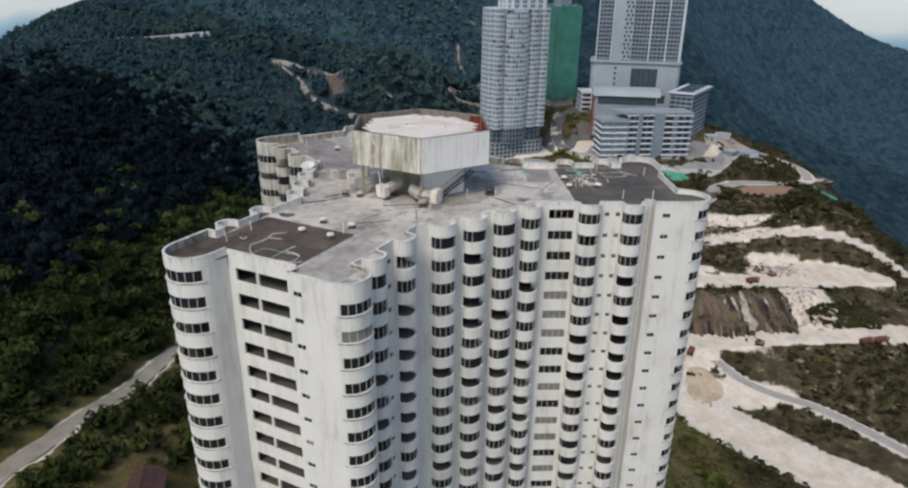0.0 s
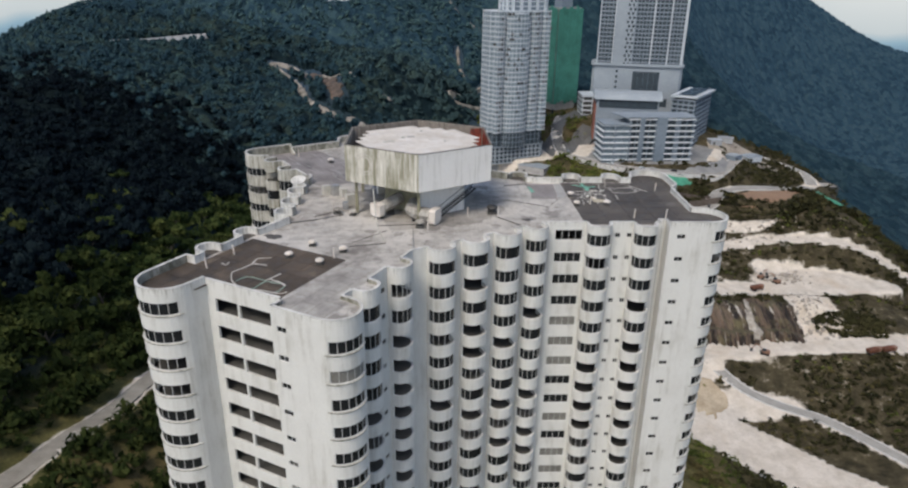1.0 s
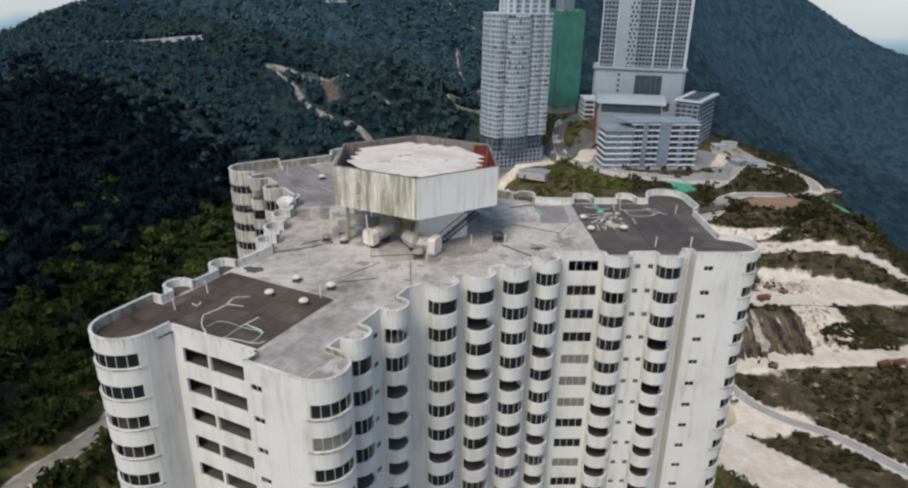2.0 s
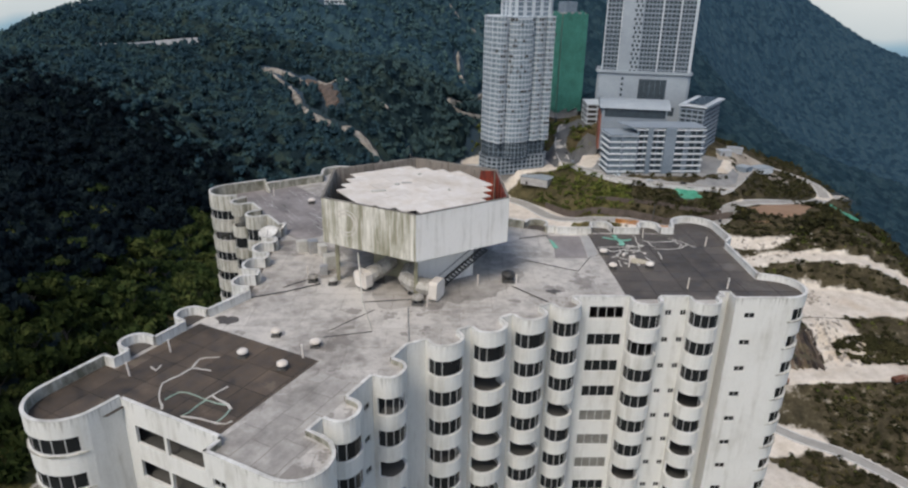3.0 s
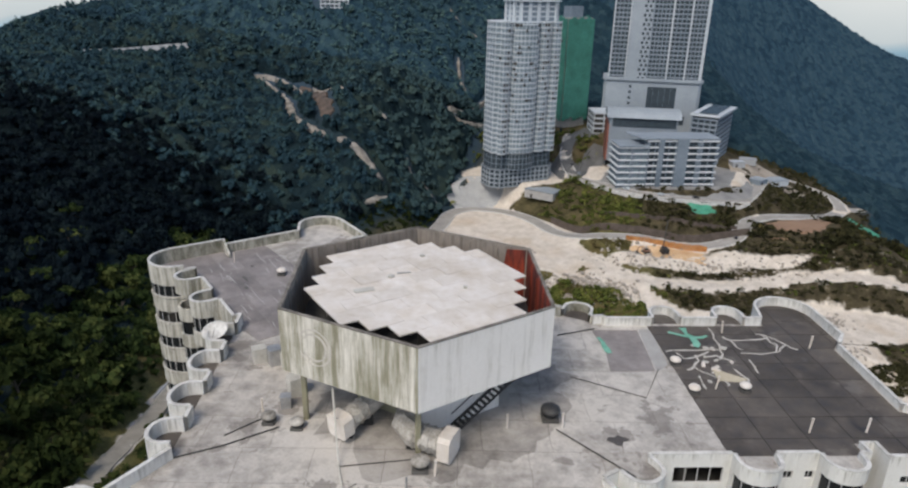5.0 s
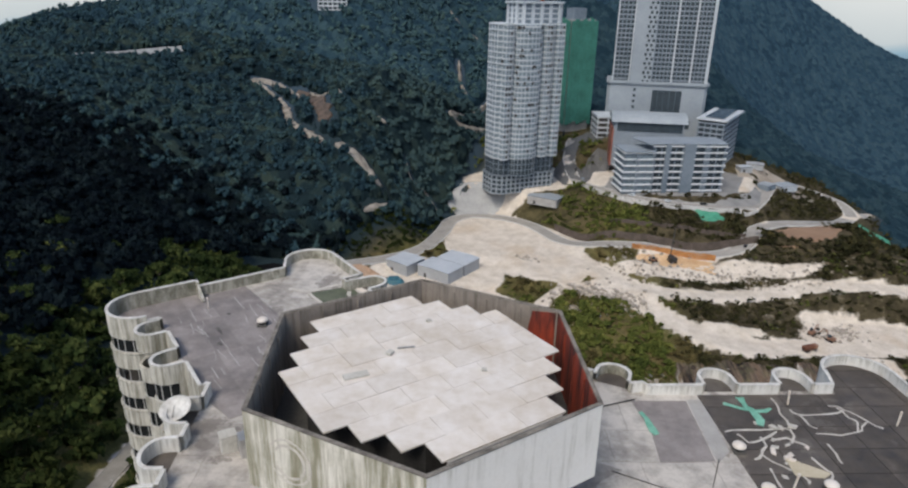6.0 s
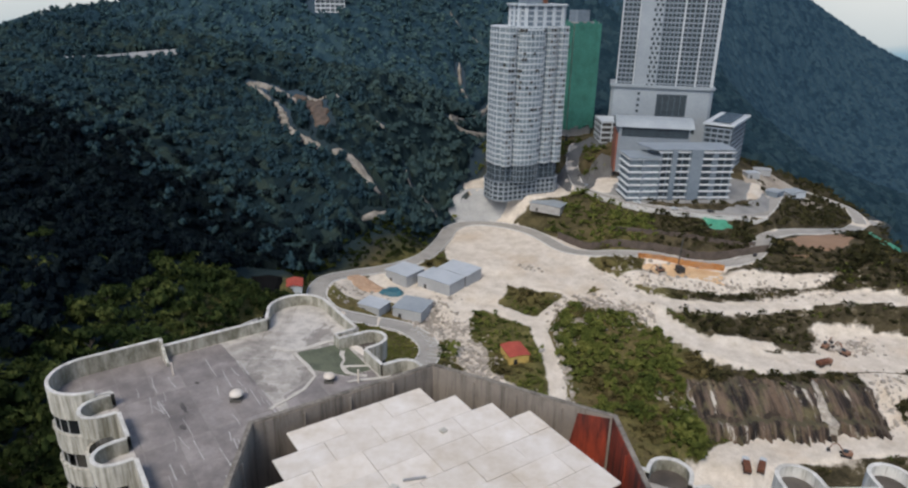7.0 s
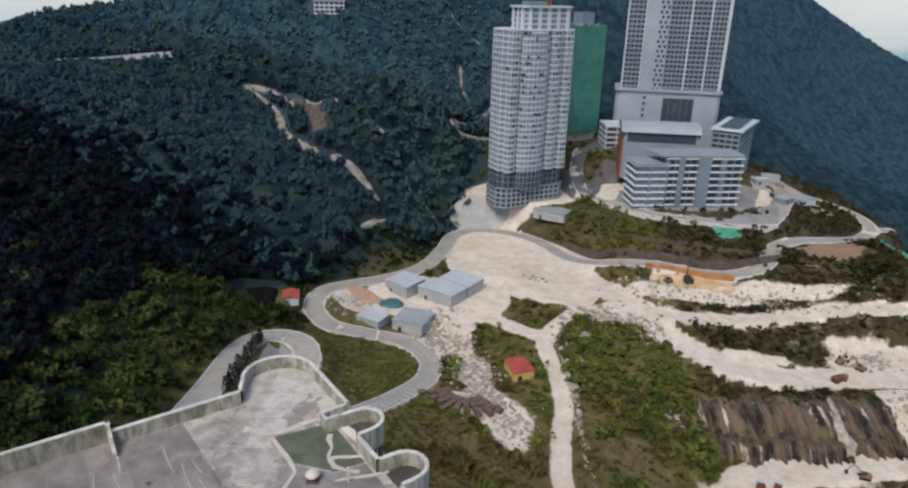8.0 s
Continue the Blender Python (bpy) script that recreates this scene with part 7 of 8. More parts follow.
# retaining walls along the forecourt
def bank_wall(name, pts, h, mat, label):
    bm = bmesh.new()
    ln = resample(pts, 2.5)
    for a, b in zip(ln, ln[1:]):
        d = (b - a) / np.linalg.norm(b - a)
        n = np.array((-d[1], d[0])) * 0.3
        v = []
        for dz in (-2.5, h):
            for q in (a - n, b - n, b + n, a + n):
                v.append(bm.verts.new((q[0], q[1], gz(*(a if q is a - n else (a + b) / 2)) + dz)))
        for f in ((3, 2, 1, 0), (4, 5, 6, 7), (0, 1, 5, 4), (1, 2, 6, 5), (2, 3, 7, 6), (3, 0, 4, 7)):
            bm.faces.new([v[i] for i in f])
    solid(name, bm, mat, label=label, category="wall", kind="structure")


bank_wall("retaining_wall", [(184, 447), (160, 441), (135, 439), (108, 446), (88, 466), (77, 492)], 1.6, KERB, "pale wall along the forecourt edge")
bank_wall("retaining_wall", [(172, 416), (146, 413.5), (124, 416.5), (104, 420.5), (82, 428), (70, 441), (62, 454)], 4.4, DARK_STONE, "dark stone wall at the foot of the bank")
bank_wall("retaining_wall", [(168, 424), (146, 421), (124, 424), (104, 428), (88, 436)], 2.2, DARK_STONE, "dark stone wall at the foot of the bank")
bank_wall("retaining_wall", [(-262, 532.5), (-250, 543), (-226, 563.5), (-203, 576.5)], 3.6, KERB, "long pale wall on the wooded ridge")


# machines
def wheel(t, x, y, r, w):
    bm = bmesh.new()
    lathe(bm, [(r * 0.5, -w / 2), (r, -w / 2), (r, w / 2), (r * 0.5, w / 2)], 12)
    tyre = part("wheel", bm, RUBBER, t, m=Matrix.Translation((x, y, r)) @ Matrix.Rotation(radians(90), 4, "X"))
    bm = bmesh.new()
    lathe(bm, [(r * 0.45, -w / 2 - 0.02), (r * 0.45, w / 2 + 0.02)], 10)
    part("rim", bm, METAL, tyre)


def dump_truck(x, y, turn, paint, label):
    t = thing("dump_truck", pose(x, y, gz(x, y) + 0.1, 0, 0, turn), label, "truck", "trucks on the site")
    bm = bmesh.new()
    box(bm, -3.6, 3.4, -0.9, 0.9, 0.8, 1.15)
    part("chassis", bm, STEEL_DARK, t)
    bm = bmesh.new()
    chamfer_box(bm, 1.7, 3.7, -1.2, 1.2, 1.16, 3.0, 0.25)
    cab = part("cab", bm, paint, t)
    bm = bmesh.new()
    box(bm, 3.705, 3.73, -1.0, 1.0, 2.0, 2.8)
    part("windscreen", bm, FAR_GLASS, cab)
    bm = bmesh.new()
    prism(bm, [(-3.9, 1.5), (1.4, 1.2), (1.6, 3.0), (-4.1, 2.9)], -1.25, 1.25, Matrix.Rotation(radians(90), 4, "X"))
    part("tipper_body", bm, RUST, t)
    for px in (-2.8, -1.5, 2.6):
        for py in (-1.05, 1.05):
            wheel(t, px, py, 0.55, 0.45)


def excavator(x, y, turn, label):
    t = thing("excavator", pose(x, y, gz(x, y) + 0.1, 0, 0, turn), label, "excavator", "excavators on the site")
    for py in (-1.2, 1.2):
        bm = bmesh.new()
        prism(bm, [(-2.0, 0.25), (-1.6, 0), (1.6, 0), (2.0, 0.25), (2.0, 0.7), (1.6, 0.95), (-1.6, 0.95), (-2.0, 0.7)], -0.3, 0.3, Matrix.Translation((0, py, 0)) @ Matrix.Rotation(radians(90), 4, "X"))
        part("track", bm, RUBBER, t)
    bm = bmesh.new()
    chamfer_box(bm, -2.2, 1.2, -1.3, 1.3, 1.0, 2.1, 0.3)
    part("body", bm, MACHINE, t)
    bm = bmesh.new()
    chamfer_box(bm, -0.4, 1.3, 0.2, 1.25, 2.105, 3.1, 0.15)
    part("cab", bm, FAR_GLASS, t)
    bm = bmesh.new()
    tube(bm, [(1.1, -0.3, 1.9), (3.2, -0.3, 4.4), (4.8, -0.3, 4.2)], 0.24, 6)
    part("boom", bm, MACHINE, t)
    bm = bmesh.new()
    tube(bm, [(4.8, -0.3, 4.2), (6.0, -0.3, 1.7)], 0.18, 6)
    part("arm", bm, MACHINE, t)
    bm = bmesh.new()
    prism(bm, [(5.6, 1.8), (6.5, 1.7), (6.6, 0.8), (5.9, 0.5), (5.4, 1.0)], -0.3, 0.9, Matrix.Rotation(radians(90), 4, "X"))
    part("bucket", bm, STEEL_DARK, t)


dump_truck(165, 334, 20, MACHINE, "orange dump truck parked on the pale ledge")
dump_truck(108.4, 277.6, 75, FAR_WHITE, "pale dump truck standing on the quarry track")
dump_truck(114.2, 277.5, 60, FAR_WHITE, "pale dump truck standing on the quarry track")
dump_truck(209, 285, 15, MACHINE, "orange dump truck on the quarry track")
dump_truck(201, 283.5, 20, MACHINE, "orange dump truck on the quarry track")
excavator(180, 344, 120, "orange excavator standing on the pale ledge")
excavator(174, 350, 40, "orange excavator among broken stone")
excavator(108, 399, 200, "orange excavator in the piling pit")
excavator(150, 285, 160, "orange excavator on the quarry track")

rig = thing("piling_rig", pose(118, 398.5, gz(118, 398.5) + 0.2, 0, 0, 100), "dark piling rig with a leaning mast in the pit", "crane")
for py in (-1.5, 1.5):
    bm = bmesh.new()
    prism(bm, [(-2.6, 0.3), (-2.1, 0), (2.1, 0), (2.6, 0.3), (2.6, 0.8), (2.1, 1.1), (-2.1, 1.1), (-2.6, 0.8)], -0.4, 0.4, Matrix.Translation((0, py, 0)) @ Matrix.Rotation(radians(90), 4, "X"))
    part("track", bm, RUBBER, rig)
bm = bmesh.new()
chamfer_box(bm, -3.2, 2.2, -1.6, 1.6, 1.2, 3.2, 0.3)
part("body", bm, STEEL_DARK, rig)
bm = bmesh.new()
tube(bm, [(2.0, 0, 2.2), (5.2, -2.5, 17.5)], 0.3, 6)
part("mast", bm, STEEL_DARK, rig)


# cars on the roads
def car(x, y, z, turn, paint, label):
    t = thing("car", pose(x, y, z, 0, 0, turn), label, "car", "cars on the roads")
    bm = bmesh.new()
    prism(bm, [(-2.1, 0.3), (2.1, 0.3), (2.15, 0.75), (1.2, 0.9), (0.6, 1.4), (-1.2, 1.42), (-1.9, 0.95), (-2.15, 0.85)], -0.85, 0.85, Matrix.Rotation(radians(90), 4, "X"))
    body = part("body", bm, paint, t)
    bm = bmesh.new()
    box(bm, -1.0, 0.5, -0.87, 0.87, 0.98, 1.3)
    part("side_window", bm, FAR_GLASS, body)
    for px in (-1.3, 1.3):
        for py in (-0.8, 0.8):
            wheel(t, px, py, 0.31, 0.2)


CAR_DARK = mottled("dark_car_paint", (0.02, 0.02, 0.025), (0.03, 0.03, 0.035), 1, 5, 0.3)
for x, y, turn, paint, word in ((163.5, 412.5, 60, CAR_DARK, "dark"), (108, 455.5, 140, FAR_WHITE, "white"), (128, 447, 5, FAR_WHITE, "white"), (150, 447.5, 5, CAR_DARK, "dark"), (86, 500, 95, FAR_GREY, "grey"), (83, 512, 95, CAR_DARK, "dark"), (90, 508, 40, FAR_GREY, "grey")):
    car(x, y, gz(x, y) + 0.32, turn, paint, word + " car on the grey asphalt")

sheet_on_ground("forecourt", [(-71.5, 288), (-62, 290), (-61, 306), (-68, 311.5), (-74.5, 307), (-72.4, 303)], CONCRETE_ROAD, 0.3, "worn concrete forecourt beside the row of conifers", "pavement", "structure", 0.02)

# rows of stacked timber and heaps of broken stone
stack = thing("timber_stack", pose(-2, 299, gz(-2, 299), 0, 0, 0), "curved rows of weathered timber blocks on the scrub", "timber stack")
for row in range(4):
    for k in range(9):
        a = radians(196 + k * 15)
        x, y = (7 + row * 3.4) * math.cos(a) + 2, 305 + (6 + row * 3.0) * math.sin(a)
        bm = bmesh.new()
        chamfer_box(bm, -1.35, 1.35, -1.15, 1.15, -1.0, 1.7 + r4.uniform(-0.3, 0.4), 0.12)
        part("timber_block", bm, CONTAINER_ROWS, stack, m=Matrix.Translation((x + 2, y - 299, gz(x, y) - gz(-2, 299))) @ Matrix.Rotation(a + r4.uniform(-0.15, 0.15), 4, "Z"))


def stones(name, spots, label):
    """Broken stone as one mesh: spots of x, y, spread along x and y, number, size."""
    verts, faces = [], []
    for cx, cy, sx, sy, n, size in spots:
        for _ in range(int(n * 0.5)):
            x, y = r4.gauss(cx, sx), r4.gauss(cy, sy)
            s = size * (0.3 + 1.3 * r4.random() ** 2.2)
            b = len(verts)
            z = gz(x, y) + s * 0.1
            a = r4.uniform(0, 6.28)
            for dx, dy, dz in ((-1, -0.8, -0.5), (1, -0.7, -0.5), (0.9, 0.9, -0.5), (-0.8, 0.9, -0.5), (-0.6, -0.5, 0.6), (0.6, -0.6, 0.7), (0.6, 0.5, 0.5), (-0.5, 0.6, 0.65)):
                k = 1 + r4.uniform(-0.3, 0.3)
                verts.append((x + s * k * (dx * math.cos(a) - dy * math.sin(a)), y + s * k * (dx * math.sin(a) + dy * math.cos(a)), z + s * dz * k))
            faces += [tuple(b + i for i in f) for f in ((0, 1, 5, 4), (1, 2, 6, 5), (2, 3, 7, 6), (3, 0, 4, 7), (4, 5, 6, 7))]
    me = bpy.data.meshes.new(name)
    me.from_pydata(verts, [], faces)
    me.materials.append(STONE)
    tagged(new(name, me), label, "stones", kind="stuff")


stones("broken_stone", [(-12, 358, 7, 8, 420, 0.7), (-8, 345, 6, 6, 250, 0.6), (9, 316, 5, 7, 380, 0.8), (9, 303, 5, 5, 260, 1.0), (14, 289, 5, 5, 160, 0.6), (4, 326, 5, 8, 420, 0.7), (20, 287, 4, 8, 300, 0.6), (0, 342, 4, 6, 260, 0.7), (64, 364, 7, 5, 620, 0.9), (53, 352, 4, 7, 420, 0.8), (60, 352, 6, 5, 300, 0.8), (49, 335, 2.5, 7, 240, 0.7), (79, 357, 7, 5, 560, 0.9), (44.8, 319, 0.9, 12, 420, 0.8), (44.0, 285, 0.7, 12, 160, 0.5), (-47, 371, 8, 7, 300, 0.6), (-14, 350, 4, 9, 420, 0.7),
                         (98, 392, 12, 8, 360, 0.8), (140, 386, 22, 3, 360, 0.7), (186, 352, 9, 4, 300, 0.8), (186, 311, 6, 8, 320, 0.9), (178, 390, 20, 5, 300, 0.7), (88, 300, 4, 5, 120, 0.9), (40, 407, 3, 3, 60, 0.8)],
       "heaps of pale broken stone and rubble beside the tracks")

# parking bays painted along the bend of the road
line_paint = mottled("faded_road_paint", (0.5, 0.5, 0.48), (0.65, 0.65, 0.62), 1, 6)
line, zz = ways["main"][3:]
for i in range(len(line) - 1):
    if 283 < line[i][1] < 343 and line[i][0] < -10 and line[i][1] - line[i + 1][1] > 0.5:
        for f in (0.0, 0.5):
            p = line[i] + (line[i + 1] - line[i]) * f
            d = (line[i + 1] - line[i]) / np.linalg.norm(line[i + 1] - line[i])
            n = np.array((-d[1], d[0]))
            bm = bmesh.new()
            ribbon(bm, [tuple(p - n * 0.2), tuple(p + n * 3.9)], 0.22, zz[i] + 0.25, zz[i] + 0.3)
            solid("parking_line", bm, line_paint, label="faded white parking line on the road", category="road marking", group="parking lines")
# ---- woods and scrub ----
def crown_tone(nt):
    """One random tone for every crown of a closed canopy."""
    v = nt.nodes.new("ShaderNodeTexVoronoi")
    v.inputs["Scale"].default_value = 0.16
    nt.links.new(place(nt), v.inputs["Vector"])
    s = nt.nodes.new("ShaderNodeSeparateColor")
    nt.links.new(v.outputs["Color"], s.inputs["Color"])
    return s.outputs[0]


def foliage(name, dark, mid, light, spread=0.05, level=0.9, crowns=True):
    m, nt, b = base(name, 0.75)
    g = nt.nodes.new("ShaderNodeNewGeometry")
    n = math_node(nt, "ADD", math_node(nt, "MULTIPLY", noise_tex(nt, place(nt), spread, 4, 0.6), 0.7), math_node(nt, "MULTIPLY", noise_tex(nt, place(nt), 0.5, 4, 0.7), 0.3))
    each = crown_tone(nt)
    if crowns:
        each = math_node(nt, "ADD", math_node(nt, "MULTIPLY", g.outputs["Random Per Island"], 0.4), math_node(nt, "MULTIPLY", each, 0.6))
    f = math_node(nt, "ADD", math_node(nt, "MULTIPLY", each, 0.55), math_node(nt, "MULTIPLY", n, 0.6))
    c = ramp(nt, f, ((0.2, dark), (0.58, mid), (0.95, light)))
    nt.links.new(c, b.inputs["Base Color"])
    b.inputs["Specular IOR Level"].default_value = 0.05
    # leaves of a clump lie mostly level and let some light through
    up = nt.nodes.new("ShaderNodeVectorMath")
    up.operation = "ADD"
    up.inputs[1].default_value = (0, 0, level)
    nt.links.new(g.outputs["Normal"], up.inputs[0])
    nrm = nt.nodes.new("ShaderNodeVectorMath")
    nrm.operation = "NORMALIZE"
    nt.links.new(up.outputs[0], nrm.inputs[0])
    nt.links.new(nrm.outputs[0], b.inputs["Normal"])
    thin, both = nt.nodes.new("ShaderNodeBsdfTranslucent"), nt.nodes.new("ShaderNodeMixShader")
    nt.links.new(c, thin.inputs["Color"])
    both.inputs[0].default_value = 0.25
    nt.links.new(b.outputs[0], both.inputs[1])
    nt.links.new(thin.outputs[0], both.inputs[2])
    nt.links.new(both.outputs[0], nt.nodes["Material Output"].inputs["Surface"])
    return m


# near-black leaves: the shade of the lower woods is put into the colour
LEAF_SHADED = foliage("shaded_woodland_leaves", (0.001, 0.0027, 0.0055), (0.0046, 0.01, 0.0145), (0.02, 0.034, 0.036))
# distance haze is put into the bluish leaf colours from slope to mountain
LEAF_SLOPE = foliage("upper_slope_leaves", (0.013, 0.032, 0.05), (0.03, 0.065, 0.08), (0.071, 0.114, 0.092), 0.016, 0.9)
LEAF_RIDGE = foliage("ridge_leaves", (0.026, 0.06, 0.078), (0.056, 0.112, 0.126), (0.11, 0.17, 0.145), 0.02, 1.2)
LEAF_EAST = foliage("hazy_slope_leaves", (0.026, 0.054, 0.064), (0.05, 0.09, 0.096), (0.085, 0.13, 0.11), 0.02, 1.2)
# fills the gaps between crowns; their shade is put into this colour
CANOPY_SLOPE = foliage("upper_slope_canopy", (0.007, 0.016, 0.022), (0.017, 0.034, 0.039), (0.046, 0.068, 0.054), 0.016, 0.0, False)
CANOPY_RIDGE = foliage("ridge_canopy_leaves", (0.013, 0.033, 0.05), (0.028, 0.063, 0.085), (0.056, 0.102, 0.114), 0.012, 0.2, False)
# shade of the lower slope is in this canopy's colour too
CANOPY_SHADED = foliage("lower_slope_canopy", (0.001, 0.0025, 0.004), (0.004, 0.008, 0.01), (0.01, 0.018, 0.018), 0.02, 0.3, False)
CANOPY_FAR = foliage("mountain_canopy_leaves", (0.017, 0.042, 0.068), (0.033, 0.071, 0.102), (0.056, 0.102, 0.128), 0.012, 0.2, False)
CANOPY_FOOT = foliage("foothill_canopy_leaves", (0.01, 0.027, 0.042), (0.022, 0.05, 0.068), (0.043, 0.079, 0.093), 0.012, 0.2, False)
# sunlight on the scrub is put into this brighter leaf colour
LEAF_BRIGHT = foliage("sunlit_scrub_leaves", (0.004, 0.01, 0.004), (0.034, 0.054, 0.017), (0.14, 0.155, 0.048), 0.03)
LEAF_SCRUB = foliage("dry_scrub_leaves", (0.036, 0.033, 0.014), (0.098, 0.084, 0.034), (0.19, 0.15, 0.07), 0.04)
LEAF_GREEN = foliage("green_scrub_leaves", (0.016, 0.029, 0.008), (0.095, 0.115, 0.029), (0.235, 0.23, 0.066), 0.05)
LEAF_HEATH = foliage("dark_heath_leaves", (0.014, 0.016, 0.008), (0.045, 0.044, 0.019), (0.1, 0.088, 0.042), 0.04)
# the same growth with shade put into its leaf colour
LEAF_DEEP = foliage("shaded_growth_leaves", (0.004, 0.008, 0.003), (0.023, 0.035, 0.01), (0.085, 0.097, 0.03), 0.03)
LEAF_GRASS = foliage("rough_grass_blades", (0.035, 0.042, 0.011), (0.11, 0.122, 0.03), (0.21, 0.2, 0.055), 0.05)
BARK = mottled("bark", (0.05, 0.042, 0.032), (0.13, 0.11, 0.09), 1.0, 8)
npr = np.random.RandomState(4)


def crown_template(cards, seed, core=True, lumps=5, ruffle=0.5):
    """Leaf clumps set over a few lobes of a crown of radius 1, each a bent four-sided card."""
    r = np.random.RandomState(seed)
    centres = np.column_stack([r.uniform(-0.62, 0.62, lumps), r.uniform(-0.62, 0.62, lumps), r.uniform(-0.3, 0.5, lumps)])
    radii = r.uniform(0.3, 0.62, lumps)
    v, f = [], []
    for k in range(cards):
        j = r.randint(lumps)
        d = r.normal(size=3)
        d[2] = abs(d[2]) * 0.9 - 0.2
        d /= np.linalg.norm(d)
        p = centres[j] + d * radii[j] * r.uniform(0.75, 1.08)
        nrm = d + r.normal(size=3) * ruffle
        nrm /= np.linalg.norm(nrm)
        a = np.cross(nrm, r.normal(size=3))
        a /= np.linalg.norm(a)
        b = np.cross(nrm, a)
        s = r.uniform(0.16, 0.3) * (1.0 if cards > 40 else 1.35)
        i = len(v)
        v += [p - a * s, p - b * s * 0.8 + nrm * s * 0.2, p + a * s, p + b * s * 0.8 - nrm * s * 0.15]
        f.append((i, i + 1, i + 2, i + 3))
    if core:
        for j in range(lumps):
            i = len(v)
            q = radii[j] * 0.86
            ring = [(math.cos(2 * math.pi * k / 5), math.sin(2 * math.pi * k / 5)) for k in range(5)]
            v += [centres[j] + np.array((0, 0, q))] + [centres[j] + np.array((x * q * 0.95, y * q * 0.95, 0.1 * q)) for x, y in ring] + [centres[j] + np.array((0, 0, -q * 0.8))]
            for k in range(5):
                n = (k + 1) % 5
                f += [(i, i + 1 + k, i + 1 + n, i), (i + 6, i + 1 + n, i + 1 + k, i + 6)]
    quads = [q for q in f if q[0] != q[3]]
    tris = [q[:3] for q in f if q[0] == q[3]]
    return np.array(v), quads, tris


def scatter(name, places, sizes, heights, templates, material, label, category):
    """One mesh of many crowns: templates turned, scaled and set at places."""
    groups = npr.randint(len(templates), size=len(places))
    vs, loops, starts, total_v, total_l = [], [], [], 0, 0
    for gi, (tv, quads, tris) in enumerate(templates):
        idx = np.where(groups == gi)[0]
        if not len(idx):
            continue
        ang = npr.uniform(0, 2 * math.pi, len(idx))
        c, s = np.cos(ang)[:, None], np.sin(ang)[:, None]
        x = (tv[None, :, 0] * c - tv[None, :, 1] * s) * sizes[idx, None]
        y = (tv[None, :, 0] * s + tv[None, :, 1] * c) * sizes[idx, None]
        z = tv[None, :, 2] * heights[idx, None]
        co = np.stack([x + places[idx, 0, None], y + places[idx, 1, None], z + places[idx, 2, None]], -1)
        n = len(tv)
        offs = total_v + np.arange(len(idx)) * n
        for faces, k in ((quads, 4), (tris, 3)):
            if not faces:
                continue
            fa = np.array(faces)[None] + offs[:, None, None]
            loops.append(fa.reshape(-1))
            count = fa.shape[0] * fa.shape[1]
            starts.append(total_l + np.arange(count) * k)
            total_l += count * k
        vs.append(co.reshape(-1, 3))
        total_v += len(idx) * n
    me = bpy.data.meshes.new(name)
    me.vertices.add(total_v)
    me.vertices.foreach_set("co", np.vstack(vs).astype(np.float32).ravel())
    me.loops.add(total_l)
    me.loops.foreach_set("vertex_index", np.concatenate(loops).astype(np.int32))
    st = np.concatenate(starts).astype(np.int32)
    me.polygons.add(len(st))
    me.polygons.foreach_set("loop_start", st)
    me.update(calc_edges=True)
    me.materials.append(material)
    return tagged(new(name, me), label, category, kind="stuff")


RIDGE_WALL = resample([(-262, 532.5), (-250, 543), (-226, 563.5), (-203, 576.5)], 4.0)


def free(x, y, margin):
    """Places clear of roads, pads, buildings and the rock face."""
    ok = np.ones(x.shape, bool)
    for key, (width, fall, surface, line, zz) in ways.items():
        d, _ = nearest(line[::2], x, y)
        ok &= d > width / 2 + margin
    for cx, cy, rx, ry, level, fall in PADS:
        if cy > 300:
            ok &= np.hypot((x - cx) / (rx + margin), (y - cy) / (ry + margin)) > 1
    ok &= np.hypot(x - CORE[0], y - CORE[1]) > 45
    ok &= ~((x > -275) & (x < -190) & (y > 495) & (y < 580) & (nearest(RIDGE_WALL, x, y + 4)[0] < 7))
    for cx, cy, r in ((-27, 393, 14), (-39, 357, 10), (-21, 358, 12), (-46, 381, 11), (40, 494, 30), (86, 578, 22), (150, 573, 40), (181, 523, 30), (112, 550, 20), (-110, 656, 14), (-88, 352, 13), (-84, 337, 5), (-75.5, 356, 8), (150, 437, 8), (284, 486, 12), (14, 489, 14), (-58.9, 100.4, 7), (212, 514, 19), (232, 522, 15)):
        ok &= np.hypot(x - cx, y - cy) > r + 0.5 * margin
    return ok


def heights_at(x, y):
    return np.array([gz(a, b) for a, b in zip(x, y)])


def scatter_points(x0, x1, y0, y1, spacing):
    nx, ny = int((x1 - x0) / spacing), int((y1 - y0) / spacing)
    X, Y = np.meshgrid(np.arange(nx), np.arange(ny))
    x = x0 + (X.ravel() + npr.uniform(-0.45, 0.95, X.size)) * spacing
    y = y0 + (Y.ravel() + npr.uniform(-0.45, 0.95, Y.size)) * spacing
    return x, y


def in_sight(x, y):
    return np.abs(x) < 0.78 * y + 40


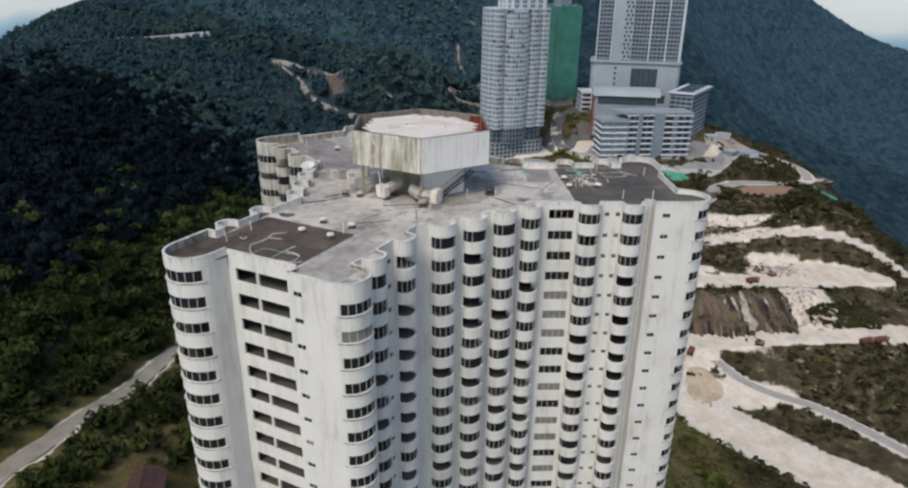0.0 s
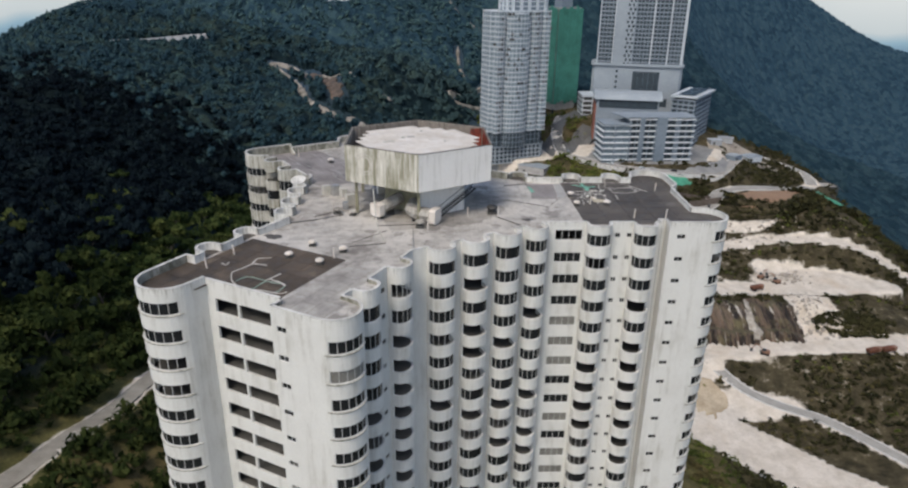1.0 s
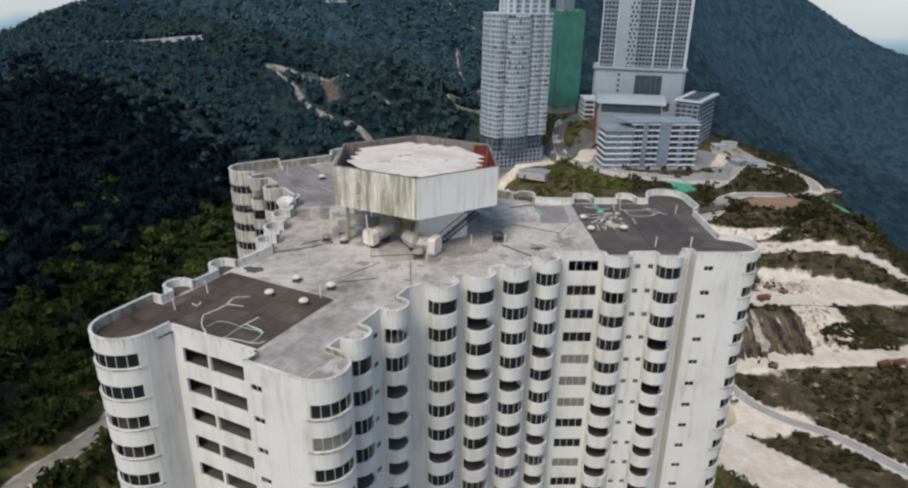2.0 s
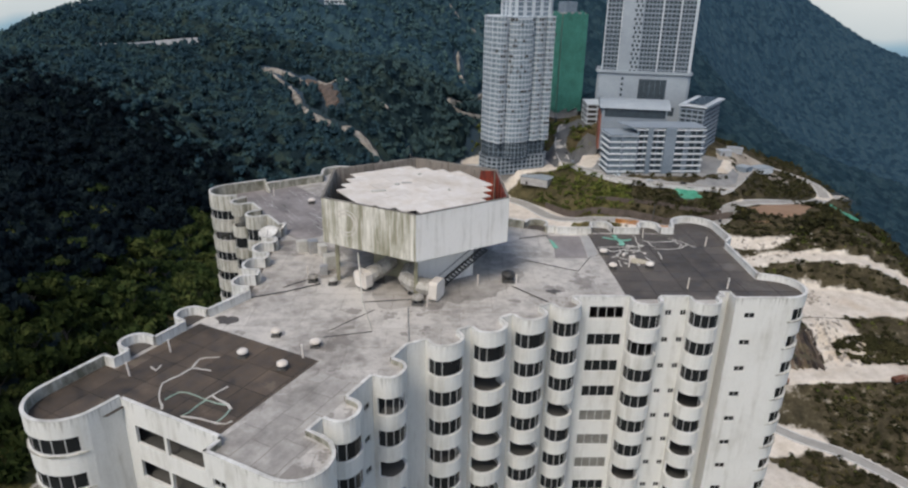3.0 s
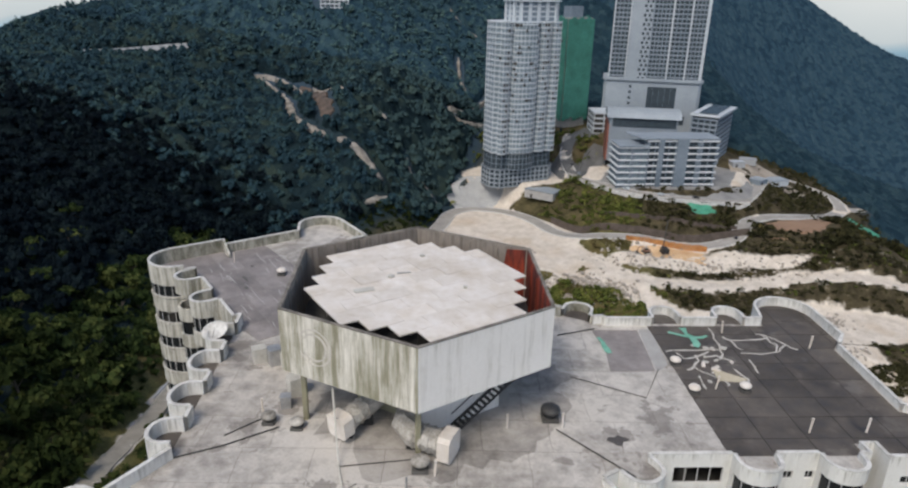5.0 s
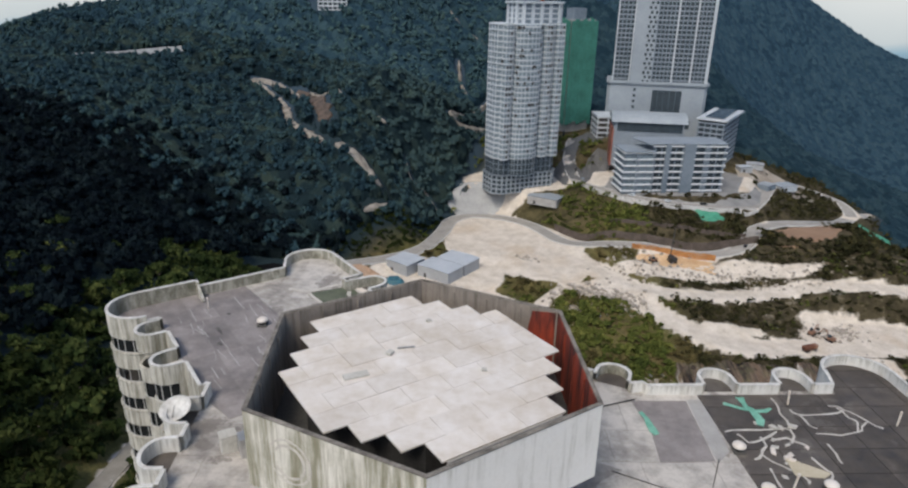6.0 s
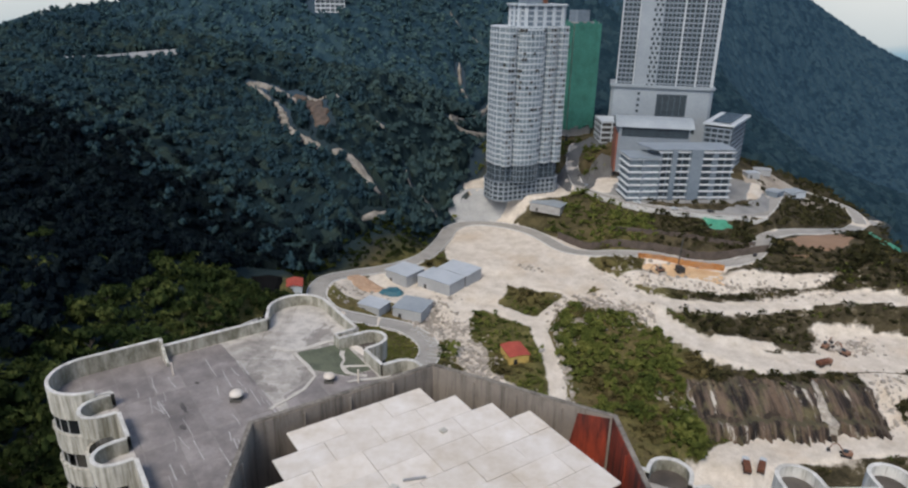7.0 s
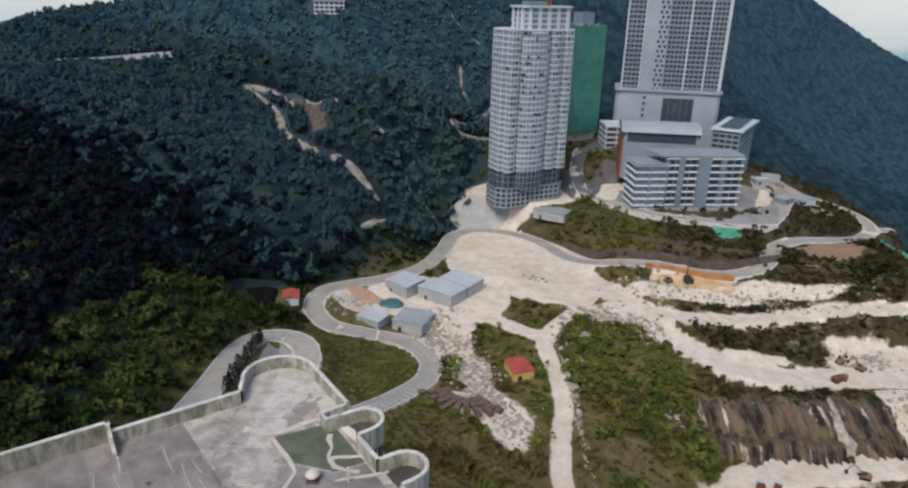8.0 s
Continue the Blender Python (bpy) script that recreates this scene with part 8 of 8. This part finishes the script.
# bare earth slips on the wooded slopes
SLIPS = [[(-148, 563), (-124, 540), (-108, 492), (-104, 478), (-90, 460), (-78, 453)], [(-72, 452), (-62, 451), (-56, 449), (-50, 445), (-44, 442)], [(-6, 722), (5, 707), (14, 702), (26, 699)], [(2.4, 662), (3.5, 640), (5, 627), (9, 611)], [(28, 617), (14, 585), (2, 552), (-4.4, 540), (0, 534), (10, 540), (26, 560)], [(-200, 560), (-173, 562), (-146, 563)], [(-107, 559), (-84, 520), (-68, 491), (-46, 493)], [(-52, 419), (-44, 427), (-36, 434)], [(-32, 486), (-29, 479), (-21, 481), (-10, 476)], [(-116, 562), (-100, 532), (-88, 495), (-80, 470)], [(-150, 565), (-136, 566), (-122, 560), (-113, 545), (-108, 520)]]
SLIP_W = (2.3, 3.2, 1.2, 1.4, 1.3, 0.9, 0.8, 1.5, 0.8, 4.5, 2.4)
slips = [resample(s, 1.6) for s in SLIPS]
EARTH = mottled("slipped_earth", (0.08, 0.066, 0.05), (0.44, 0.4, 0.345), 0.22, 1.1)
EARTH_BROWN = mottled("brown_slipped_earth", (0.03, 0.028, 0.024), (0.15, 0.105, 0.08), 0.2, 1.2)
for k, (s, w) in enumerate(zip(slips, SLIP_W)):
    bm = bmesh.new()
    rows = []
    rise = 3.2 if k in (2, 3, 4) else 1.6     # the terrace banks stand higher
    for i, p in enumerate(s):
        d = s[min(i + 1, len(s) - 1)] - s[max(i - 1, 0)]
        n = np.array((-d[1], d[0])) / np.linalg.norm(d)
        taper = min(1.0, 0.25 + i / 5, 0.25 + (len(s) - 1 - i) / 5)
        row = []
        for o, h in ((-1.25, -1.5), (-0.8, 0.75), (-0.35, 0.95), (0, 1.1), (0.35, 1.0), (0.8, 0.75), (1.25, -1.5)):
            ragged = 1 + 0.75 * noise.noise((i * 0.33, k * 7 + (3 if o > 0 else 0), 1)) + 0.45 * noise.noise((i * 0.9, k * 5 + (3 if o > 0 else 0), 6))
            q = p + n * (o * w * taper * ragged + 0.35 * w * noise.noise((i * 0.25, k * 3, 9)))
            row.append(bm.verts.new((q[0], q[1], gz(q[0], q[1]) + rise * h + 0.5 * noise.noise((q[0] * 0.8, q[1] * 0.8, 2)))))
        rows.append(row)
    for a, b in zip(rows, rows[1:]):
        for j in range(6):
            bm.faces.new((a[j], a[j + 1], b[j + 1], b[j]))
    solid("earth_slip", bm, EARTH_BROWN if w > 4.3 else EARTH, label="pale earth slip down the wooded slope", category="ground", kind="structure")


def off_slips(x, y):
    ok = np.ones(x.shape, bool)
    for s, w in zip(slips, SLIP_W):
        d, _ = nearest(s, x, y)
        ok &= d > (w + 3.2 if w > 1.15 else w + 2.2)
    return ok


near_t = [crown_template(64, 10 + k) for k in range(6)]
mid_t = [crown_template(48, 30 + k, lumps=5, ruffle=0.4) for k in range(5)]
far_t = [crown_template(20, 50 + k, lumps=2, ruffle=0.45) for k in range(5)]
bush_t = [crown_template(18, 70 + k, core=False, lumps=3) for k in range(5)]

def frond_template(seed, blades=20):
    """A tuft of long bent leaves rising from one foot, of radius 1."""
    r = np.random.RandomState(seed)
    v, f = [], []
    for k in range(blades):
        an, rise, ln = r.uniform(0, 2 * math.pi), r.uniform(0.25, 1.3), r.uniform(0.6, 1.1)
        d, side = np.array((math.cos(an), math.sin(an), 0)), np.array((-math.sin(an), math.cos(an), 0))
        foot = np.array((r.uniform(-0.3, 0.3), r.uniform(-0.3, 0.3), -0.3))
        mid = foot + d * ln * 0.5 + np.array((0, 0, rise * 0.75))
        tip = foot + d * ln + np.array((0, 0, rise * 0.55))
        w = r.uniform(0.1, 0.18)
        i = len(v)
        v += [foot, mid - side * w, tip, mid + side * w]
        f.append((i, i + 1, i + 2, i + 3))
    return np.array(v), f, []


frond_t = [frond_template(90 + k, 24) for k in range(6)]

def canopy(name, x0, x1, y0, y1, step, cell, lift, dome, inside, material, label):
    """A closed roof of leaves over far woods: one sheet with a dome for every crown."""
    xs, ys = np.arange(x0, x1, step), np.arange(y0, y1, step)
    X, Y = np.meshgrid(xs, ys)
    X, Y = X + npr.uniform(-0.3, 0.3, X.shape) * step, Y + npr.uniform(-0.3, 0.3, Y.shape) * step
    ci, cj = np.floor(X / cell).astype(int), np.floor(Y / cell).astype(int)
    top = np.zeros(X.shape)
    for di in (-1, 0, 1):
        for dj in (-1, 0, 1):
            a, b = ci + di, cj + dj
            h1 = np.modf(np.abs(np.sin(a * 127.1 + b * 311.7) * 43758.5))[0]
            h2 = np.modf(np.abs(np.sin(a * 269.5 + b * 183.3) * 43758.5))[0]
            d = np.hypot(X - (a + h1) * cell, Y - (b + h2) * cell) / (cell * (0.6 + 0.45 * h2))
            top = np.maximum(top, (0.6 + 0.6 * h1) * np.sqrt(np.clip(1 - d * d, 0, 1)))
    Z = heights_at(X.ravel(), Y.ravel()).reshape(X.shape) + lift + dome * top + npr.uniform(-0.34, 0.34, X.shape) * step
    ok = inside(X.ravel(), Y.ravel()).reshape(X.shape)
    ok[0], ok[-1], ok[:, 0], ok[:, -1] = False, False, False, False
    Z = np.where(ok, Z, Z - lift - dome - 4)
    ny, nx = X.shape
    q = np.arange(nx * ny).reshape(ny, nx)
    faces = np.stack([q[:-1, :-1], q[:-1, 1:], q[1:, 1:], q[1:, :-1]], -1)[ok[:-1, :-1] | ok[1:, 1:]]
    me = bpy.data.meshes.new(name)
    me.vertices.add(nx * ny)
    me.vertices.foreach_set("co", np.stack([X, Y, Z], -1).astype(np.float32).ravel())
    me.loops.add(4 * len(faces))
    me.loops.foreach_set("vertex_index", faces.reshape(-1).astype(np.int32))
    me.polygons.add(len(faces))
    me.polygons.foreach_set("loop_start", np.arange(0, 4 * len(faces), 4, dtype=np.int32))
    me.polygons.foreach_set("use_smooth", np.zeros(len(faces), bool))
    me.update(calc_edges=True)
    me.materials.append(material)
    tagged(new(name, me), label, "woods", kind="stuff")


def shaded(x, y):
    """The lower slope, where shade is put into the colour of the woods."""
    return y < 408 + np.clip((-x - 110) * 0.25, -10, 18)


# dense woods on the near slope
x, y = scatter_points(-380, 45, 40, 600, 4.2)
keep = (x < edge_x(y) - np.where(y < 330, 17 - 6 * np.sin(y * 0.11), 0)) & in_sight(x, y) & free(x, y, 3.0) & off_slips(x, y)
x, y = x[keep], y[keep]
z = heights_at(x, y)
size = npr.uniform(1.7, 4.4, len(x))
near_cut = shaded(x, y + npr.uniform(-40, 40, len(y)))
# eastern part of the woods, its leaf colour paler with painted haze
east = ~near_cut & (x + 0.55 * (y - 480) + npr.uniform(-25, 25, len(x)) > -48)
for sel, tm, nm, leaf in ((near_cut, near_t, "woodland", LEAF_SHADED), (~near_cut & ~east, mid_t, "woodland_beyond", LEAF_SLOPE), (east, mid_t, "young_woodland", LEAF_EAST)):
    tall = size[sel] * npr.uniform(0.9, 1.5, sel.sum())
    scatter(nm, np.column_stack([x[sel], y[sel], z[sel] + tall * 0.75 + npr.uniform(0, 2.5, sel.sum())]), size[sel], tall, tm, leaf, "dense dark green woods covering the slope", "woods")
# woods of the ridge and the mountain behind

def slope_free(x, y):
    return (x < edge_x(y) - 3) & in_sight(x, y) & free(x, y, 5.0) & off_slips(x, y)


def ridge_side(x, y):
    return x < 70 + 0.12 * (y - 600)


def wood_free(x, y):
    return in_sight(x, y) & free(x, y, 5.0) & off_slips(x, y) & ((y > 598) | (x > 45))


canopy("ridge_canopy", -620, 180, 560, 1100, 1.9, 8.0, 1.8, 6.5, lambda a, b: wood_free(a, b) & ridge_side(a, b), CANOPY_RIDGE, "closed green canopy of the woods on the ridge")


def up_mountain(x, y):
    """How far up the mountain a place lies, with an uneven line."""
    return y + 0.25 * x + 45 * np.sin(x * 0.021) + 28 * np.sin(y * 0.05 + x * 0.037)


x, y = scatter_points(-330, 60, 566, 760, 4.6)
keep = wood_free(x, y) & ridge_side(x, y) & off_slips(x, y)
x, y = x[keep], y[keep]
size = npr.uniform(1.8, 3.6, len(x))
hazed = x + npr.uniform(-40, 40, len(x)) > -235
for sel, nm, leaf in ((hazed, "ridge_trees", LEAF_RIDGE), (~hazed, "ridge_trees_beyond", LEAF_SLOPE)):
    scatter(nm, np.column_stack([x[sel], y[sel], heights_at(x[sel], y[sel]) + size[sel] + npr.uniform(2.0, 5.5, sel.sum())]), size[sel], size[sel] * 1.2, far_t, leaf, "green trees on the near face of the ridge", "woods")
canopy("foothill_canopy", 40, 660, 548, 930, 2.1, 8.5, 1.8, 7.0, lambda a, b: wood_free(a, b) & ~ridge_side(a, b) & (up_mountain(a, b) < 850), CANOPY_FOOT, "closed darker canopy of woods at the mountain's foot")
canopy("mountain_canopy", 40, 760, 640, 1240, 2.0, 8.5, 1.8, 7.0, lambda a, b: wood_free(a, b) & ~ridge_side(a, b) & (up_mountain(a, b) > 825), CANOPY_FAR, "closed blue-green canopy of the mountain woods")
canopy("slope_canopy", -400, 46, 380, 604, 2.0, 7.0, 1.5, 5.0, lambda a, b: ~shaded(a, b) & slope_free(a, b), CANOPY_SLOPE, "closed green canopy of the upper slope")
canopy("lower_canopy", -330, 10, 330, 500, 2.0, 7.0, 1.0, 4.5, lambda a, b: shaded(a, b) & slope_free(a, b) & (b > 345), CANOPY_SHADED, "closed dark canopy of the lower slope")
canopy("valley_canopy", 255, 660, 240, 645, 3.0, 9.0, 1.5, 5.0, lambda a, b: in_sight(a, b) & free(a, b, 8.0) & (a > 290 - np.clip((b - 530) * 0.7, 0, 40)), CANOPY_FOOT, "closed canopy of woods falling to the valley")

# bright young growth beside the drive and round the block
x, y = scatter_points(-150, -20, 60, 345, 2.6)
keep = (x > edge_x(y) - 20 + 6 * np.sin(y * 0.11) + 2 * np.clip((y - 240) / 40, 0, 1)) & free(x, y, 2.6) & (npr.uniform(size=len(x)) < 0.85) & ((x < -74) | (y < 200))
x, y = x[keep], y[keep]
size = npr.uniform(1.0, 3.2, len(x)) * np.where(npr.uniform(size=len(x)) < 0.15, 1.5, 1.0)
z, tall = heights_at(x, y) + size * 0.5, size * npr.uniform(0.8, 1.5, len(x))
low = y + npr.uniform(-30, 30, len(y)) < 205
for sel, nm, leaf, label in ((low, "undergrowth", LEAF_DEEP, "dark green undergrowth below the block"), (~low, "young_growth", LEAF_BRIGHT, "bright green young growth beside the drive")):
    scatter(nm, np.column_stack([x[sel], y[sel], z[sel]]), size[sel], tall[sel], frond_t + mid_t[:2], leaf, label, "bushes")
# bushes between the edge of the woods and the road
x, y = scatter_points(-112, 14, 318, 476, 2.6)
_, soil_here, _ = ground(x, y)
road_x = np.interp(y, [318, 345, 358, 376, 390, 401, 420, 447, 476], [-62, -66, -68, -68, -56, -40, -20, -11, -4])
keep = free(x, y, 2.2) & (soil_here < 0.15) & (x > edge_x(y) - 9) & (x < road_x)
x, y = x[keep], y[keep]
size = npr.uniform(0.9, 2.6, len(x))
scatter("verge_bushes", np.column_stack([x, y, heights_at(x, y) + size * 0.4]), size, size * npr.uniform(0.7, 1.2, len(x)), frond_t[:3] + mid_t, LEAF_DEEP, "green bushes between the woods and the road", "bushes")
# scrub on the slopes of the site
x, y = scatter_points(-50, 300, 130, 440, 2.5)
_, soil_here, rock_here = ground(x, y)
patches = np.array([noise.noise((a * 0.03, b * 0.03, 3)) for a, b in zip(x, y)])
soil_here = soil_here + ((x < -14) & (y > 280) & (y < 343)) + ((y > 388) & (x < np.interp(y, [388, 401, 420, 447, 476], [-56, -40, -20, -11, -4])))
lush = ((x < 98) & (y < 370)) | (y > 372)
keep = free(x, y, 2.2) & (soil_here < 0.25) & (rock_here < 0.3) & (patches > np.where(lush, -0.4, -0.3)) & (npr.uniform(size=len(x)) < 0.85)
x, y = x[keep], y[keep]
clump = np.array([noise.noise((a * 0.06, b * 0.06, 21)) for a, b in zip(x, y)])
size = npr.uniform(0.7, 1.8, len(x)) * (1 + 2.4 * np.clip(clump + 0.05, 0, 1) * ((x < 130) | (y > 380)))
size = size * np.where((x > 40) & (x < 90) & (y < 305 - (x - 50)), 0.6, 1.0)
green = np.array([noise.noise((a * 0.025, b * 0.025, 9)) for a, b in zip(x, y)]) > -0.05
heath = (x > 108) & (npr.uniform(size=len(x)) < 0.8)
size = size * np.where(heath, 1.35, 1.0)
for sel, mat, nm, label in ((green & ~heath, LEAF_GREEN, "scrub", "green scrub on the slopes between the tracks"), (heath, LEAF_HEATH, "heath", "dark brownish scrub on the slopes beside the rock face"), (~green & ~heath, LEAF_SCRUB, "dry_scrub", "brownish dry scrub on the slopes between the tracks")):
    scatter(nm, np.column_stack([x[sel], y[sel], heights_at(x[sel], y[sel]) + size[sel] * 0.35]), size[sel], size[sel] * npr.uniform(0.6, 1.1, sel.sum()), bush_t + frond_t[:2], mat, label, "bushes")
# bushes on the fan of stone beside the rock face
x, y = scatter_points(180, 226, 296, 318, 2.0)
keep = np.hypot((x - 203) / 21, (y - 307) / 9) < npr.uniform(0.7, 1.1, len(x))
x, y = x[keep], y[keep]
size = npr.uniform(1.0, 2.4, len(x))
scatter("bushes", np.column_stack([x, y, heights_at(x, y) + size * 0.45]), size, size, mid_t, LEAF_HEATH, "dark green bushes on the fan of stone", "bushes")
# rough grass inside the bend of the road
x, y = scatter_points(-62, -12, 282, 342, 1.5)
keep = free(x, y, 1.0)
x, y = x[keep], y[keep]
size = npr.uniform(0.45, 1.1, len(x))
scatter("rough_grass", np.column_stack([x, y, heights_at(x, y) + size * 0.25]), size, size * 0.7, frond_t, LEAF_GRASS, "rough bright green grass inside the bend of the road", "grass")
# thickets on the slope below the tracks
x, y = scatter_points(44, 100, 235, 372, 3.2)
_, soil_here, rock_here = ground(x, y)
mass = np.array([noise.noise((a * 0.045, b * 0.045, 33)) + 0.4 * noise.noise((a * 0.15, b * 0.15, 5)) for a, b in zip(x, y)])
keep = free(x, y, 2.5) & (soil_here < 0.2) & (rock_here < 0.3) & (mass > np.where(y > 310 - (x - 50), -0.22, 0.42))
x, y = x[keep], y[keep]
size = npr.uniform(1.3, 4.0, len(x)) * (0.75 + 0.5 * np.clip(mass[keep], 0, 1))
scatter("thicket", np.column_stack([x, y, heights_at(x, y) + size * 0.5]), size, size * npr.uniform(0.7, 1.1, len(x)), near_t, LEAF_GREEN, "green thicket on the slope below the tracks", "bushes")
x, y = scatter_points(-20, 300, 418, 575, 2.8)
keep = free(x, y, 3.0) & (x > edge_x(y)) & ((x < 112) | (npr.uniform(size=len(x)) < 0.72))
x, y = x[keep], y[keep]
size = npr.uniform(1.2, 3.0, len(x))
for sel, mat, nm, label in ((x < 112, LEAF_GREEN, "crest_scrub", "green scrub round the far buildings"), (x >= 112, LEAF_HEATH, "crest_heath", "dark brownish scrub on the bank below the far buildings")):
    scatter(nm, np.column_stack([x[sel], y[sel], heights_at(x[sel], y[sel]) + size[sel] * 0.4]), size[sel], size[sel], bush_t, mat, label, "bushes")


# single trees where the woods come nearest
def tree_meshes(seed):
    r = random.Random(seed)
    bm = bmesh.new()
    pts = [(0, 0, -0.6), (r.uniform(-0.1, 0.1), r.uniform(-0.1, 0.1), 1.5), (r.uniform(-0.3, 0.3), r.uniform(-0.3, 0.3), 3.6)]
    for (a, b, rad) in ((pts[0], pts[1], 0.24), (pts[1], pts[2], 0.17)):
        tube(bm, [a, b], rad, 7)
    for k in range(4):
        an = k * 1.6 + r.uniform(-0.4, 0.4)
        tube(bm, [pts[1], (pts[1][0] + 0.8 * math.cos(an), pts[1][1] + 0.8 * math.sin(an), 2.7), (pts[1][0] + 1.7 * math.cos(an), pts[1][1] + 1.7 * math.sin(an), 3.8)], 0.09, 5)
    trunk = mesh_of("trunk", bm, BARK)
    tv, quads, tris = crown_template(170, 200 + seed, True, 7)
    me = bpy.data.meshes.new("crown")
    me.from_pydata([(3.0 * a, 3.0 * b, 4.6 + 2.9 * c) for a, b, c in tv], [], [tuple(q) for q in quads + tris])
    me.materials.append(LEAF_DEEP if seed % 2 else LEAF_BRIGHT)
    return trunk, me


tree_pool = [tree_meshes(k) for k in range(6)]
x, y = scatter_points(-150, -76, 70, 318, 11)
keep = free(x, y, 3.5) & (npr.uniform(size=len(x)) < 0.75)
for a, b in zip(x[keep], y[keep]):
    k = 2 * npr.randint(3) + int(b < 215)
    s = float(npr.uniform(0.7, 1.35))
    t = thing("tree", Matrix.Translation((a, b, gz(a, b) - 0.2)) @ Matrix.Rotation(float(npr.uniform(0, 6.28)), 4, "Z") @ Matrix.Scale(s, 4), "dark green broadleaf tree on the slope" if k % 2 else "bright green young broadleaf tree", "tree", "trees on the slope")
    part("trunk", tree_pool[k][0], None, t)
    part("crown", tree_pool[k][1], None, t)


# row of dark conifers between the drive and its loop
def conifer_meshes(seed):
    r = np.random.RandomState(seed)
    bm = bmesh.new()
    lathe(bm, [(0.16, -0.5), (0.1, 3.0), (0.03, 6.0)], 7)
    trunk = mesh_of("trunk", bm, BARK)
    v, f = [], []
    for k in range(230):
        h = r.uniform(0.05, 1.0) ** 0.8
        rad = 1.25 * (1 - h) ** 0.8 + 0.1
        a = r.uniform(0, 2 * math.pi)
        p = np.array((rad * math.cos(a), rad * math.sin(a), 0.3 + 6.0 * h))
        d = np.array((math.cos(a), math.sin(a), -0.35))
        n = np.array((-math.sin(a), math.cos(a), r.uniform(-0.3, 0.3)))
        s = r.uniform(0.25, 0.45)
        i = len(v)
        v += [p - d * s, p + n * s * 0.4, p + d * s * 0.8, p - n * s * 0.4]
        f.append((i, i + 1, i + 2, i + 3))
    me = bpy.data.meshes.new("crown")
    me.from_pydata([tuple(q) for q in v], [], f)
    me.materials.append(LEAF_SHADED)
    return trunk, me


con = [conifer_meshes(k) for k in range(3)]
for k in range(19):
    a, b = -74.2 + 0.4 * math.sin(k * 1.7), 264 + k * 2.3
    t = thing("conifer", Matrix.Translation((a, b, gz(a, b) - 0.1)) @ Matrix.Rotation(k * 1.1, 4, "Z") @ Matrix.Scale(0.95 + 0.16 * math.sin(k * 2.3), 4), "dark narrow conifer in a row beside the drive", "tree", "conifers beside the drive")
    part("trunk", con[k % 3][0], None, t)
    part("crown", con[k % 3][1], None, t)
